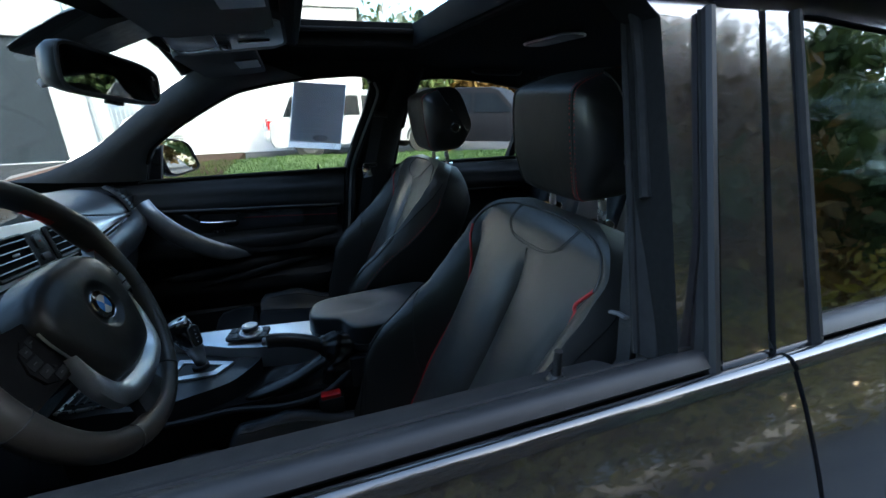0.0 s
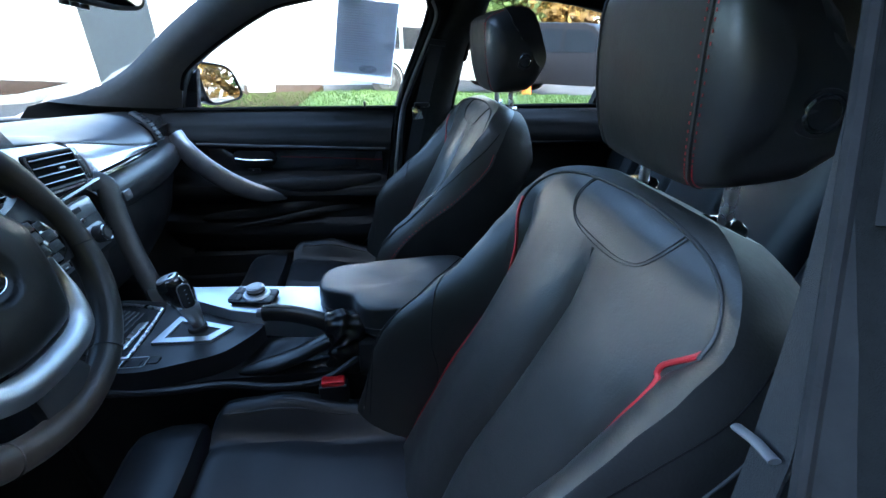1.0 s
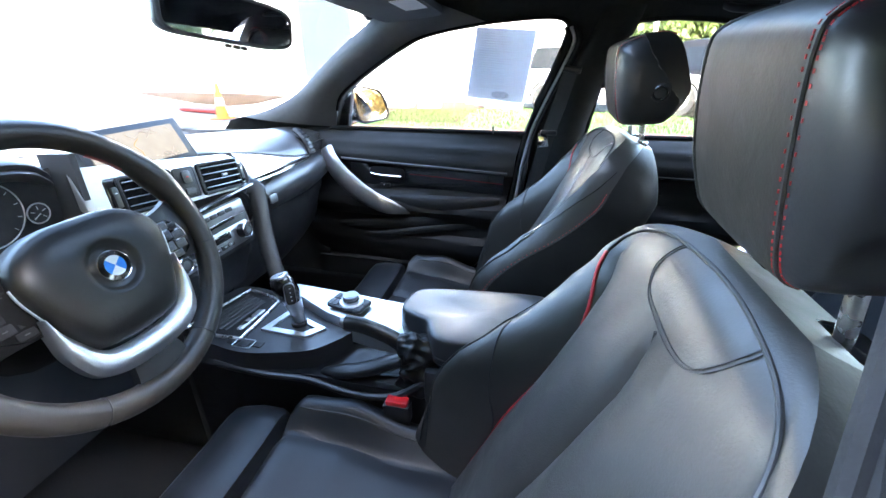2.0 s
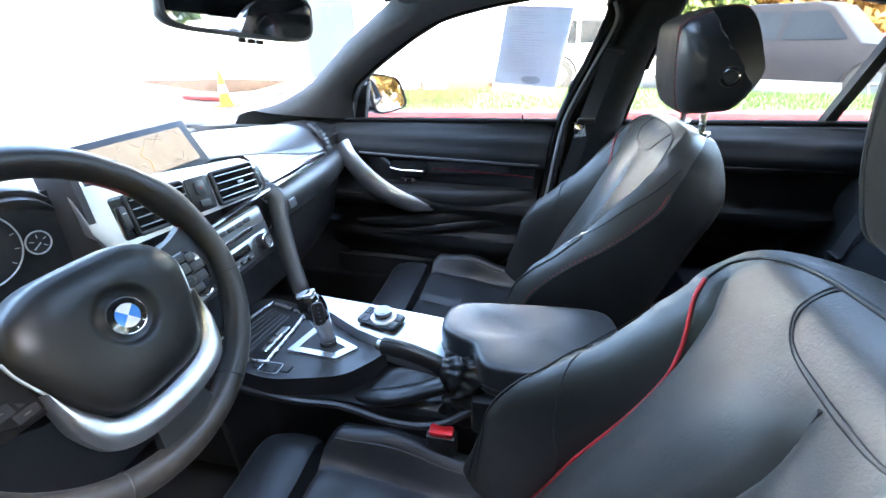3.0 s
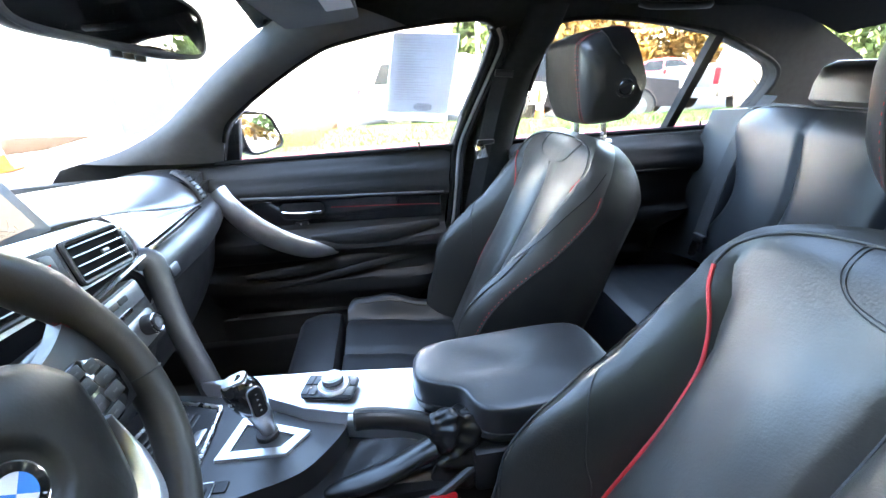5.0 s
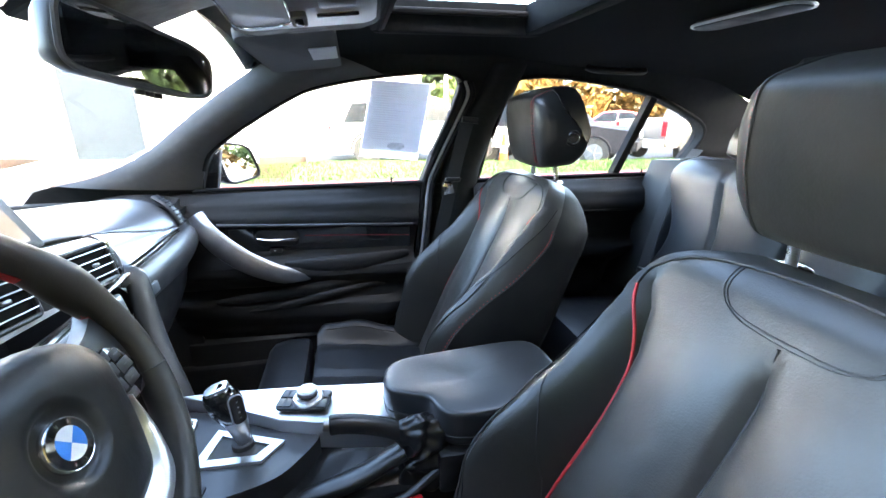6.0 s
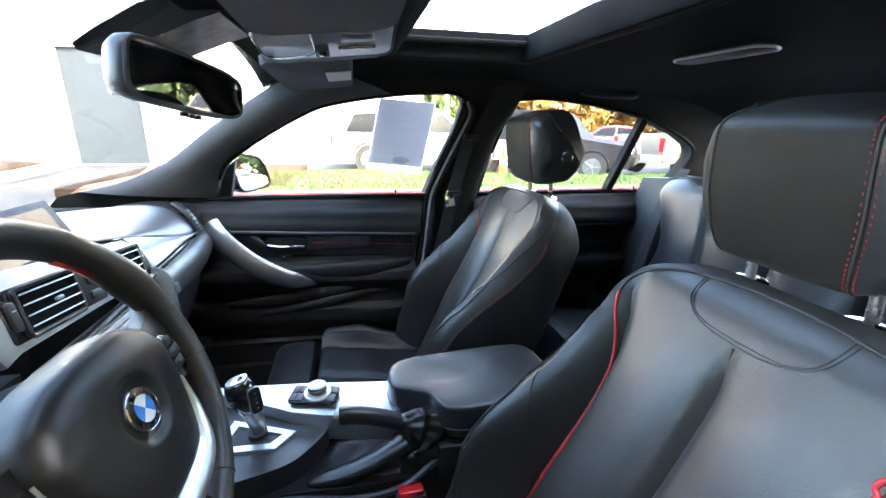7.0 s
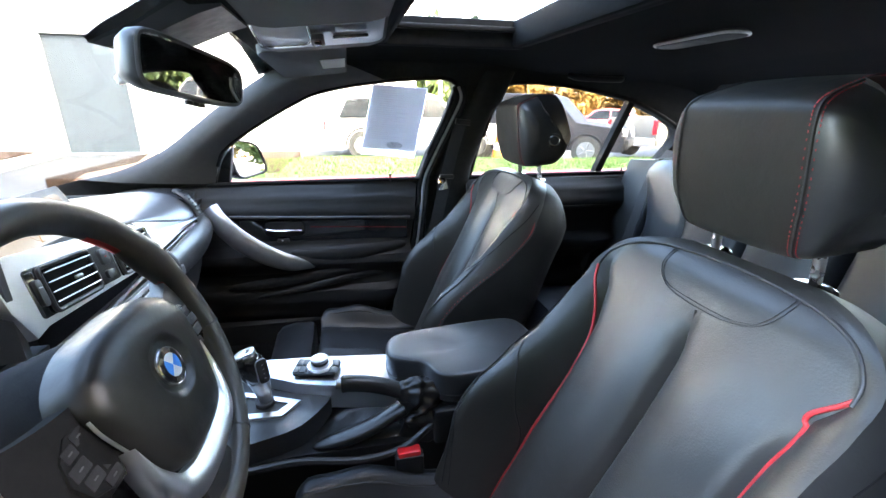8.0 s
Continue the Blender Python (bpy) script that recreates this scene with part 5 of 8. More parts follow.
# ---- steering wheel ----
wheel = thing("steering_wheel", "black leather three-spoke steering wheel with satin silver lower spoke", "steering wheel", at=(-0.03, -0.37, 0.965))
# first axis to the passenger side, second up the rim, third towards the driver
WM = axes((-0.009, -0.370, 0.964), (0, 1, 0), (-0.372, 0, 0.928))
RIM = 0.162


def on_wheel(a, b, c=0.0):
    return WM @ V(a, b, c)


ring = []
for k in range(72):
    a = 2 * math.pi * k / 72
    bump = 0.0035 * sum(math.exp(-(((a - b + math.pi) % (2 * math.pi) - math.pi) / 0.16) ** 2) for b in (radians(28), radians(152)))
    ring.append((a, 0.0160 + bump))
part("rim", tube([on_wheel(RIM * math.cos(a) - 0.006, RIM * math.sin(a) + 0.006, -0.020) for a, r in ring], [r for a, r in ring], 16, closed=True), WHEEL_LEATHER, wheel, "leather-wrapped rim")
# rows of slanted red stitches on the inner side of the rim, above and below each thumb grip
for a0, a1 in ((12, 22), (41, 58), (158, 168), (122, 139)):
    bits = []
    for k in range(int((a1 - a0) / 0.8)):
        a, b = radians(a0 + 0.8 * k), radians(a0 + 0.8 * k + 1.1)
        line = []
        for w in (0, 0.25, 0.5, 0.75, 1):
            c = -0.0285 + 0.0095 * w
            r = RIM - math.sqrt(0.0166 ** 2 - (c + 0.020) ** 2)
            q = a + (b - a) * w
            line.append(on_wheel(r * math.cos(q) - 0.006, r * math.sin(q) + 0.006, c))
        bits.append(tube(line, 0.0006, 5))
    part("red_stitching", merged(*bits), RED_THREAD, wheel, "slanted red stitching")
for a in (radians(-12), radians(192), radians(-62), radians(242)):
    part("wrap_seam", tube([on_wheel((RIM + 0.0164 * math.cos(q)) * math.cos(a) - 0.006, (RIM + 0.0164 * math.cos(q)) * math.sin(a) + 0.006, -0.020 + 0.0164 * math.sin(q)) for q in [2 * math.pi * k / 16 for k in range(16)]], 0.0009, 5, closed=True), BLACK_THREAD, wheel)
# airbag cover: a shield with a dished middle
shield = [(0.0, 0.063), (0.040, 0.061), (0.072, 0.046), (0.087, 0.022), (0.0855, 0.004), (0.0785, -0.022), (0.067, -0.050), (0.052, -0.075), (0.030, -0.083), (0.0, -0.085)]
shield = smooth_path([V(a, b, 0) for a, b in shield], 4)
shield = [(p.x, p.y) for p in shield] + [(-p.x, p.y) for p in shield[-2:0:-1]]
rings = []
for k, c in ((1.0, -0.030), (1.0, -0.010), (0.985, -0.001), (0.95, 0.005), (0.85, 0.010), (0.65, 0.014), (0.47, 0.0155), (0.42, 0.0150), (0.37, 0.0118), (0.33, 0.0100)):
    if k > 0.5:
        rings.append([on_wheel(a * k, b * k + 0.002, c) for a, b in shield])
    else:
        rings.append([on_wheel(0.072 * k * a / math.hypot(a, b), 0.072 * k * b / math.hypot(a, b), c) for a, b in shield])
hub = part("airbag_cover", loft(rings), HUB_SKIN, wheel, "grained black airbag cover")
emb = Matrix.Translation(WM.to_3x3() @ V(0, 0, 0.0105)) @ WM
part("emblem_ring", loft([[emb @ V(r * math.cos(a), r * math.sin(a), c) for a in [2 * math.pi * k / 40 for k in range(40)]] for r, c in ((0.0195, -0.003), (0.0195, 0.002), (0.0185, 0.0035), (0.0175, 0.003))]), CHROME, hub, "chrome ring")
part("emblem_band", loft([[emb @ V(r * math.cos(a), r * math.sin(a), c) for a in [2 * math.pi * k / 40 for k in range(40)]] for r, c in ((0.0176, 0.000), (0.0176, 0.0036), (0.0120, 0.0042), (0.0118, 0.0000))]), GLOSS_BLACK, hub, "black enamel band")
for q in range(4):
    fan = [(0, 0)] + [(0.0118 * math.cos(radians(38 + 90 * q + 90 * k / 8)), 0.0118 * math.sin(radians(38 + 90 * q + 90 * k / 8))) for k in range(9)]
    part("emblem_quarter", prism(fan, Matrix.Translation(WM.to_3x3() @ V(0, 0, 0.0002)) @ emb, 0.0042), EMBLEM_BLUE if q % 2 else EMBLEM_WHITE, hub, "blue enamel" if q % 2 else "white enamel")
for k in range(10):
    a = radians(36 * k + 18)
    part("emblem_mark", prism(rounded(0.0013, 0.0027, 0.0005, 2), Matrix.Translation(WM.to_3x3() @ V(0, 0, 0.0036)) @ emb @ Matrix.Translation((0.0148 * math.cos(a), 0.0148 * math.sin(a), 0)) @ Matrix.Rotation(a + math.pi / 2, 4, "Z"), 0.0008), CHROME, hub) if k not in (4, 9, 0, 5) else None
# spokes
for s in (-1, 1):
    rows = []
    for t in [k / 8 for k in range(9)]:
        x = s * (0.060 + 0.094 * t) - 0.006 * t
        top = 0.034 + 0.020 * t * t
        low = -0.036 + 0.010 * t - 0.012 * t * t
        rows.append([on_wheel(x, low + (top - low) * w, -0.006 - 0.004 * (2 * w - 1) ** 2 - 0.014 * t * t) for w in [i / 8 for i in range(9)]])
    # driver-side spoke, pad and keys take blacker materials in place of shade
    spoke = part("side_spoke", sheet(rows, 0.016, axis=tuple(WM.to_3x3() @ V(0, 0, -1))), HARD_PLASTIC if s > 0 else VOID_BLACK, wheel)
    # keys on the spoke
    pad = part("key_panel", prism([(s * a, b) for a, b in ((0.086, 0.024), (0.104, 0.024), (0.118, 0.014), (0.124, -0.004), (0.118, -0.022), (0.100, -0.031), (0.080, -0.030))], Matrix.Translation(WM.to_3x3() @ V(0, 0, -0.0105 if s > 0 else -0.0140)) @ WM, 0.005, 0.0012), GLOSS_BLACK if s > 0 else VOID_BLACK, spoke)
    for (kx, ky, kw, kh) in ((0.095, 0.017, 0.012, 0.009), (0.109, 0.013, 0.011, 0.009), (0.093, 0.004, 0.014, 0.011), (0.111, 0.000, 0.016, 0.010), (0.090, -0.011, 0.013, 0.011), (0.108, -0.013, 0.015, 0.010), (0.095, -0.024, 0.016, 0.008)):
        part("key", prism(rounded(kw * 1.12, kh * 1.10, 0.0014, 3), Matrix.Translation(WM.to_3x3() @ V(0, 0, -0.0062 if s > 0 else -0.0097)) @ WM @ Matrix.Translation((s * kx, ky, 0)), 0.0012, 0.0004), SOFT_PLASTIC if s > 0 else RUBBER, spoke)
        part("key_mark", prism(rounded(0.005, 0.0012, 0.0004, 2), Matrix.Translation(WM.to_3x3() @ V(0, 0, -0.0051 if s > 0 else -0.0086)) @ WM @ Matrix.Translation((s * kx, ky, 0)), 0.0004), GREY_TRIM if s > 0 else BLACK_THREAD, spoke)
    part("key_trim", tube(smooth_path([on_wheel(s * 0.0885, 0.020, -0.003), on_wheel(s * 0.0872, 0.004, -0.003), on_wheel(s * 0.0802, -0.022, -0.003)], 5), 0.0014, 6), SATIN_ALU, spoke, "slim silver edge")
# silver V of the lower spoke
for s in (-1, 1):
    a = smooth_path([V(s * 0.0805, -0.020, 0), V(s * 0.074, -0.040, 0), V(s * 0.066, -0.057, 0), V(s * 0.053, -0.077, 0), V(s * 0.030, -0.0855, 0), V(0, -0.0875, 0)], 4)
    b = smooth_path([V(s * 0.0835, -0.018, 0), V(s * 0.0855, -0.042, 0), V(s * 0.085, -0.066, 0), V(s * 0.072, -0.098, 0), V(s * 0.042, -0.113, 0), V(0, -0.117, 0)], 4)
    rows = [[on_wheel(p.x + (q.x - p.x) * w, p.y + (q.y - p.y) * w, 0.004 - 0.008 * (2 * w - 1) ** 2) for w in (0, .2, .4, .6, .8, 1)] for p, q in zip(a, b)]
    part("lower_spoke_trim", sheet(rows, 0.012, axis=tuple(WM.to_3x3() @ V(0, 0, -1))), SATIN_ALU, wheel, "satin silver spoke trim")
rows = [[on_wheel((-0.030 + 0.06 * u) * (1 + 0.45 * w * w), -0.098 - 0.056 * w, -0.012 - 0.003 * (2 * u - 1) ** 2) for u in [i / 8 for i in range(9)]] for w in [k / 5 for k in range(6)]]
part("lower_spoke", sheet(rows, 0.012, axis=tuple(WM.to_3x3() @ V(0, 0, -1))), HARD_PLASTIC, wheel)
part("column", tube([on_wheel(0, 0, -0.03), on_wheel(0, -0.02, -0.22)], [0.060, 0.075], 20), RUBBER, wheel)
stalk = thing("column_stalk", "black column stalk with white symbols behind the wheel", "column stalk", at=(-0.07, -0.30, 0.97))
part("lever", tube(smooth_path([on_wheel(0.05, 0.02, -0.055), on_wheel(0.10, 0.030, -0.050), on_wheel(0.150, 0.036, -0.040)], 5), [0.006] * 6 + [0.009] * 5, 10, flat=0.7), HARD_PLASTIC, stalk)
part("lever_end", disc(0.010, 0.006, axes(on_wheel(0.151, 0.036, -0.040), (0, 0, 1), (1, 0.2, 0)), 16, 0.001), DARK_CHROME, stalk, "ribbed end switch")
part("symbol_bar", prism(rounded(0.012, 0.002, 0.0006, 2), Matrix.Translation(WM.to_3x3() @ V(0, 0, -0.033)) @ WM @ Matrix.Translation((0.118, 0.034, 0)), 0.0012), WHITE_PLASTIC, stalk)


# ---- dashboard ----
PAD_X = [(-0.72, -0.30), (-0.56, -0.27), (-0.50, -0.235), (-0.245, -0.225), (-0.20, -0.285), (0.06, -0.286), (0.12, -0.276), (0.20, -0.284), (0.30, -0.286), (0.39, -0.272), (0.452, -0.254), (0.50, -0.247), (0.56, -0.246)]
PAD_Z = [(-0.72, 0.94), (-0.56, 0.975), (-0.50, 1.045), (-0.37, 1.065), (-0.25, 1.050), (-0.20, 0.992), (0.06, 0.990), (0.12, 0.986), (0.20, 0.970), (0.30, 0.950), (0.39, 0.928), (0.452, 0.913), (0.50, 0.908), (0.56, 0.908)]


def even(table, y):
    """A table read in straight lines and smoothed over a hand's width."""
    def at(q):
        if q <= table[0][0]:
            return table[0][1]
        for (a, u), (b, w) in zip(table, table[1:]):
            if q <= b:
                return u + (w - u) * (q - a) / (b - a)
        return table[-1][1]
    return sum(at(y + d) for d in (-0.03, -0.02, -0.01, 0, 0.01, 0.02, 0.03)) / 7


def pad_row(y):
    xe, ze = even(PAD_X, y), even(PAD_Z, y)
    xb = -0.585 - 0.295 * (1 - (y / 0.72) ** 2)
    zb = 0.946
    ridge = max(ze + 0.014, 0.974)
    drop = ridge - ze
    pts = [(xb, zb - 0.02), (xb + 0.02, zb), (xb * 0.6 + xe * 0.4, 0.962 + 0.4 * (ridge - 0.968)), (xb * 0.3 + xe * 0.7, 0.980 + 0.7 * (ridge - 0.980)), (xe - 0.040 - 0.9 * drop, ridge), (xe - 0.020 - 0.55 * drop, ridge - 0.16 * drop), (xe - 0.008 - 0.20 * drop, ze + 0.45 * drop), (xe, ze), (xe - 0.014, ze - 0.010), (xe - 0.05, ze - 0.02)]
    return [V(p.x, y, p.z) for p in smooth_path([V(x, 0, z) for x, z in pts], 3)]


dash = thing("dashboard", "black soft-skinned dashboard with satin aluminium trim", "dashboard", at=(-0.4, 0, 0.6))
pad_y = [-0.70 + 1.225 * k / 79 for k in range(80)]
part("upper_pad", sheet([pad_row(y) for y in pad_y], 0.012, axis=(0, 0, -1)), DASH_PLASTIC, dash, "soft grained upper pad")
# satin aluminium leaf that runs from the vents to the door
top_line = smooth_path([V(-0.250, 0.164, 0.980), V(-0.280, 0.20, 0.969), V(-0.288, 0.24, 0.961), V(-0.288, 0.32, 0.943), V(-0.272, 0.39, 0.922), V(-0.253, 0.452, 0.908), V(-0.247, 0.500, 0.902)], 5)
low_line = smooth_path([V(-0.214, 0.166, 0.912), V(-0.216, 0.20, 0.912), V(-0.222, 0.25, 0.909), V(-0.231, 0.32, 0.905), V(-0.240, 0.39, 0.900), V(-0.244, 0.452, 0.899), V(-0.246, 0.500, 0.899)], 5)
rows = [[a + (b - a) * w + V(0.012 * math.sin(math.pi * w), 0, 0.004 * math.sin(math.pi * w)) for w in [k / 8 for k in range(9)]] for a, b in zip(top_line, low_line)]
part("aluminium_trim", sheet(rows, 0.008, axis=(-1, 0, -0.3)), SATIN_ALU, dash, "satin aluminium trim strip")
# centre fascia frame round the vents
FM = axes((-0.2190, -0.005, 0.956), (0, 1, -0.10), (-0.22, 0, 1))    # first across, second up, third towards the cabin
part("fascia_frame", prism([(-0.222, 0.066), (-0.200, 0.052), (0.118, 0.044), (0.150, 0.030), (0.168, -0.038), (-0.172, -0.040), (-0.196, -0.052), (-0.214, -0.01)], FM @ Matrix.Translation((0, 0, -0.02)), 0.022, 0.003), SATIN_ALU, dash, "satin aluminium fascia frame")


def vent(a0, a1, wheel_side):
    w, mid = a1 - a0, (a0 + a1) / 2
    m = FM @ Matrix.Translation((mid, -0.001, 0))
    vt = part("air_vent", prism(rounded(w, 0.066, 0.006, 3), m @ Matrix.Translation((0, 0, -0.004)), 0.007, 0.002), GLOSS_BLACK, dash, "black slatted air vent")
    fl, fr = (a0 + 0.024, a1 - 0.005) if wheel_side < 0 else (a0 + 0.005, a1 - 0.024)
    # plate and blades in near-zero black paint the vent's inner shade
    part("recess", prism(rounded(fr - fl, 0.056, 0.004, 3), FM @ Matrix.Translation(((fl + fr) / 2, -0.001, 0.0025)), 0.0012), VOID_BLACK, vt)
    part("bezel", tube([FM @ V((fl + fr) / 2 + a, b - 0.001, 0.006) for a, b in rounded(fr - fl + 0.003, 0.060, 0.006, 4)], 0.0035, 8, closed=True), HARD_PLASTIC, vt)
    for k in range(4):
        b = -0.0215 + k * 0.0137
        blade = part("slat", prism(rounded(fr - fl - 0.002, 0.0018, 0.0006, 2), FM @ Matrix.Translation(((fl + fr) / 2, b, 0.003)) @ Matrix.Rotation(radians(-12), 4, "X"), 0.0068), VOID_BLACK, vt)
        part("slat_edge", tube([FM @ V(fl + 0.002, b + 0.0018, 0.0100), FM @ V(fr - 0.002, b + 0.0018, 0.0100)], 0.0010, 6), DARK_CHROME, blade, "bright front edge")
    part("slider", prism(rounded(0.014, 0.005, 0.0015, 2), FM @ Matrix.Translation(((fl + fr) / 2 + 0.006, 0.0, 0.0095)), 0.004, 0.001), DARK_CHROME, vt)
    wa = a0 + 0.012 if wheel_side < 0 else a1 - 0.012
    part("thumb_wheel", prism(rounded(0.011, 0.036, 0.005, 4), FM @ Matrix.Translation((wa, -0.001, 0.001)), 0.007, 0.002), SOFT_PLASTIC, vt)
    part("thumb_mark", prism(rounded(0.006, 0.0014, 0.0004, 2), FM @ Matrix.Translation((wa, 0.006, 0.0075)), 0.001), WHITE_PLASTIC, vt)


vent(-0.176, -0.042, -1)
vent(0.022, 0.163, 1)
sw = part("switch_block", prism(rounded(0.054, 0.062, 0.005, 3), FM @ Matrix.Translation((-0.010, -0.001, -0.004)), 0.008, 0.002), HARD_PLASTIC, dash)
part("hazard_key", prism(rounded(0.022, 0.026, 0.006, 4), FM @ Matrix.Translation((-0.010, 0.010, 0.002)), 0.006, 0.002), SOFT_PLASTIC, sw, "black hazard key")
part("lock_key", prism(rounded(0.024, 0.014, 0.004, 3), FM @ Matrix.Translation((-0.010, -0.019, 0.002)), 0.006, 0.002), SOFT_PLASTIC, sw)
part("key_mark", prism(rounded(0.005, 0.0016, 0.0005, 2), FM @ Matrix.Translation((-0.010, 0.010, 0.0083)), 0.0006), TAIL_RED, sw)
part("dark_trim_strip", tube(smooth_path([V(-0.196, -0.20, 0.886), V(-0.200, -0.05, 0.897), V(-0.202, 0.08, 0.904), V(-0.208, 0.18, 0.905), V(-0.226, 0.32, 0.896), V(-0.243, 0.455, 0.892), V(-0.246, 0.505, 0.892)], 6), 0.0062, 8, flat=0.8), GLOSS_BLACK, dash, "gloss black trim line")
# audio and climate panel
PM = axes((-0.187, -0.030, 0.842), (0, 1, 0), (-0.20, 0, 1))
panel = part("control_panel", prism(rounded(0.262, 0.106, 0.010, 4), PM @ Matrix.Translation((0, 0, -0.03)), 0.034, 0.003), HARD_PLASTIC, dash, "dark grey audio and climate panel")
part("panel_top_band", prism(rounded(0.250, 0.030, 0.004, 3), PM @ Matrix.Translation((0, 0.034, 0.004)), 0.003, 0.001), DARK_CHROME, panel)
part("disc_slot", prism(rounded(0.150, 0.007, 0.002, 3), PM @ Matrix.Translation((0.01, 0.018, 0.004)), 0.004, 0.001), GLOSS_BLACK, panel)
for k in range(8):
    part("preset_key", prism(rounded(0.020, 0.009, 0.002, 3), PM @ Matrix.Translation((-0.088 + 0.0235 * k, 0.038, 0.0065)), 0.003, 0.0008), SOFT_PLASTIC, panel)
part("climate_bezel", prism(rounded(0.240, 0.046, 0.008, 4), PM @ Matrix.Translation((0, -0.020, 0.004)), 0.003, 0.001), DARK_CHROME, panel, "satin climate surround")
part("climate_display", prism(rounded(0.120, 0.016, 0.002, 3), PM @ Matrix.Translation((-0.005, -0.012, 0.0065)), 0.002, 0.0005), GLOSS_BLACK, panel)
for k in range(6):
    part("climate_key", prism(rounded(0.018, 0.010, 0.002, 3), PM @ Matrix.Translation((-0.058 + 0.021 * k, -0.031, 0.0065)), 0.003, 0.0008), SOFT_PLASTIC, panel)
    part("key_mark", prism(rounded(0.007, 0.0016, 0.0005, 2), PM @ Matrix.Translation((-0.058 + 0.021 * k, -0.031, 0.0096)), 0.0006), WHITE_PLASTIC, panel)
for s in (-1, 1):
    knob = part("temperature_knob", disc(0.0165, 0.020, PM @ Matrix.Translation((s * 0.092, -0.017, 0.004)), 28, 0.002), HARD_PLASTIC, panel, "round black temperature knob")
    part("knob_ring", tube([PM @ V(s * 0.092 + 0.0145 * math.cos(a), -0.017 + 0.0145 * math.sin(a), 0.0245) for a in [2 * math.pi * k / 28 for k in range(28)]], 0.0014, 6, closed=True), CHROME, knob, "chrome ring")
    part("knob_face", disc(0.008, 0.002, PM @ Matrix.Translation((s * 0.092, -0.017, 0.0235)), 20), GREY_TRIM, knob)
part("stack_panel", sheet([[V(-0.190 - 0.05 * w, -0.16 + 0.27 * u, 0.795 - 0.13 * w) for u in (0, .25, .5, .75, 1)] for w in (0, .25, .5, .75, 1)], 0.02, axis=(-1, 0, 0)), HARD_PLASTIC, dash)
# curved side post between console and glovebox
post = smooth_path([V(-0.214, 0.158, 0.902), V(-0.199, 0.168, 0.892), V(-0.192, 0.160, 0.862), V(-0.182, 0.146, 0.805), V(-0.166, 0.130, 0.745), V(-0.148, 0.116, 0.690), V(-0.135, 0.106, 0.640)], 5)
part("console_post", tube(post, 0.0205, 16, flat=0.42, up=(1, 0, 0)), SOFT_PLASTIC, dash, "curved leather-look side post")
# padded bolster over the glovebox, and the lid that falls away below it
def glove_rows(pts, n=3):
    rows = []
    for k in range(24):
        y = 0.150 + 0.50 * k / 23
        dx = -0.04 * max(0, (y - 0.42) / 0.23) ** 1.5 - 0.02
        rows.append([V(p.x + dx, y, p.z) for p in smooth_path([V(x, 0, z) for x, z in pts], n)])
    return rows


part("knee_bolster", sheet(glove_rows([(-0.225, 0.895), (-0.206, 0.889), (-0.190, 0.874), (-0.184, 0.852), (-0.190, 0.828), (-0.206, 0.808), (-0.228, 0.800)]), 0.012, axis=(-1, 0, -0.3)), SOFT_PLASTIC, dash, "rounded soft bolster")
glove = part("glovebox", sheet(glove_rows([(-0.222, 0.806), (-0.226, 0.780), (-0.245, 0.70), (-0.300, 0.60), (-0.390, 0.52), (-0.60, 0.48)]), 0.012, axis=(-1, 0, -0.3)), DOOR_SKIN, dash, "black glovebox lid")
part("latch", prism(rounded(0.030, 0.022, 0.004, 3), axes((-0.2065, 0.235, 0.846), (0, 1, 0), (-0.12, 0, 1)), 0.007, 0.002), DARK_CHROME, glove, "small satin latch")
# corner vent at the end of the pad, and the black filler between it and the door
vent_line = smooth_path([V(-0.241, 0.528, 0.904), V(-0.250, 0.531, 0.928), V(-0.268, 0.535, 0.954), V(-0.296, 0.540, 0.975)], 5)
sv = part("side_vent", tube(vent_line, 0.018, 12, flat=0.45, up=(0.8, 0, 0.6)), HARD_PLASTIC, dash, "black corner air vent")
for k in range(7):
    o = vent_line[2 * k + 1]
    part("slat", tube([o + V(0.006, -0.012, 0.003), o + V(0.008, 0.010, 0.004)], 0.0022, 6), RUBBER, sv)
part("end_filler", sheet([[V(-0.26 - 0.30 * w - 0.03 * u, 0.535 + 0.145 * u, 0.925 + 0.035 * math.sin(math.pi * min(1, 0.2 + 0.8 * w))) for u in [i / 6 for i in range(7)]] for w in [k / 8 for k in range(9)]], 0.03, axis=(0, 0, -1)), HARD_PLASTIC, dash)
part("end_panel", sheet([[V(-0.262 - 0.01 * u - 0.02 * w, 0.50 + 0.17 * u, 0.925 - 0.10 * w) for u in (0, .25, .5, .75, 1)] for w in (0, .25, .5, .75, 1)], 0.02, axis=(-1, 0, 0)), HARD_PLASTIC, dash)
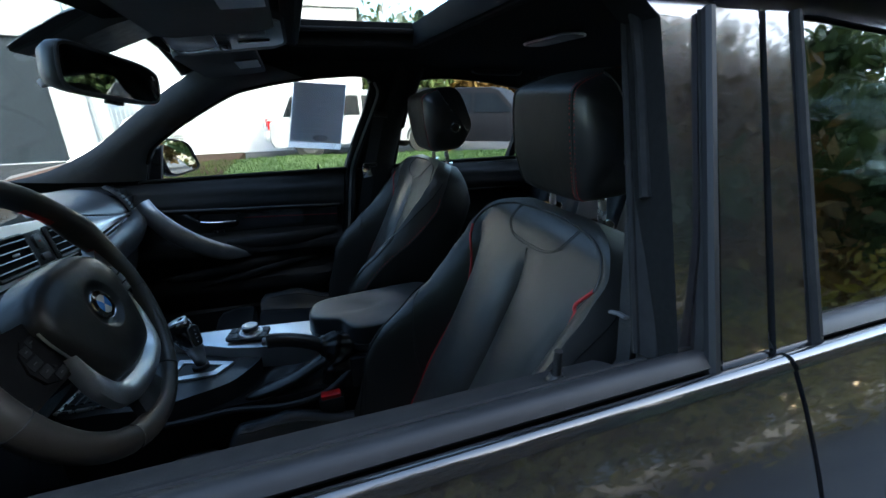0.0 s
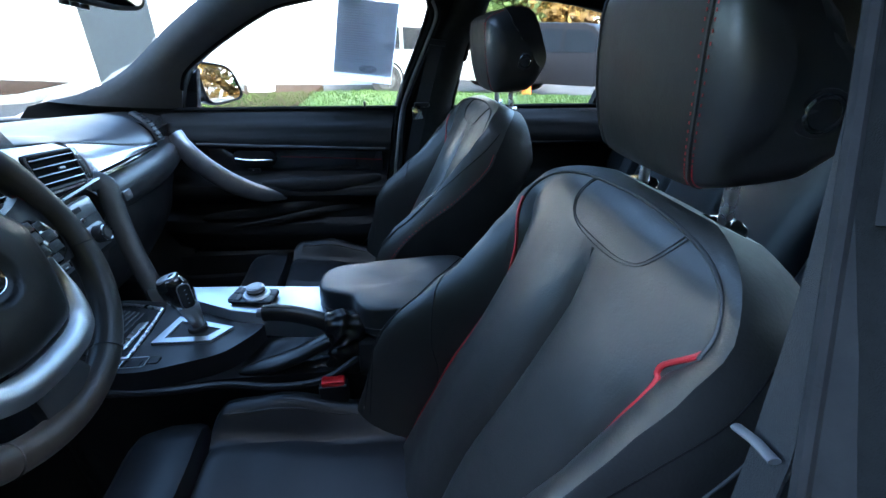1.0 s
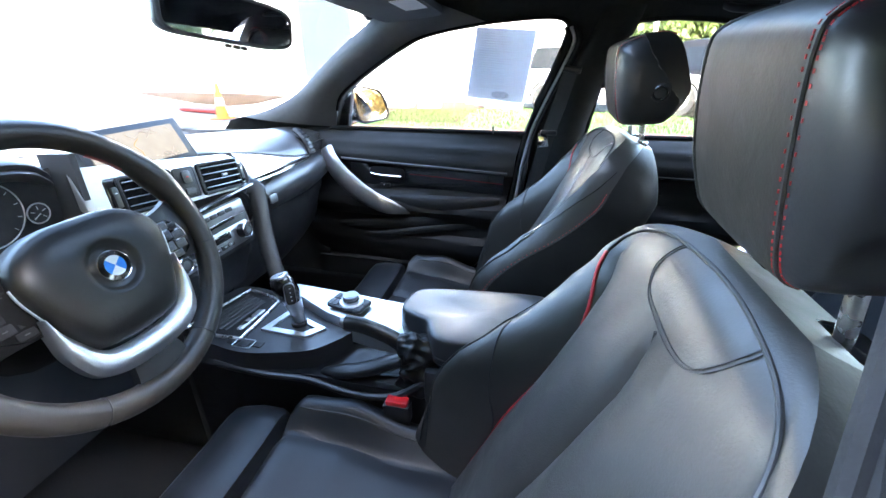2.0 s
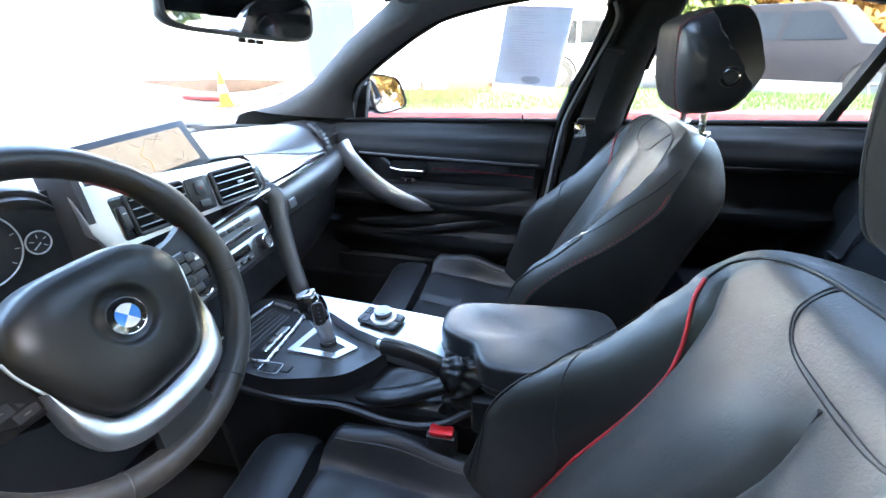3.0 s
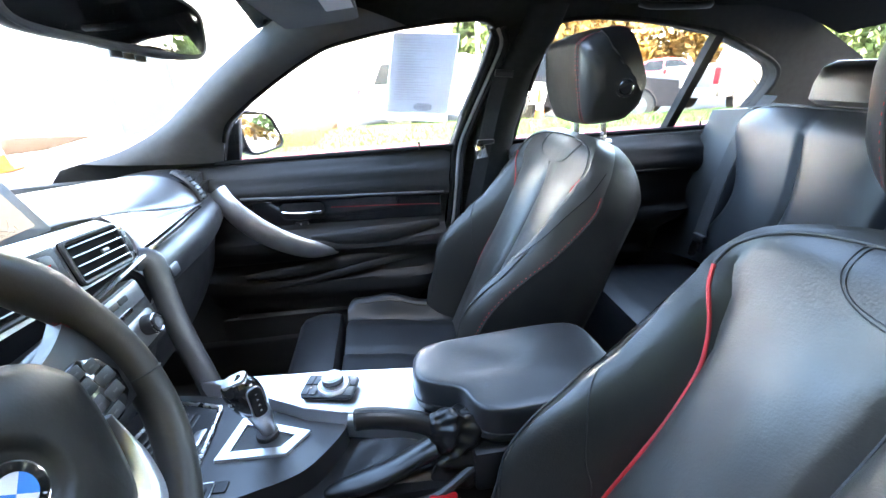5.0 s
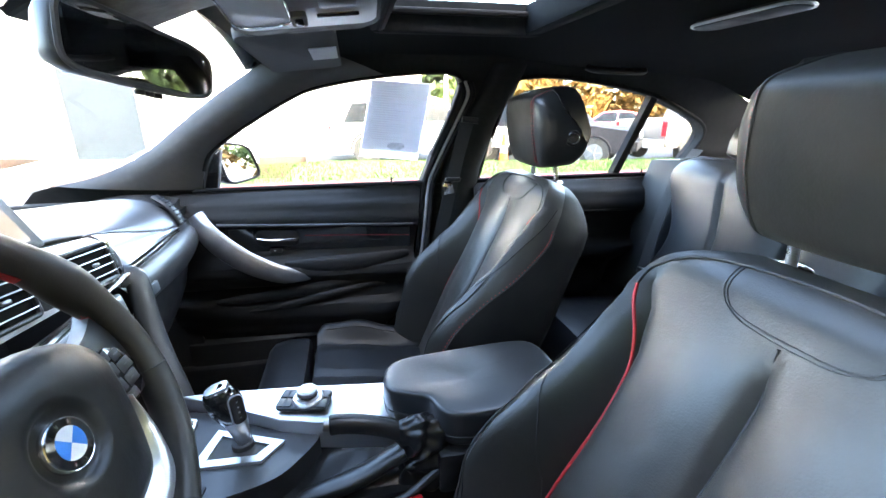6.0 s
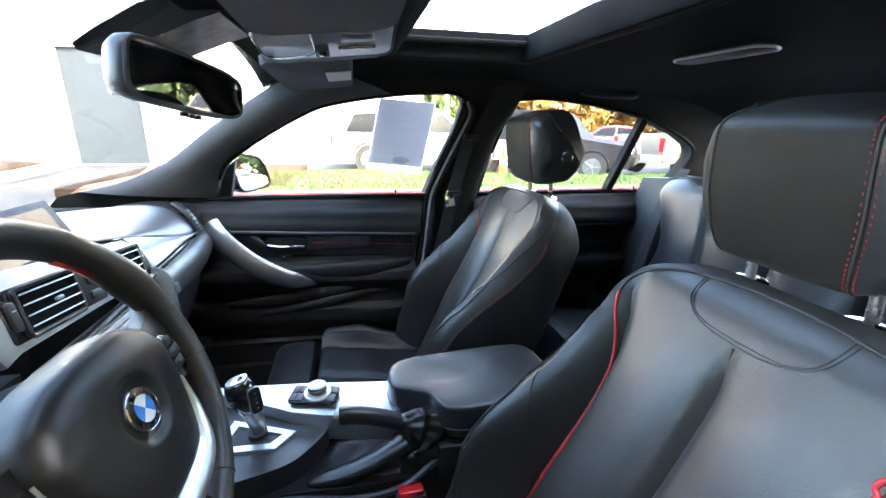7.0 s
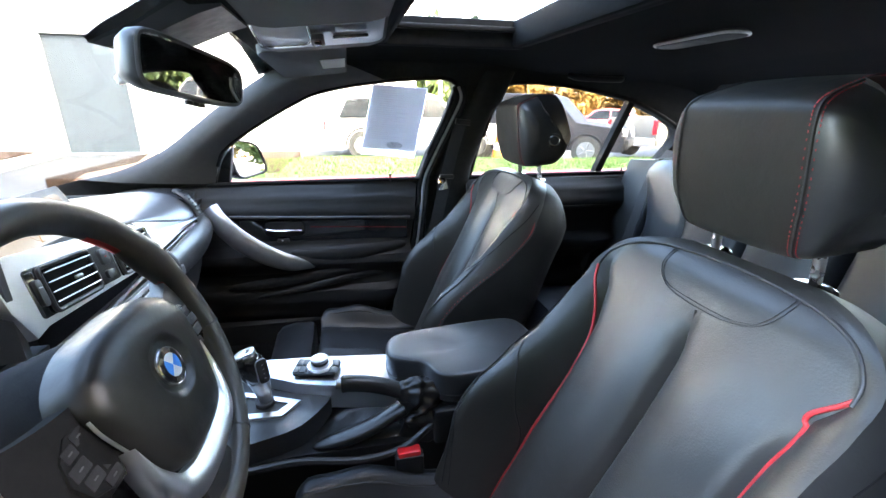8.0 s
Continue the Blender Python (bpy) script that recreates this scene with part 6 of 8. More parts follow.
# instrument cluster behind the wheel
part("cluster_panel", sheet([[V(-0.262 + 0.01 * w, -0.52 + 0.30 * u, 0.90 + 0.135 * w) for u in [i / 4 for i in range(5)]] for w in (0, .5, 1)], 0.02, axis=(-1, 0, 0)), BLACK_THREAD, dash)
for y, z, r in ((-0.325, 0.992, 0.046), (-0.263, 0.976, 0.0150), (-0.43, 0.992, 0.046), (-0.486, 0.976, 0.0150)):
    g = part("gauge_ring", tube([V(-0.2485, y + r * math.cos(a), z + r * math.sin(a)) for a in [2 * math.pi * k / 48 for k in range(48)]], 0.0011, 6, closed=True), SATIN_ALU, dash, "thin silver gauge ring")
    part("gauge_face", disc(r - 0.002, 0.003, axes((-0.2515, y, z), (0, 1, 0), (0, 0, 1)), 36), BLACK_THREAD, g)
    part("needle", tube([V(-0.2470, y + 0.1 * r, z - 0.05 * r), V(-0.2470, y - 0.6 * r, z - 0.45 * r)], 0.0008, 5), WHITE_PLASTIC, g)
    for k in range(11 if r > 0.03 else 5):
        a = radians(225 - 270 * k / (10 if r > 0.03 else 4))
        part("scale_mark", tube([V(-0.2478, y + (r - 0.004) * math.cos(a), z + (r - 0.004) * math.sin(a)), V(-0.2478, y + (r - 0.009) * math.cos(a), z + (r - 0.009) * math.sin(a))], 0.0006, 4), WHITE_PLASTIC, g)
part("cluster_cheek", sheet([[V(-0.262 + 0.044 * w, -0.216 - 0.012 * (1 - w), 0.905 + 0.150 * u) for w in (0, .5, 1)] for u in [i / 6 for i in range(7)]], 0.010, axis=(0, 1, 0)), DASH_PLASTIC, dash)
part("driver_lower_panel", sheet([[V(-0.215 - 0.04 * w, -0.68 + 0.50 * u, 0.905 - 0.33 * w) for u in (0, .25, .5, .75, 1)] for w in (0, .25, .5, .75, 1)], 0.02, axis=(-1, 0, 0)), SOFT_PLASTIC, dash)

# ---- navigation display ----
screen = thing("navigation_display", "wide dashboard display showing a pale map", "display screen", at=(-0.30, -0.025, 0.99))
SM = axes((-0.2935, -0.025, 1.026), (0, 1, 0.0), (-0.46, 0, 0.89))
part("housing", prism(rounded(0.236, 0.092, 0.006, 4), SM @ Matrix.Translation((0, 0, -0.014)), 0.015, 0.003), HARD_PLASTIC, screen, "black display frame")
part("panel", prism(rounded(0.202, 0.066, 0.002, 3), SM @ Matrix.Translation((-0.002, 0.001, 0.001)), 0.0012), SCREEN, screen, "lit map panel")
rnd = random.Random(5)
for k in range(9):
    x0, y0 = rnd.uniform(-0.09, 0.09), rnd.uniform(-0.028, 0.028)
    pts = [V(x0, y0, 0.0026)]
    for _ in range(4):
        q = pts[-1] + V(rnd.uniform(-0.022, 0.022), rnd.uniform(-0.012, 0.012), 0)
        pts.append(V(max(-0.096, min(0.094, q.x)), max(-0.030, min(0.031, q.y)), 0.0026))
    part("map_road", tube([SM @ p for p in smooth_path(pts, 3)], 0.00035, 5), SCREEN_LINE, screen)
part("map_route", tube([SM @ p for p in smooth_path([V(-0.01, -0.028, 0.0027), V(-0.004, -0.010, 0.0027), V(-0.012, 0.004, 0.0027), V(0.004, 0.016, 0.0027)], 4)], 0.0008, 5), SCREEN_ORANGE, screen, "orange route line")
part("stand", box(-0.33, -0.29, -0.06, 0.01, 0.955, 1.0, 0.006), HARD_PLASTIC, screen)

# ---- centre console ----
console = thing("centre_console", "black centre console with satin aluminium strip and storage tray", "centre console", at=(0.1, -0.03, 0.27))
body_out = [(-0.245, 0.095), (-0.15, 0.098), (0.0, 0.092), (0.23, 0.060), (0.55, 0.060), (0.56, -0.12), (0.33, -0.128), (0.20, -0.133), (0.08, -0.128), (0.0, -0.132), (-0.06, -0.142), (-0.10, -0.140), (-0.245, -0.120)]
body_out = [(p.x, p.y) for p in smooth_path([V(a, b, 0) for a, b in body_out], 3, closed=True)]
part("body", prism(body_out, Matrix.Translation((0, 0, 0.27)), 0.345, 0.012, 3), HARD_PLASTIC, console)
top_out = [(-0.240, 0.085), (-0.12, 0.080), (-0.02, 0.030), (0.05, -0.006), (0.108, -0.022), (0.112, -0.040), (0.085, -0.080), (0.055, -0.108), (0.0, -0.126), (-0.07, -0.140), (-0.15, -0.128), (-0.240, -0.100)]
top_out = [(p.x, p.y) for p in smooth_path([V(a, b, 0) for a, b in top_out], 4, closed=True)]
part("gear_panel", prism(top_out, Matrix.Translation((0, 0, 0.605)), 0.052, 0.006, 3), SOFT_PLASTIC, console, "black gear selector panel")
strip = [(-0.150, 0.096), (-0.08, 0.094), (0.06, 0.080), (0.240, 0.060), (0.240, -0.060), (0.195, -0.048), (0.112, -0.028), (0.05, -0.008), (-0.007, 0.025), (-0.095, 0.074)]
part("aluminium_strip", prism(strip, Matrix.Translation((0, 0, 0.630)), 0.052, 0.004, 3), SATIN_ALU, console, "satin aluminium trim strip")
tray = [(p.x, p.y) for p in smooth_path([V(-0.222, -0.104, 0), V(-0.230, -0.085, 0), V(-0.202, 0.058, 0), V(-0.186, 0.072, 0), V(-0.112, 0.050, 0), V(-0.100, 0.034, 0), V(-0.096, -0.090, 0), V(-0.108, -0.106, 0)], 4, closed=True)]
part("storage_tray", prism(tray, Matrix.Translation((0, 0, 0.650)), 0.010, 0.003), GLOSS_BLACK, console, "black storage tray with roller cover")
part("tray_rim", tube([V(x, y, 0.661) for x, y in tray], 0.0036, 8, closed=True), POST_STEEL, console, "bright tray edge")
part("tray_floor", prism([(x * 0.93 - 0.011, y * 0.93 - 0.002) for x, y in tray], Matrix.Translation((0, 0, 0.6605)), 0.0012), HARD_PLASTIC, console)
for k in range(6):
    x = -0.212 + 0.0135 * k
    part("roller_slat", tube([V(x, -0.090, 0.6635), V(x + 0.028 - 0.003 * k, 0.050 - 0.004 * k, 0.6635)], 0.0042, 8, flat=0.5), SOFT_PLASTIC, console)
part("tray_plate", prism([(-0.122, -0.082), (-0.108, -0.086), (-0.104, -0.004), (-0.120, -0.008)], Matrix.Translation((0, 0, 0.6625)), 0.005, 0.002), POST_STEEL, console, "bright metal plate")
gate_o = [(-0.074, -0.068), (-0.054, 0.012), (0.060, -0.036), (0.030, -0.074)]
gate_i = [(-0.055, -0.056), (-0.044, -0.004), (0.038, -0.040), (0.020, -0.060)]
part("gate_frame", holed(gate_o, [gate_i], lambda a, b: V(a, b, 0.6625), lambda a, b: V(a, b, 0.655)), SATIN_ALU, console, "satin silver selector surround", smooth=False)
part("gate_boot", prism(gate_i, Matrix.Translation((0, 0, 0.650)), 0.009), BLACK_THREAD, console)
for dx, dy in ((-0.108, -0.112), (-0.080, -0.117), (-0.052, -0.112)):
    part("mode_key", prism(rounded(0.022, 0.018, 0.003, 3), Matrix.Translation((dx, dy, 0.656)) @ Matrix.Rotation(radians(-4), 4, "Z"), 0.0035, 0.001), HARD_PLASTIC, console)
part("key_frame", tube([V(-0.080 + a, -0.1165 + b, 0.660) for a, b in rounded(0.040, 0.026, 0.004, 3)], 0.0008, 5, closed=True), SATIN_ALU, console)
# rotary control
part("control_base", prism(rounded(0.090, 0.054, 0.010, 4), Matrix.Translation((0.089, 0.024, 0.6880)) @ Matrix.Rotation(radians(-12), 4, "Z"), 0.006, 0.002), HARD_PLASTIC, console)
for dx, dy, kw, kh in ((-0.037, 0.0125, 0.012, 0.022), (-0.024, 0.0125, 0.012, 0.022), (-0.037, -0.0125, 0.012, 0.022), (-0.024, -0.0125, 0.012, 0.022), (0.035, 0.0125, 0.015, 0.022), (0.035, -0.0125, 0.015, 0.022)):
    part("control_key", prism(rounded(kw, kh, 0.002, 3), Matrix.Translation((0.089, 0.024, 0.6925)) @ Matrix.Rotation(radians(-13), 4, "Z") @ Matrix.Translation((dx, dy, 0)), 0.0035, 0.001), SOFT_PLASTIC, console)
knob = part("rotary_knob", merged(disc(0.0215, 0.008, Matrix.Translation((0.095, 0.023, 0.6920)), 36, 0.002), disc(0.0172, 0.022, Matrix.Translation((0.095, 0.023, 0.6920)), 36, 0.003)), DARK_CHROME, console, "silver rotary controller knob")
part("knob_collar", loft([[V(0.095 + r * math.cos(a), 0.023 + r * math.sin(a), z) for a in [2 * math.pi * k / 40 for k in range(40)]] for r, z in ((0.0265, 0.6920), (0.0265, 0.6965), (0.0245, 0.6990), (0.018, 0.6995))]), SATIN_ALU, knob, "bright collar")
part("knob_top", disc(0.0135, 0.0012, Matrix.Translation((0.095, 0.023, 0.7138)), 32), DARK_CHROME, knob, "darker knob top")
part("knob_band", loft([[V(0.095 + r * math.cos(a), 0.023 + r * math.sin(a), z) for a in [2 * math.pi * k / 36 for k in range(36)]] for r, z in ((0.0172, 0.7020), (0.0178, 0.7030), (0.0178, 0.7060), (0.0172, 0.7070))]), GLOSS_BLACK, knob, "black band")
# edge moulding of the console on the driver's side
part("side_moulding", tube(smooth_path([V(-0.15, -0.134, 0.612), V(-0.03, -0.140, 0.610), V(0.06, -0.132, 0.606), V(0.16, -0.140, 0.596), V(0.24, -0.138, 0.604), V(0.30, -0.128, 0.640), V(0.34, -0.128, 0.668)], 5), 0.007, 8), SOFT_PLASTIC, console)
part("side_step", box(0.30, 0.42, -0.140, -0.11, 0.60, 0.675, 0.008), HARD_PLASTIC, console)

# gear selector
gear = thing("gear_selector", "black and chrome electronic gear selector in its gate", "gear selector", at=(-0.012, -0.035, 0.655))
part("boot_ball", disc(0.017, 0.012, Matrix.Translation((-0.006, -0.030, 0.656)), 24, 0.004), BLACK_THREAD, gear)
part("shaft", tube(smooth_path([V(-0.004, -0.029, 0.660), V(-0.006, -0.031, 0.690), V(-0.011, -0.036, 0.728)], 4), [0.0100, 0.0105, 0.0115, 0.013, 0.0145, 0.016, 0.0175, 0.0185, 0.019], 20), DARK_CHROME, gear, "satin dark metal neck")
rings = []
for t, a, b in ((0, 0.0175, 0.0165), (0.12, 0.0215, 0.0200), (0.40, 0.0258, 0.0232), (0.70, 0.0255, 0.0225), (0.88, 0.0215, 0.0190), (0.97, 0.015, 0.013), (1.0, 0.009, 0.008)):
    c = V(-0.010, -0.036, 0.718).lerp(V(-0.024, -0.046, 0.784), t)
    rings.append([c + V(a * math.cos(q), b * math.sin(q), 0.004 * math.cos(q)) for q in [2 * math.pi * k / 32 for k in range(32)]])
part("grip", loft(rings), GLOSS_BLACK, gear, "gloss black grip")
part("top_cap", prism(rounded(0.034, 0.027, 0.009, 5), axes((-0.0225, -0.0455, 0.7785), (1, 0.1, 0.30), (0, 1, 0)), 0.006, 0.0025), SATIN_ALU, gear, "satin silver top button")
face = axes((0.0045, -0.0600, 0.752), (0.75, 0.66, 0), (-0.18, 0.10, 1))
part("display_frame", prism(rounded(0.022, 0.046, 0.008, 5), face, 0.003, 0.001), DARK_CHROME, gear, "slim silver display frame")
plate = part("display", prism(rounded(0.0195, 0.0435, 0.007, 5), face @ Matrix.Translation((0, 0, 0.0022)), 0.0016), GLOSS_BLACK, gear, "black shift display")
for k in range(4):
    part("shift_mark", prism(rounded(0.0028, 0.0016, 0.0004, 2), face @ Matrix.Translation((0.001, 0.012 - 0.0085 * k, 0.0037)), 0.0003), SEAL_GREY, plate)

# parking brake
brake = thing("parking_brake", "black leather hand brake lever with gathered gaiter", "hand brake", at=(0.2, -0.085, 0.6))
lever = smooth_path([V(0.140, -0.100, 0.731), V(0.158, -0.099, 0.730), V(0.190, -0.098, 0.723), V(0.228, -0.097, 0.708), V(0.256, -0.099, 0.692)], 5)
part("grip", tube(lever, [0.0125] + [0.0150] * (len(lever) - 2) + [0.0165], 18), LEATHER_GLOSS, brake, "leather-wrapped grip")
part("grip_seam", tube([p + V(0, -0.0045, 0.0146) for p in lever[1:-2]], 0.0008, 6), BLACK_THREAD, brake)
part("release_button", disc(0.0085, 0.010, axes(lever[0] + V(0.001, 0, 0), (0, 1, 0), (0.18, 0, 1)) @ Matrix.Rotation(math.pi, 4, "X"), 20, 0.003), DARK_CHROME, brake, "satin push button")
spine = smooth_path([V(0.240, -0.098, 0.699), V(0.262, -0.101, 0.694), V(0.282, -0.101, 0.678), V(0.288, -0.100, 0.650), V(0.284, -0.100, 0.606)], 14)
rows = []
for k, c in enumerate(spine):
    t = k / (len(spine) - 1)
    ahead = (spine[min(k + 1, len(spine) - 1)] - spine[max(k - 1, 0)]).normalized()
    across = ahead.cross(V(0, 1, 0)).normalized()
    r = lerp_table([(0.0, 0.0170), (0.12, 0.023), (0.32, 0.038), (0.6, 0.042), (1.0, 0.044)], t)
    ring = []
    for i in range(56):
        a = 2 * math.pi * i / 56
        wave = min(1, t * 3.0)
        fold = wave * (0.0044 * math.sin(30 * t + 2.4 * math.sin(a + 0.6)) + 0.0030 * math.sin(5 * a + 9 * t) + 0.0020 * math.sin(11 * a - 21 * t))
        ring.append(c + across * ((r + fold) * math.cos(a)) + V(0, 1, 0) * ((r + fold) * 0.72 * math.sin(a)))
    rows.append(ring)
part("gaiter", loft(rows), LEATHER_GLOSS, brake, "gathered leather gaiter")
rows = []
for k in range(25):
    t = k / 24
    row = []
    for i in range(19):
        u = i / 18
        hump = 0.020 * math.exp(-((u - 0.15) / 0.25) ** 2) * t
        crease = 0.0022 * math.sin(16 * t + 7 * u) * math.sin(math.pi * t) * math.exp(-((u - 0.55) / 0.35) ** 2)
        row.append(V(0.048 + 0.215 * t, -0.028 - 0.104 * u + 0.012 * t, 0.612 + 0.014 * t + hump + crease - 0.012 * max(0, u - 0.85) / 0.15))
    rows.append(row)
part("gaiter_apron", sheet(rows, 0.012, axis=(0, 0, -1)), LEATHER_GLOSS, brake, "soft leather apron with folds")
fold_line = smooth_path([V(0.082, -0.112, 0.615), V(0.110, -0.112, 0.619), V(0.150, -0.112, 0.627), V(0.190, -0.110, 0.640), V(0.225, -0.106, 0.656), V(0.252, -0.104, 0.668)], 5)
part("apron_fold", tube(fold_line, [0.004 + 0.016 * min(1, k / 9) ** 0.6 for k in range(len(fold_line))], 16, flat=0.62), LEATHER_GLOSS, brake, "leather fold running into the gaiter")

# armrest
arm = thing("armrest", "black leather centre armrest lid on the console", "armrest", at=(0.38, -0.04, 0.6))
arm_out = smooth_path([V(0.238, 0.028, 0), V(0.228, 0.0, 0), V(0.232, -0.040, 0), V(0.262, -0.062, 0), V(0.292, -0.078, 0), V(0.305, -0.108, 0), V(0.325, -0.130, 0), V(0.37, -0.138, 0), V(0.48, -0.132, 0), V(0.525, -0.110, 0), V(0.532, -0.04, 0), V(0.520, 0.030, 0), V(0.47, 0.048, 0), V(0.34, 0.048, 0), V(0.265, 0.044, 0)], 4, closed=True)
c = V(0.385, -0.045, 0)
rings = []
for z, k in ((0.679, 0.95), (0.683, 0.99), (0.688, 1.0), (0.712, 1.003), (0.726, 1.001), (0.733, 0.994), (0.7375, 0.980), (0.7397, 0.955), (0.7405, 0.92), (0.7412, 0.84), (0.7418, 0.70), (0.742, 0.5), (0.742, 0.2)):
    rings.append([V(c.x + (p.x - c.x) * k, c.y + (p.y - c.y) * k, z + 0.012 * (p.x - 0.23) / 0.3) for p in arm_out])
lid = part("lid", loft(rings), LEATHER, arm, "padded black leather lid")
part("lid_seam", tube([V(c.x + (p.x - c.x) * 1.001, c.y + (p.y - c.y) * 1.001, 0.697 + 0.012 * (p.x - 0.23) / 0.3) for p in arm_out], 0.0014, 6, closed=True), BLACK_THREAD, lid)
part("bin", loft([[V(c.x + (p.x - c.x) * k, c.y + (p.y - c.y) * k, z) for p in arm_out] for z, k in ((0.60, 0.90), (0.65, 0.93), (0.674, 0.935), (0.682, 0.91))]), HARD_PLASTIC, arm, "black armrest bin")

# ---- roof fittings ----
rv = thing("rear_view_mirror", "black rear-view mirror on a stalk at the windscreen", "rear-view mirror", at=(-0.03, -0.02, 1.25))
RM = axes((-0.036, -0.037, 1.241), (0.215, 0.969, -0.118), (0.075, 0.07, 1))    # across, up, back towards the cabin
def mring(w, h, c):
    return [RM @ V(w * math.copysign(abs(math.cos(a)) ** 0.34, math.cos(a)) , h * math.copysign(abs(math.sin(a)) ** 0.42, math.sin(a)) * (1 - 0.10 * math.cos(a)), c) for a in [2 * math.pi * k / 40 for k in range(40)]]


part("housing", loft([mring(0.076, 0.018, -0.040), mring(0.104, 0.029, -0.030), mring(0.120, 0.0350, -0.010), mring(0.122, 0.0362, 0.004), mring(0.120, 0.0345, 0.008), mring(0.1175, 0.0328, 0.007)]), SOFT_PLASTIC, rv, "soft black mirror shell")
bm = bmesh.new()
TILT = RM @ Matrix.Rotation(radians(-3), 4, "Y") @ Matrix.Rotation(radians(-1), 4, "X") @ RM.inverted()      # the dipped glass inside its shell
bm.faces.new([bm.verts.new(TILT @ p) for p in mring(0.1165, 0.0320, 0.0150)])
bmesh.ops.solidify(bm, geom=bm.faces[:], thickness=0.002)
part("mirror_glass", bm, MIRROR, rv, "silvered mirror glass", smooth=False)
part("mirror_rim", tube([TILT @ p for p in mring(0.1172, 0.0326, 0.0125)], 0.0036, 8, closed=True), GREY_TRIM, rv, "slim grey rim")
for k in range(3):
    part("key", disc(0.006, 0.006, axes(RM @ V(0.0 + 0.016 * k, -0.036, -0.004), RM.to_3x3() @ V(1, 0, 0), RM.to_3x3() @ V(0, 0, 1)), 12, 0.001), HARD_PLASTIC, rv)
part("stalk", tube(smooth_path([V(-0.045, -0.005, 1.250), V(-0.075, 0.0, 1.275), V(-0.090, 0.0, 1.292)], 4), 0.012, 12), HARD_PLASTIC, rv)
# sensor cover between mirror and roof edge, along the glass
def sensor_section(x, y0, y1, zt, zb):
    return [V(x, y0 + 0.012, zt), V(x, y1 - 0.012, zt), V(x, y1, zt - 0.006), V(x, y1 - 0.008, zb), V(x, y0 + 0.008, zb), V(x, y0, zt - 0.006)]


part("sensor_cover", loft([sensor_section(-0.142, -0.074, 0.052, 1.288, 1.276), sensor_section(-0.118, -0.080, 0.060, 1.302, 1.270), sensor_section(-0.060, -0.088, 0.072, 1.332, 1.286), sensor_section(0.000, -0.094, 0.080, 1.352, 1.312), sensor_section(0.030, -0.096, 0.082, 1.360, 1.322)]), HARD_PLASTIC, rv, "black sensor cover behind the mirror")
part("rain_sensor", disc(0.014, 0.012, axes(V(-0.155, 0.055, 1.235), (0.9, 0, 0.45), (0, 1, 0)), 20, 0.002), WHITE_PLASTIC, rv, "clear round rain sensor")

oc = thing("overhead_console", "overhead console with white lamp lenses and switches", "overhead console", at=(0.15, 0, 1.30))
OM = axes((0.150, 0.030, 1.320), (1, 0, 0.10), (0, 1, -0.22))
part("body", prism(rounded(0.215, 0.190, 0.03, 5), OM @ Matrix.Translation((0, 0, -0.002)), 0.030, 0.006), HARD_PLASTIC, oc)
part("face_plate", prism(rounded(0.200, 0.120, 0.018, 5), OM @ Matrix.Translation((0.0, 0.0, -0.008)), 0.008, 0.002), SATIN_ALU, oc, "silver grey face plate")
part("lamp_lens", prism(rounded(0.076, 0.104, 0.020, 5), OM @ Matrix.Translation((-0.060, -0.018, -0.013)), 0.010, 0.003), WHITE_PLASTIC, oc, "white reading lamp lens")
part("lens_rim", tube([OM @ V(-0.060 + a, -0.018 + b, -0.0125) for a, b in rounded(0.080, 0.108, 0.022, 6)], 0.0022, 8, closed=True), CHROME, oc, "bright lens rim")
part("roof_switch", prism(rounded(0.022, 0.034, 0.005, 3), OM @ Matrix.Translation((-0.010, 0.022, -0.016)), 0.010, 0.002), GREY_TRIM, oc)
part("switch_slot", prism(rounded(0.012, 0.020, 0.003, 3), OM @ Matrix.Translation((-0.010, 0.022, -0.018)), 0.004, 0.001), GLOSS_BLACK, oc)
part("slot", prism(rounded(0.060, 0.010, 0.003, 3), OM @ Matrix.Translation((0.045, 0.022, -0.0105)), 0.004, 0.001), GLOSS_BLACK, oc)
part("sos_cover", prism(rounded(0.050, 0.026, 0.004, 3), OM @ Matrix.Translation((0.046, -0.014, -0.0105)), 0.003, 0.001), DARK_CHROME, oc)
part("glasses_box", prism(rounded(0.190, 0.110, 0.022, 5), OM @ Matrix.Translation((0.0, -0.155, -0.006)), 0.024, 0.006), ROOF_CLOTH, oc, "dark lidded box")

visor = thing("sun_visor", "charcoal passenger sun visor folded up with a paper label", "sun visor", at=(0.10, 0.33, 1.30))
part("blade", prism(rounded(0.165, 0.40, 0.024, 5), axes((0.108, 0.345, 1.288), (1, 0, 0.10), (0.02, 1, -0.05)), 0.018, 0.006), PILLAR_CLOTH, visor)
part("paper_label", prism(rounded(0.052, 0.120, 0.002, 2), axes((0.160, 0.318, 1.2915), (1, 0, 0.10), (0.0, 1, -0.05)) @ Matrix.Translation((0, 0, -0.003)), 0.002), PAPER, visor, "white warning label")
visor2 = copy_thing(visor, Matrix.Translation((0.148, -0.36, 1.318)))
visor2.name = "sun_visor"
tagged(visor2, "charcoal driver's sun visor folded against the roof")

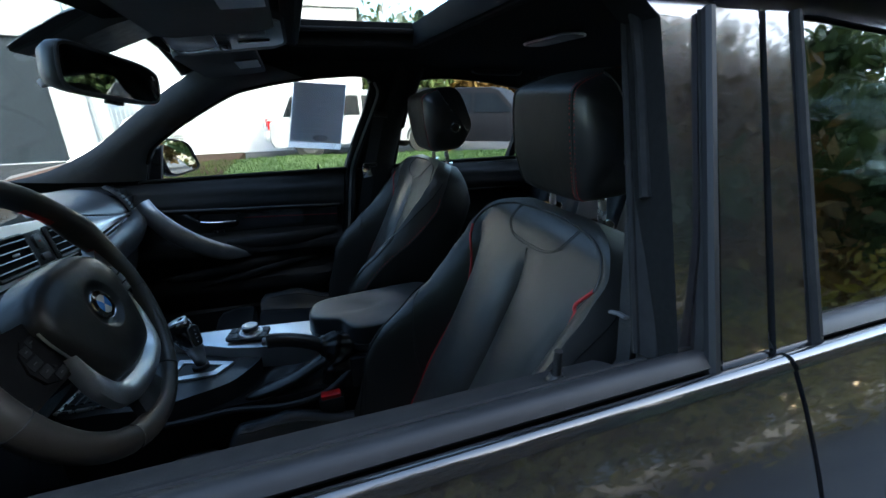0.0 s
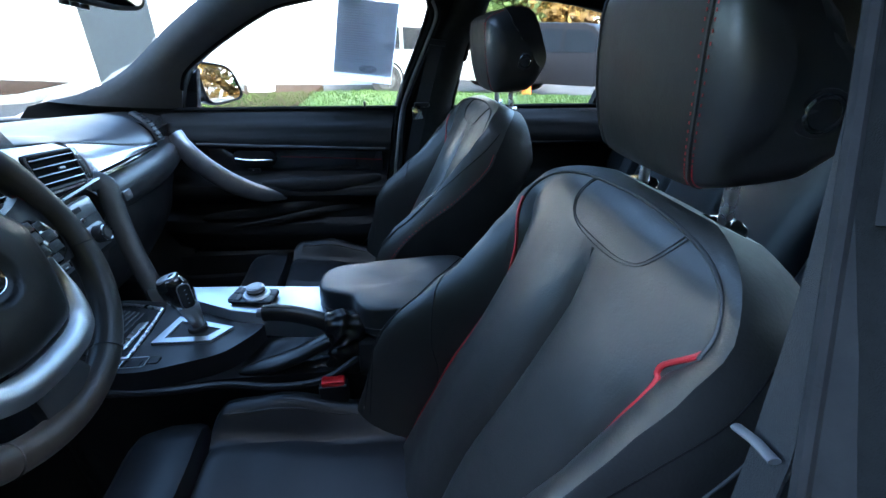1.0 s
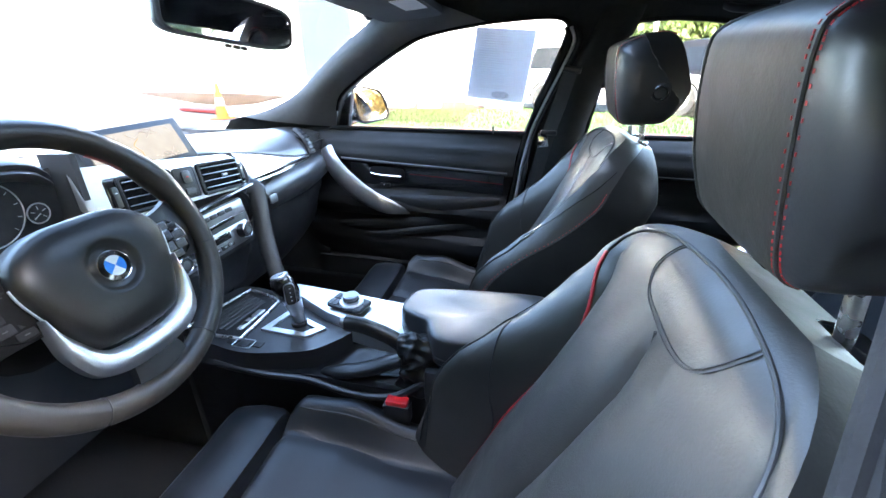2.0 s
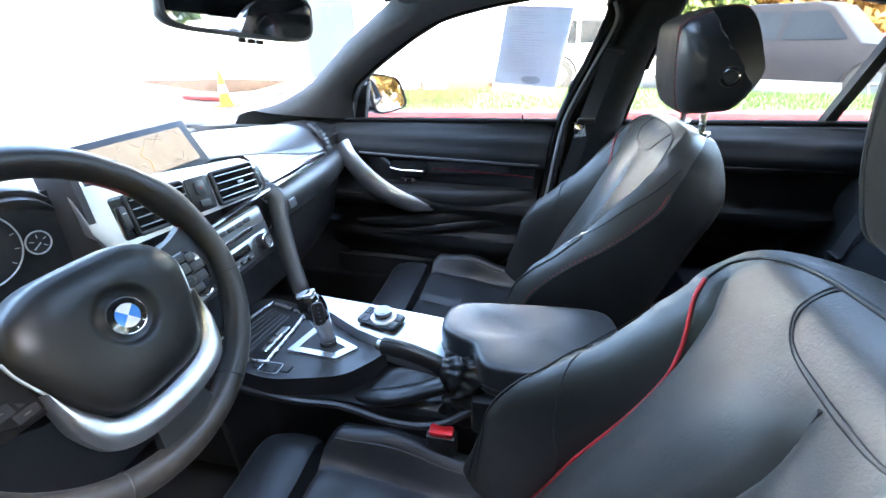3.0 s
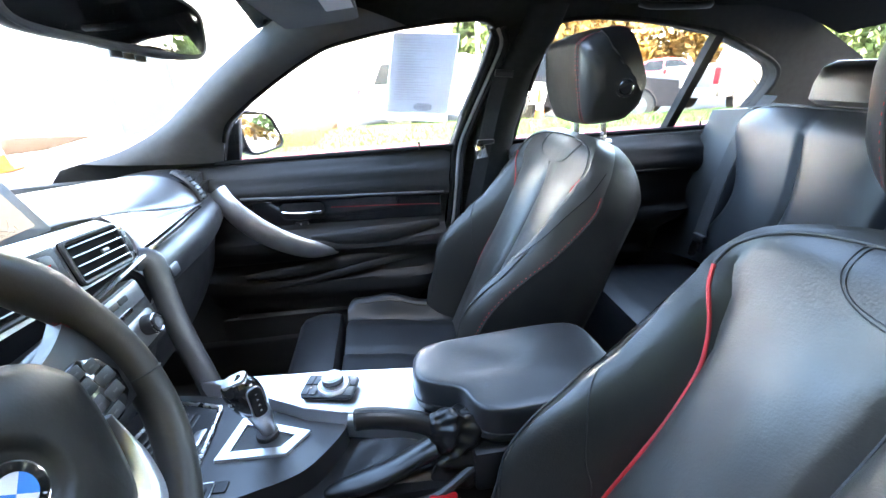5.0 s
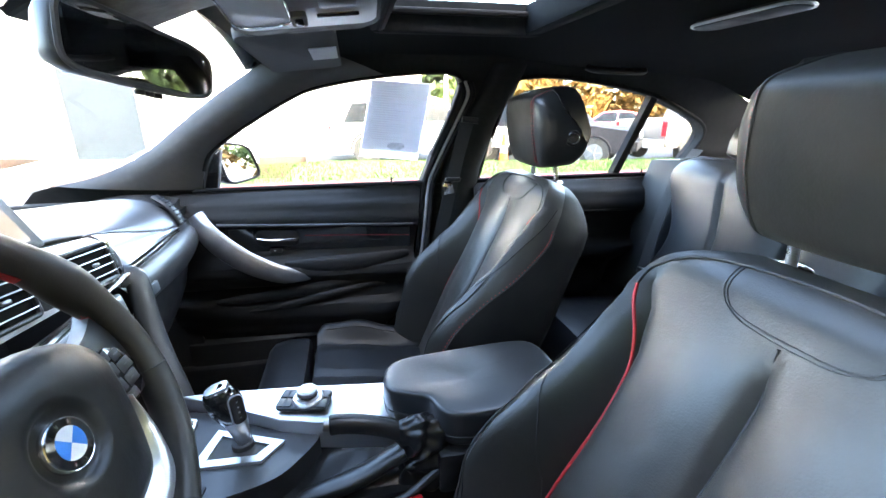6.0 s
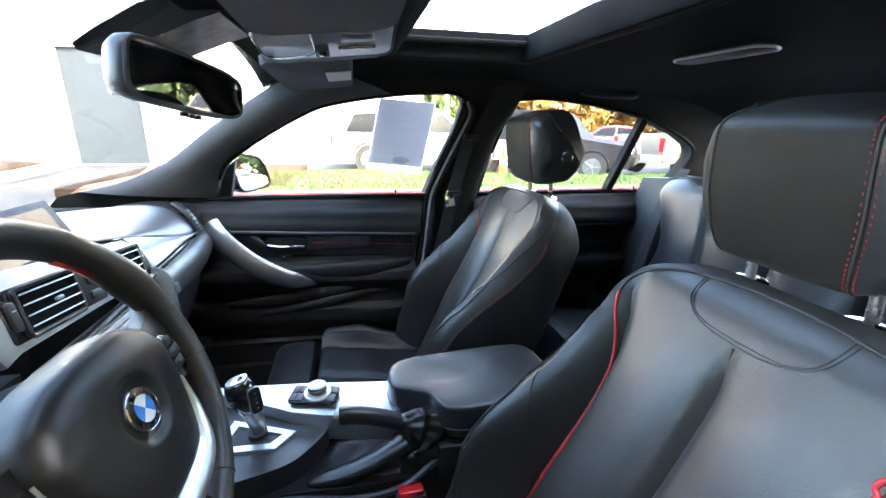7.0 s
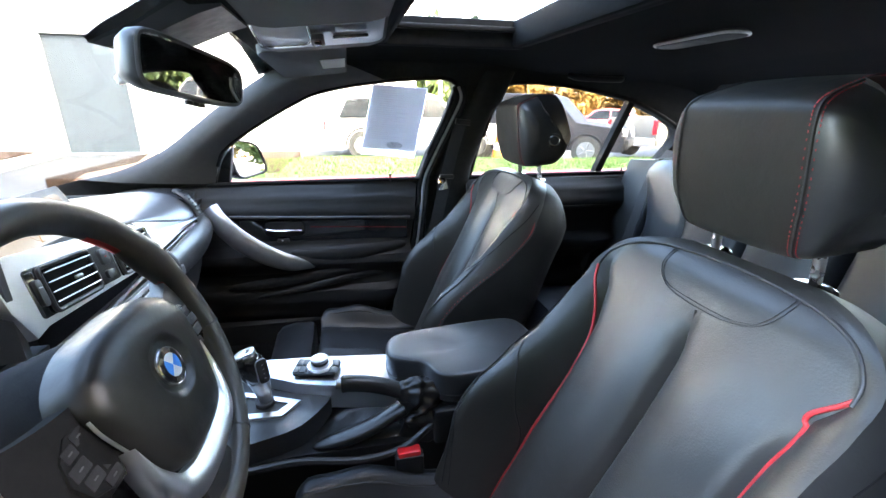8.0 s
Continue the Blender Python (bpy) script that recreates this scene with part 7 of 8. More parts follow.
dome = thing("dome_lamp", "slim rear dome lamp with translucent lens in headliner", "dome lamp", at=(0.845, 0, 1.32))
part("lens", prism(rounded(0.048, 0.200, 0.022, 6), axes((0.842, 0.005, 1.3165), (1, 0, -0.05), (0, 1, 0)), 0.010, 0.003), GREY_TRIM, dome, "translucent grey lens")
part("rim", tube([axes((0.842, 0.005, 1.320), (1, 0, -0.05), (0, 1, 0)) @ V(a, b, 0) for a, b in rounded(0.054, 0.206, 0.025, 6)], 0.0025, 6, closed=True), SATIN_ALU, dome)
grab = thing("grab_handle", "black folding grab handle above the rear passenger window", "grab handle", at=(0.95, 0.52, 1.30))
part("bar", tube(smooth_path([V(0.86, 0.525, 1.292), V(0.88, 0.505, 1.283), V(0.95, 0.498, 1.280), V(1.02, 0.505, 1.280), V(1.04, 0.525, 1.286)], 5), 0.009, 10), HARD_PLASTIC, grab)

# price sheet behind the passenger window
sheet_thing = thing("window_price_sheet", "printed white price sheet stuck to the passenger window", "price sheet", at=(0.33, 0.66, 1.0))
A, B, C, D = V(0.267, 0.6215, 1.262), V(0.436, 0.6265, 1.251), V(0.404, 0.720, 1.028), V(0.222, 0.712, 1.047)
def on_sheet(u, w, lift=0.0):
    return A.lerp(B, u).lerp(D.lerp(C, u), w) + V(0, -lift, -lift * 0.4)


part("page", leaf_face([[on_sheet(u / 6, w / 8) for u in range(7)] for w in range(9)]), PAPER, sheet_thing)
part("printed_field", leaf_face([[on_sheet(0.015 + 0.97 * u / 4, 0.004 + 0.895 * w / 6, 0.0012) for u in range(5)] for w in range(7)]), PAPER_PRINT, sheet_thing, "grey printed area")
rnd = random.Random(3)
for k in range(24):
    w = 0.06 + 0.029 * k
    u0 = 0.12 if k % 3 else 0.10
    u1 = u0 + rnd.uniform(0.25, 0.62)
    part("text_bar", leaf_face([[on_sheet(u0 + (u1 - u0) * q / 2, w + dw, 0.0020) for q in range(3)] for dw in (0, 0.009)]), PAPER_LINE, sheet_thing)
for k, hw in enumerate((0.10, 0.14, 0.15, 0.15, 0.13, 0.09)):
    part("text_bar", leaf_face([[on_sheet(0.58 - hw + 2 * hw * q / 2, 0.775 + 0.016 * k + dw, 0.0022) for q in range(3)] for dw in (0, 0.009)]), PAPER_DARK, sheet_thing)


# ---- outside ----
def ground_z(x, y):
    """The car park falls away gently behind the lawn, towards the rear."""
    f = lambda v: max(0.0, min(1.0, v)) ** 2 * (3 - 2 * max(0.0, min(1.0, v)))
    return -0.34 * f((x - 0.2) / 6.5) * f((y - 7.6) / 3.2)


def ground_sheet():
    cut = lambda a, b: sorted(set([-150, -60, -25, -12] + [a + (b - a) * k / 18 for k in range(19)] + [30, 60, 150]))
    return sheet([[V(x, y, ground_z(x, y)) for y in cut(-6, 16)] for x in cut(-6, 18)], 0.5, axis=(0, 0, -1))


LAWN_FAR = [(-2.6, 8.3), (0.0, 8.9), (1.6, 8.5), (5.0, 7.6), (12.0, 6.9), (30.0, 6.7)]
tagged(part("ground", ground_sheet(), ASPHALT, None), "grey asphalt car park ground", "ground", kind="structure")
tagged(part("kerb", box(-3.2, 30, 5.84, 6.04, -0.01, 0.15, 0.02), RED_KERB, None), "red painted concrete kerb along the lawn", "kerb", kind="structure")
tagged(part("lawn", prism([(-2.6, 6.04), (30.0, 6.04)] + LAWN_FAR[::-1], Matrix.Translation((0, 0, -0.2)), 0.35, 0.02), GRASS, None), "strip of mown green grass behind the kerb", "lawn", kind="structure")
rnd = random.Random(11)
bm = bmesh.new()
for k in range(16000):
    x = rnd.uniform(-2.5, 9.0)
    y = 6.06 + (lerp_table(LAWN_FAR, x) - 6.10) * rnd.random()
    h, a = rnd.uniform(0.03, 0.075), rnd.uniform(0, 6.28)
    dx, dy = 0.006 * math.cos(a), 0.006 * math.sin(a)
    bm.faces.new([bm.verts.new(p) for p in ((x - dx, y - dy, 0.148), (x + dx, y + dy, 0.148), (x + rnd.uniform(-.02, .02), y + rnd.uniform(-.02, .02), 0.148 + h))])
tagged(part("grass", bm, BLADES, None, smooth=False), "short green grass blades on the lawn", "grass", kind="stuff")
tagged(part("mulch_bed", box(-4.2, -0.9, 6.6, 10.2, -0.01, 0.160, 0.04), MULCH, None), "brown bark mulch bed beside the lawn", "planting bed", kind="structure")
tagged(part("island", prism([(-15.5, 12.6), (-7.9, 8.4), (-6.7, 8.05), (-6.0, 8.6), (-6.4, 11.2), (-9, 12.2)], Matrix.Identity(4), 0.13, 0.02), CONCRETE, None), "concrete-edged traffic island", "island", kind="structure")
tagged(part("island_bed", prism([(-14.5, 12.5), (-7.9, 8.75), (-6.8, 8.4), (-6.4, 8.8), (-6.8, 11.0), (-9, 11.9)], Matrix.Translation((0, 0, 0.10)), 0.05, 0.01), MULCH, None), "dark mulch on the traffic island", "planting bed", kind="structure")
tagged(part("kerb", tube([V(-8.0, 8.36, 0.09), V(-7.3, 8.16, 0.09), V(-6.72, 8.02, 0.09)], 0.085, 8), RED_KERB, None), "red painted end of the island kerb", "kerb", kind="structure")

# white building with a grey roller door
bld = thing("white_building", "white rendered workshop building with a grey door", "building", at=(-8, 12, 0))
part("wall", holed([(-60, 0), (2.2, 0), (2.2, 6.2), (-60, 6.2)], [[(-6.57, 0.02), (-4.94, 0.02), (-4.94, 2.75), (-6.57, 2.75)]], lambda a, b: V(a, 11.75 , b), lambda a, b: V(a, 12.05, b)), STUCCO, bld, smooth=False)
part("door", box(-6.58, -4.93, 11.86, 11.92, 0.0, 2.76, 0.0), GREY_DOOR, bld, "grey painted door")
part("parapet", box(-60, 2.3, 11.66, 12.1, 6.15, 6.40, 0.02), STUCCO, bld)
part("string_course", box(-60, 2.25, 11.69, 11.76, 3.55, 3.72, 0.01), STUCCO, bld)
part("side_wall", box(1.9, 2.2, 12.05, 24, 0, 6.2, 0.0), STUCCO, bld, smooth=False)
part("roof", box(-60, 2.2, 12.0, 24, 6.0, 6.2, 0.0), CONCRETE, bld, smooth=False)
part("downpipe", tube([V(-4.2, 11.70, 0.0), V(-4.2, 11.70, 6.1)], 0.05, 10), GALV, bld)

# cabinet and cooling unit by the bed
cab = thing("utility_cabinet", "tall grey corrugated utility cabinet", "utility cabinet", at=(-2.6, 8.7, 0.15))
part("body", box(-2.85, -2.35, 8.55, 9.0, 0.14, 1.25, 0.015), GALV, cab)
for k in range(7):
    part("rib", box(-2.84 + 0.07 * k, -2.81 + 0.07 * k, 8.53, 8.56, 0.2, 1.2, 0.006), GALV, cab)
ac = thing("cooling_unit", "pale grey outdoor cooling unit with barred grille", "cooling unit", at=(-1.9, 8.8, 0.15))
part("casing", box(-2.18, -1.72, 8.6, 8.95, 0.14, 0.80, 0.02), STUCCO, ac)
part("grille", box(-2.14, -1.76, 8.585, 8.60, 0.20, 0.74, 0.004), CONCRETE, ac)
for k in range(9):
    part("grille_bar", box(-2.13, -1.77, 8.57, 8.585, 0.225 + 0.058 * k, 0.245 + 0.058 * k, 0.003), GALV, ac)


def cone(x, y, label, z=0.0):
    c = thing("traffic_cone", label, "traffic cone", "traffic cones", at=(x, y, z))
    part("base", box(x - 0.18, x + 0.18, y - 0.18, y + 0.18, z, z + 0.03, 0.01), ORANGE, c)
    circ = lambda r, zz: [V(x + r * math.cos(a), y + r * math.sin(a), z + zz) for a in [2 * math.pi * k / 24 for k in range(24)]]
    part("body", loft([circ(0.13, 0.03), circ(0.115, 0.08), circ(0.035, 0.68), circ(0.028, 0.70)]), ORANGE, c)
    part("band", loft([circ(0.093, 0.27), circ(0.071, 0.42)], caps=False), WHITE_BAND, c, "white band")
    return c


cone(-6.1, 7.35, "orange traffic cone standing beside the island")
cone(3.75, 9.2, "orange traffic cone near the parked cars", -0.06)


# parked vehicles: a side profile drawn out over the width, with wheels, windows and lamps
def vehicle(name, label, category, m, profile, width, wheels, glass_quads, paint, lamp=None, shoulder=0.86, bumper=0):
    car = thing(name, label, category, "parked vehicles", at=tuple(m.translation))
    hw = width / 2
    rings = []
    for y, k in ((-1.0, 0.0), (-0.985, 0.45), (-0.94, 0.8), (-0.8, 1.0), (0, 1.0), (0.8, 1.0), (0.94, 0.8), (0.985, 0.45), (1.0, 0.0)):
        ring = []
        for x, z in profile:
            zz = z
            top = max(0, z - shoulder)
            yy = y * hw * (1 - 0.20 * top / 0.8)
            ring.append(m @ V(x * (0.985 + 0.015 * k), yy, zz if z < shoulder else zz - 0.03 * (1 - k)))
        rings.append(ring)
    body_ = part("body", loft(rings), paint, car)
    for quad in glass_quads:
        for s in (-1, 1):
            bm = bmesh.new()
            vs = []
            for x, z in quad:
                top = max(0, z - shoulder)
                vs.append(bm.verts.new(m @ V(x, s * (hw * (1 - 0.20 * top / 0.8) + 0.006), z)))
            bm.faces.new(vs)
            bmesh.ops.solidify(bm, geom=bm.faces[:], thickness=0.012)
            part("side_window", bm, CAR_GLASS, car, smooth=False)
    for x, r in wheels:
        for s in (-1, 1):
            w = part("wheel", tube([m @ V(x, s * (hw - 0.20), r), m @ V(x, s * (hw + 0.012), r)], r, 28), TYRE, car)
            part("rim", tube([m @ V(x, s * (hw - 0.05), r), m @ V(x, s * (hw + 0.022), r)], r * 0.62, 18), ALLOY, w)
            for q in range(5):
                a = 2 * math.pi * q / 5
                part("spoke", tube([m @ V(x, s * (hw + 0.026), r), m @ V(x + 0.55 * r * math.cos(a), s * (hw + 0.026), r + 0.55 * r * math.sin(a))], 0.022, 6), ALLOY, w)
            part("arch", tube([m @ V(x + (r + 0.05) * math.cos(a), s * (hw + 0.002), r + (r + 0.05) * math.sin(a)) for a in [math.pi * k / 14 for k in range(15)]], 0.022, 6), RUBBER, car)
    if bumper:
        e = bumper * max(abs(x) for x, z in profile)
        part("bumper", moved(box(min(e - 0.06 * bumper, e + 0.07 * bumper), max(e - 0.06 * bumper, e + 0.07 * bumper), -hw * 0.97, hw * 0.97, 0.42, 0.66, 0.03), m), GALV if bumper < 0 else RUBBER, car, "bright rear bumper" if bumper < 0 else "black front bumper")
        part("number_plate", moved(box(min(e + 0.07 * bumper, e + 0.09 * bumper), max(e + 0.07 * bumper, e + 0.09 * bumper), -0.26, 0.26, 0.70, 0.82, 0.005), m), PAINT_WHITE, car)
    if lamp:
        for (x0, x1, z0, z1, mat) in lamp:
            for s in (-1, 1):
                bm = box(x0, x1, s * (hw - 0.13), s * (hw - 0.01), z0, z1, 0.015)
                part("lamp", moved(bm, m), mat, car, "red tail lamp" if mat is TAIL_RED else "clear lamp")
    return car


def at_pose(x, y, deg, z=0.0):
    return pose(x, y, z, 0, 0, deg)


SUV = [(-2.30, 0.36), (-2.36, 0.62), (-2.28, 0.90), (-1.30, 1.02), (-1.15, 1.05), (-0.55, 1.66), (-0.30, 1.74), (1.6, 1.76), (2.05, 1.70), (2.26, 1.08), (2.34, 0.95), (2.36, 0.50), (2.28, 0.34)]
SUV_GLASS = [[(-0.95, 1.10), (-0.48, 1.58), (0.10, 1.60), (0.10, 1.10)], [(0.18, 1.10), (0.18, 1.60), (1.02, 1.61), (1.02, 1.10)], [(1.10, 1.10), (1.10, 1.61), (1.78, 1.58), (2.0, 1.10)]]
SEDAN = [(-2.25, 0.34), (-2.32, 0.58), (-2.2, 0.78), (-1.15, 0.95), (-0.45, 1.40), (0.2, 1.47), (0.9, 1.42), (1.65, 1.02), (2.25, 0.98), (2.34, 0.62), (2.26, 0.34)]
SEDAN_GLASS = [[(-0.90, 0.98), (-0.38, 1.36), (0.18, 1.38), (0.18, 0.98)], [(0.25, 0.98), (0.25, 1.38), (0.85, 1.35), (1.35, 1.0)]]
TRUCK = [(-2.75, 0.45), (-2.80, 0.75), (-2.70, 1.05), (-1.60, 1.15), (-1.40, 1.18), (-0.85, 1.72), (-0.6, 1.80), (0.55, 1.80), (0.72, 1.22), (2.70, 1.20), (2.74, 0.60), (2.66, 0.45)]
TRUCK_GLASS = [[(-1.20, 1.22), (-0.80, 1.66), (-0.15, 1.68), (-0.15, 1.22)], [(-0.07, 1.22), (-0.07, 1.68), (0.45, 1.68), (0.55, 1.22)]]
W = [(-1.45, 0.36), (1.45, 0.36)]
def turned(profile):
    return [(-x, z) for x, z in profile]


CROSSOVER = [(x * 0.93, z * 0.85) for x, z in turned(SUV)]
CROSSOVER_GLASS = [[(x * 0.93, z * 0.85) for x, z in turned(q)] for q in SUV_GLASS]
vehicle("suv", "white crossover parked behind the lawn beside the building", "car", at_pose(1.85, 10.35, 4), CROSSOVER, 1.78, [(-1.35, 0.33), (1.35, 0.33)], CROSSOVER_GLASS, PAINT_WHITE, [(-2.20, -2.08, 0.68, 0.86, TAIL_RED)], 0.90, bumper=-1)
vehicle("pickup_truck", "champagne pickup truck with red tail lamp parked outside", "pickup truck", at_pose(11.15, 11.35, 12, -0.30), turned(TRUCK), 1.90, [(-1.75, 0.40), (1.75, 0.40)], [turned(q) for q in TRUCK_GLASS], PAINT_GOLD, [(-2.77, -2.66, 0.78, 1.14, TAIL_RED)], 1.2, bumper=-1)
vehicle("suv", "charcoal sport utility vehicle parked in the row", "car", at_pose(5.55, 10.75, -40, -0.22), turned(SUV), 1.85, W, [turned(q) for q in SUV_GLASS], PAINT_DARK, [(2.26, 2.37, 0.75, 0.92, WHITE_PLASTIC)], 1.05, bumper=1)
vehicle("car", "white saloon car parked in the row", "car", at_pose(4.2, 15.0, -40, -0.20), SEDAN, 1.8, [(-1.35, 0.32), (1.4, 0.32)], SEDAN_GLASS, PAINT_WHITE, [(-2.32, -2.2, 0.6, 0.75, WHITE_PLASTIC)], 0.95)
vehicle("car", "red saloon car parked far back", "car", at_pose(12.5, 18.5, -30, -0.33), SEDAN, 1.8, [(-1.35, 0.32), (1.4, 0.32)], SEDAN_GLASS, PAINT_RED, None, 0.95)
vehicle("car", "silver saloon car parked far back", "car", at_pose(9.0, 20.0, -35, -0.33), SEDAN, 1.8, [(-1.35, 0.32), (1.4, 0.32)], SEDAN_GLASS, PAINT_SILVER, None, 0.95)
vehicle("car", "white saloon car parked beyond the boot", "car", at_pose(19.5, 8.5, 80, -0.03), SEDAN, 1.8, [(-1.35, 0.32), (1.4, 0.32)], SEDAN_GLASS, PAINT_WHITE, None, 0.95)


# trees
def tree(x, y, height, spread, leaf, label, seed, trunk=0.35, n=900, conifer=False):
    r = random.Random(seed)
    t = thing("tree", label, "tree", "trees", at=(x, y, 0))
    line = [V(x + r.uniform(-.1, .1) * k, y + r.uniform(-.1, .1) * k, height * (0.92 if conifer else 0.6) * k / 5) for k in range(6)]
    limbs = [tube(line, [0.16 * (1 - 0.8 * k / 5) * height / 8 + 0.02 for k in range(6)], 8)]
    tips = []
    for k in range(9):
        a, h = r.uniform(0, 6.28), r.uniform(trunk, 0.62) * height
        b = V(x, y, h)
        e = b + V(math.cos(a) * spread * 0.6, math.sin(a) * spread * 0.6, height * r.uniform(0.08, 0.28))
        limbs.append(tube([b, b.lerp(e, 0.5) + V(0, 0, 0.1), e], [0.06, 0.04, 0.015], 6))
        tips.append(e)
    part("trunk", merged(*limbs), BARK, t)
    bm = bmesh.new()
    for k in range(n):
        if conifer:
            f = r.random() ** 0.7
            rad = spread * (1 - f) * r.uniform(0.35, 1.0) + 0.1
            a = r.uniform(0, 6.28)
            p = V(x + rad * math.cos(a), y + rad * math.sin(a), height * (0.12 + 0.88 * f) - 0.25 * rad)
            size = r.uniform(0.18, 0.42)
        else:
            tip = r.choice(tips)
            p = tip + V(r.gauss(0, spread * 0.25), r.gauss(0, spread * 0.25), r.gauss(0.2, height * 0.10))
            size = r.uniform(0.12, 0.30)
        d = V(r.gauss(0, 1), r.gauss(0, 1), r.gauss(0, 0.7)).normalized()
        e = d.cross(V(r.gauss(0, 1), r.gauss(0, 1), r.gauss(0, 1))).normalized()
        q = d.cross(e)
        bm.faces.new([bm.verts.new(c) for c in (p - d * size, p + e * size * 0.45 + q * 0.03, p + d * size, p - e * size * 0.45 - q * 0.03)])
    part("crown", bm, leaf, t, smooth=False)
    return t


tree(8.0, 30, 6.6, 3.6, LEAF_GOLD, "tree with yellow autumn leaves", 1, n=1500)
tree(14.0, 27, 6.5, 3.4, LEAF_GOLD, "tree with orange autumn leaves", 2, n=1500)
tree(18.5, 22, 5.8, 3.2, LEAF_GOLD, "tree with golden autumn leaves", 8, n=1300)
tree(4.2, 26, 6.2, 2.6, LEAF_DARK, "dark green conifer behind the car park", 3, n=1500, conifer=True)
tree(11.0, 36, 8.0, 3.2, LEAF_DARK, "tall dark conifer in the distance", 4, n=1500, conifer=True)
tree(24.0, 30, 7.0, 3.8, LEAF_GREEN, "broad green tree in the distance", 5, n=1500)
# a dense row on the driver's side, whose shade falls on the car
def dense_tree(x, y, height, rad, leaf, label, seed, n=7000):
    r = random.Random(seed)
    t = thing("tree", label, "tree", "shade trees", at=(x, y, 0))
    limbs = [tube([V(x, y, 0), V(x + r.uniform(-.1, .1), y, height * 0.35), V(x, y, height * 0.8)], [0.17, 0.12, 0.03], 8)]
    for k in range(7):
        a, h = r.uniform(0, 6.28), r.uniform(0.18, 0.6) * height
        limbs.append(tube([V(x, y, h), V(x + math.cos(a) * rad * 0.7, y + math.sin(a) * rad * 0.7, h + 0.9)], [0.06, 0.02], 6))
    part("trunk", merged(*limbs), BARK, t)
    clumps = [(V(r.gauss(0, rad * 0.55), r.gauss(0, rad * 0.55), height * r.uniform(0.16, 0.97)), r.uniform(0.5, 1.1)) for _ in range(46)]
    bm = bmesh.new()
    for k in range(n):
        c, q = r.choice(clumps)
        p = V(x, y, 0) + c + V(r.gauss(0, q * 0.55), r.gauss(0, q * 0.55), r.gauss(0, q * 0.5))
        p.z = max(0.3, p.z)
        d = V(r.gauss(0, 1), r.gauss(0, 1), r.gauss(0, 1)).normalized()
        e = d.cross(V(r.gauss(0, 1), r.gauss(0, 1), r.gauss(0, 1))).normalized()
        size = r.uniform(0.14, 0.34)
        bm.faces.new([bm.verts.new(v) for v in (p - d * size, p + e * size * 0.5, p + d * size, p - e * size * 0.5)])
    part("crown", bm, leaf, t, smooth=False)
    return t


for k, (x, y, h, leaf) in enumerate(((-9.5, -8.4, 8.0, LEAF_GREEN), (-5.6, -7.6, 8.4, LEAF_GREEN), (-2.4, -7.6, 9.0, LEAF_GREEN), (0.6, -7.4, 9.6, LEAF_GOLD), (3.4, -7.4, 10.0, LEAF_GOLD), (6.4, -7.4, 10.0, LEAF_GREEN), (9.8, -7.6, 8.2, LEAF_GOLD), (14.0, -8.2, 8.4, LEAF_GREEN))):
    dense_tree(x, y, h, 2.3, leaf, "dense tree with yellow leaves shading the car" if leaf is LEAF_GOLD else "dense green tree shading the parked car", 40 + k)
# unseen rear row, added to block sky light and darken the pillar reflections
for k, (x, y, h, leaf) in enumerate(((-8.0, -12.5, 11.5, LEAF_GREEN), (-3.5, -12.0, 12.0, LEAF_GREEN), (0.8, -12.4, 12.0, LEAF_GREEN), (5.0, -12.0, 12.5, LEAF_GREEN), (9.5, -12.4, 12.0, LEAF_GREEN), (13.0, -9.6, 11.8, LEAF_GREEN), (18.0, -10.5, 12.5, LEAF_GREEN), (23.0, -10.5, 12.0, LEAF_GREEN))):
    dense_tree(x, y, h, 3.0, leaf, "tall dense green tree added unseen behind the front row", 70 + k)
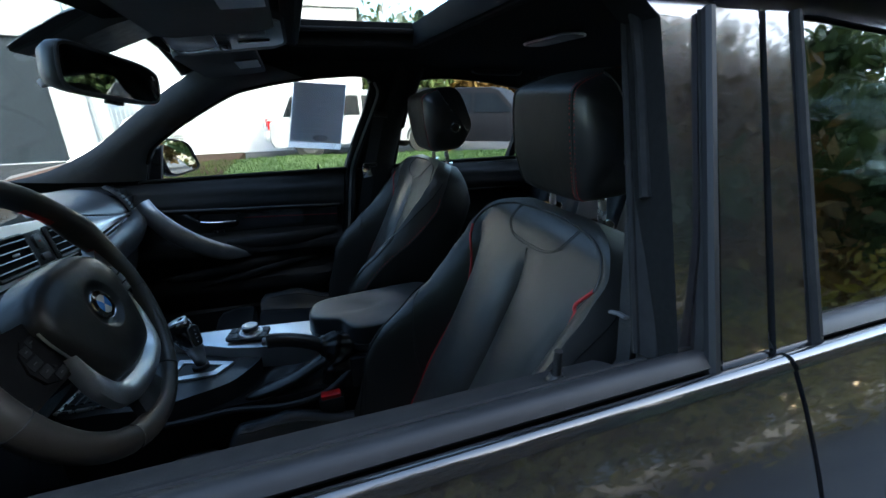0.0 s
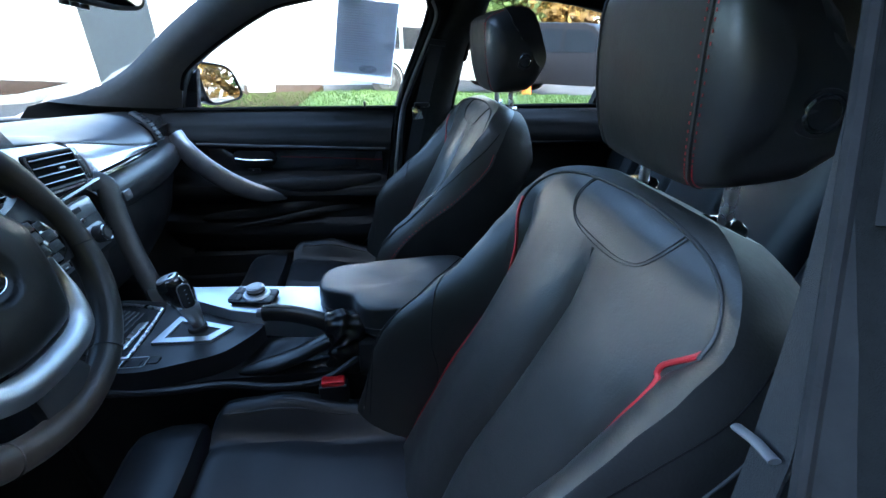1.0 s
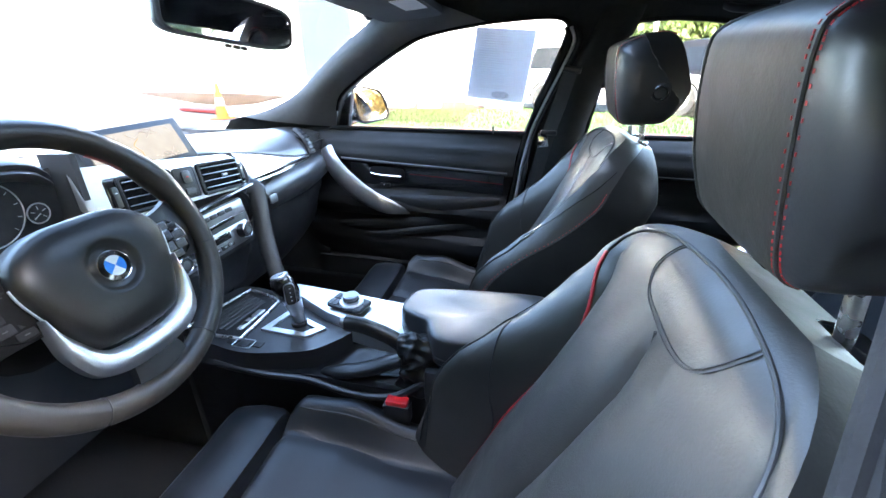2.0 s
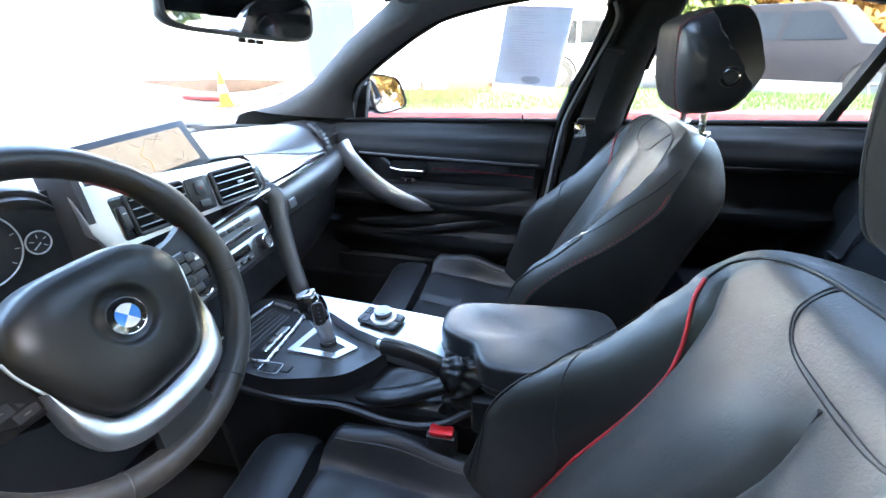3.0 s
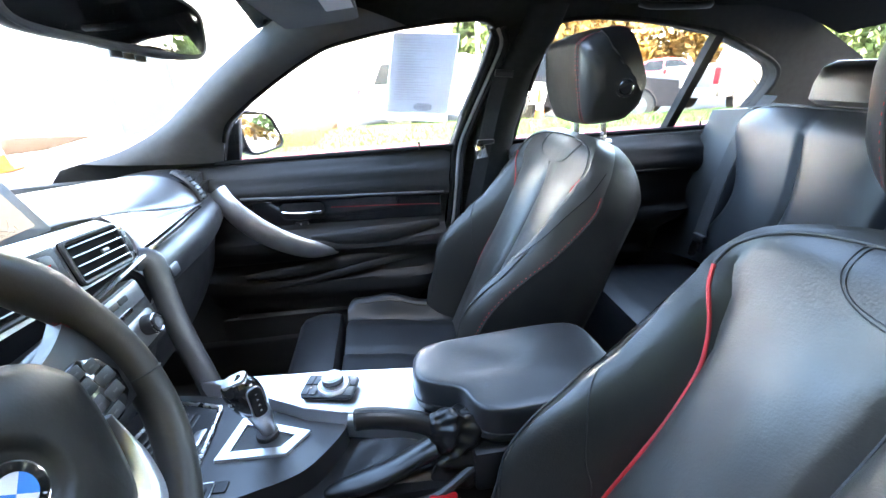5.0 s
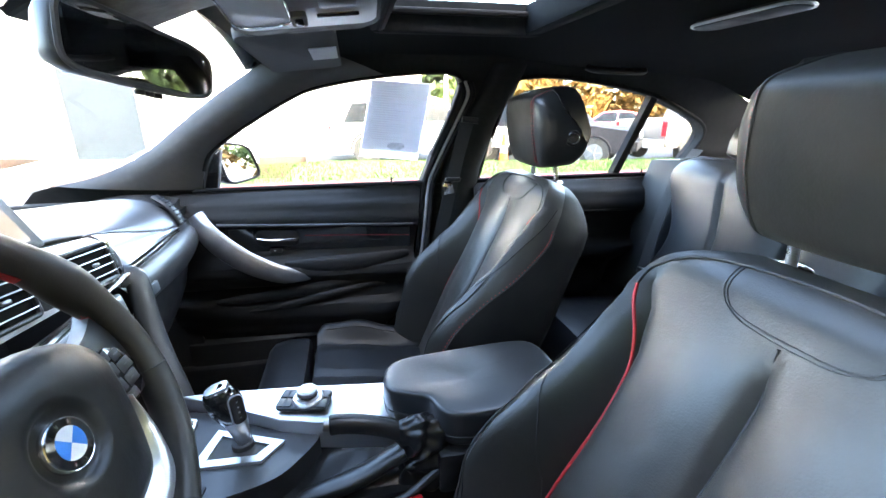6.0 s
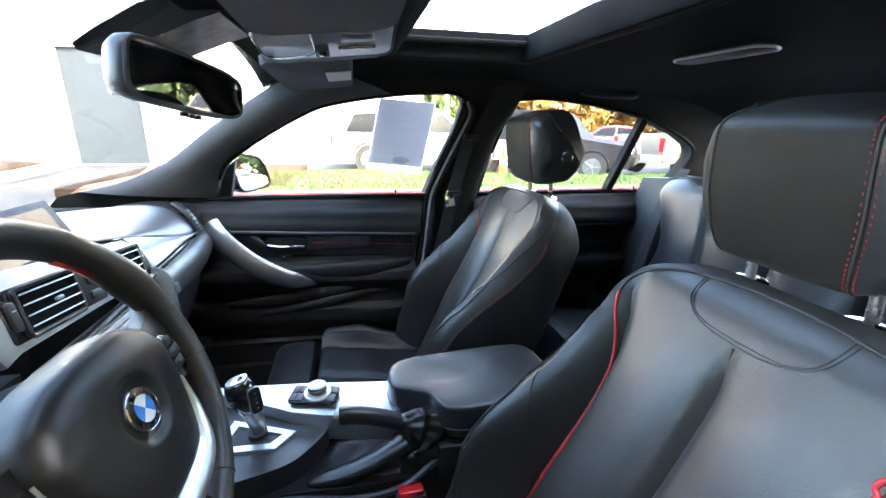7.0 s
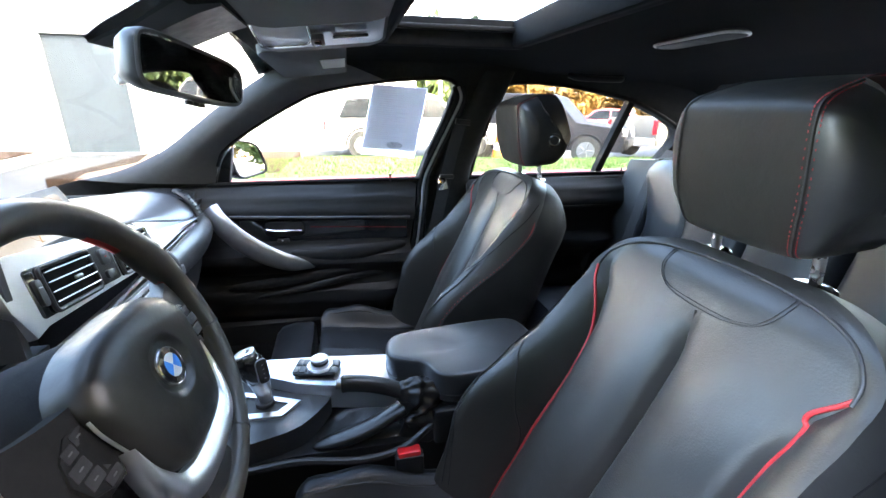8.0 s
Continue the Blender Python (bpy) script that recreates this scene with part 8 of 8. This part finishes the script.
# autumn shrubs and young trees behind the parked cars
for k, (x, y, h, leaf) in enumerate(((6.5, 24.5, 5.0, LEAF_GREEN), (10.5, 25.0, 4.6, LEAF_GOLD), (14.5, 24.0, 5.2, LEAF_GOLD), (18.5, 22.5, 4.8, LEAF_GOLD), (22.5, 19.5, 5.0, LEAF_GREEN), (26.0, 14.0, 5.2, LEAF_GOLD), (28.0, 7.0, 5.6, LEAF_GREEN), (28.0, 2.0, 5.2, LEAF_GOLD))):
    dense_tree(x, y, h, 1.9, leaf, "low tree with orange autumn leaves" if leaf is LEAF_GOLD else "low leafy green tree behind the car park", 90 + k, n=3200)
pole = thing("lamp_post", "pale grey street lamp post behind the parked cars", "lamp post", at=(4.9, 21, 0))
part("shaft", tube([V(4.9, 21, 0), V(4.9, 21, 7.0)], [0.11, 0.07], 12), GALV, pole)
part("arm", tube([V(4.9, 21, 6.9), V(4.9, 20.0, 7.1)], 0.04, 8), GALV, pole)
part("head", box(4.78, 5.02, 19.5, 20.1, 7.04, 7.16, 0.02), GALV, pole)

# hedge and low building on the driver's side, seen only as reflections
rnd = random.Random(21)
bm = bmesh.new()
for k in range(9000):
    p = V(rnd.uniform(-20, 30), -5.2 + rnd.gauss(0, 0.35), abs(rnd.gauss(0.9, 0.5)))
    d = V(rnd.gauss(0, 1), rnd.gauss(0, 1), rnd.gauss(0, 1)).normalized() * rnd.uniform(0.06, 0.14)
    e = d.cross(V(rnd.gauss(0, 1), rnd.gauss(0, 1), rnd.gauss(0, 1))).normalized() * 0.06
    bm.faces.new([bm.verts.new(c) for c in (p - d, p + e, p + d, p - e)])
tagged(part("hedge", bm, LEAF_YELLOW, None, smooth=False), "dense low hedge with yellow autumn leaves", "hedge", kind="stuff")
b2 = thing("low_building", "low cream building behind the hedge", "building", at=(8, -24, 0))
part("wall", box(-2, 26, -30, -24, 0, 3.6, 0.0), STUCCO, b2, smooth=False)
part("roof", box(-2.5, 26.5, -30.5, -23.4, 3.6, 3.9, 0.02), CONCRETE, b2)
for k in range(7):
    part("window", box(0 + 3.6 * k, 2.2 + 3.6 * k, -24.03, -23.97, 1.0, 2.6, 0.01), CAR_GLASS, b2)
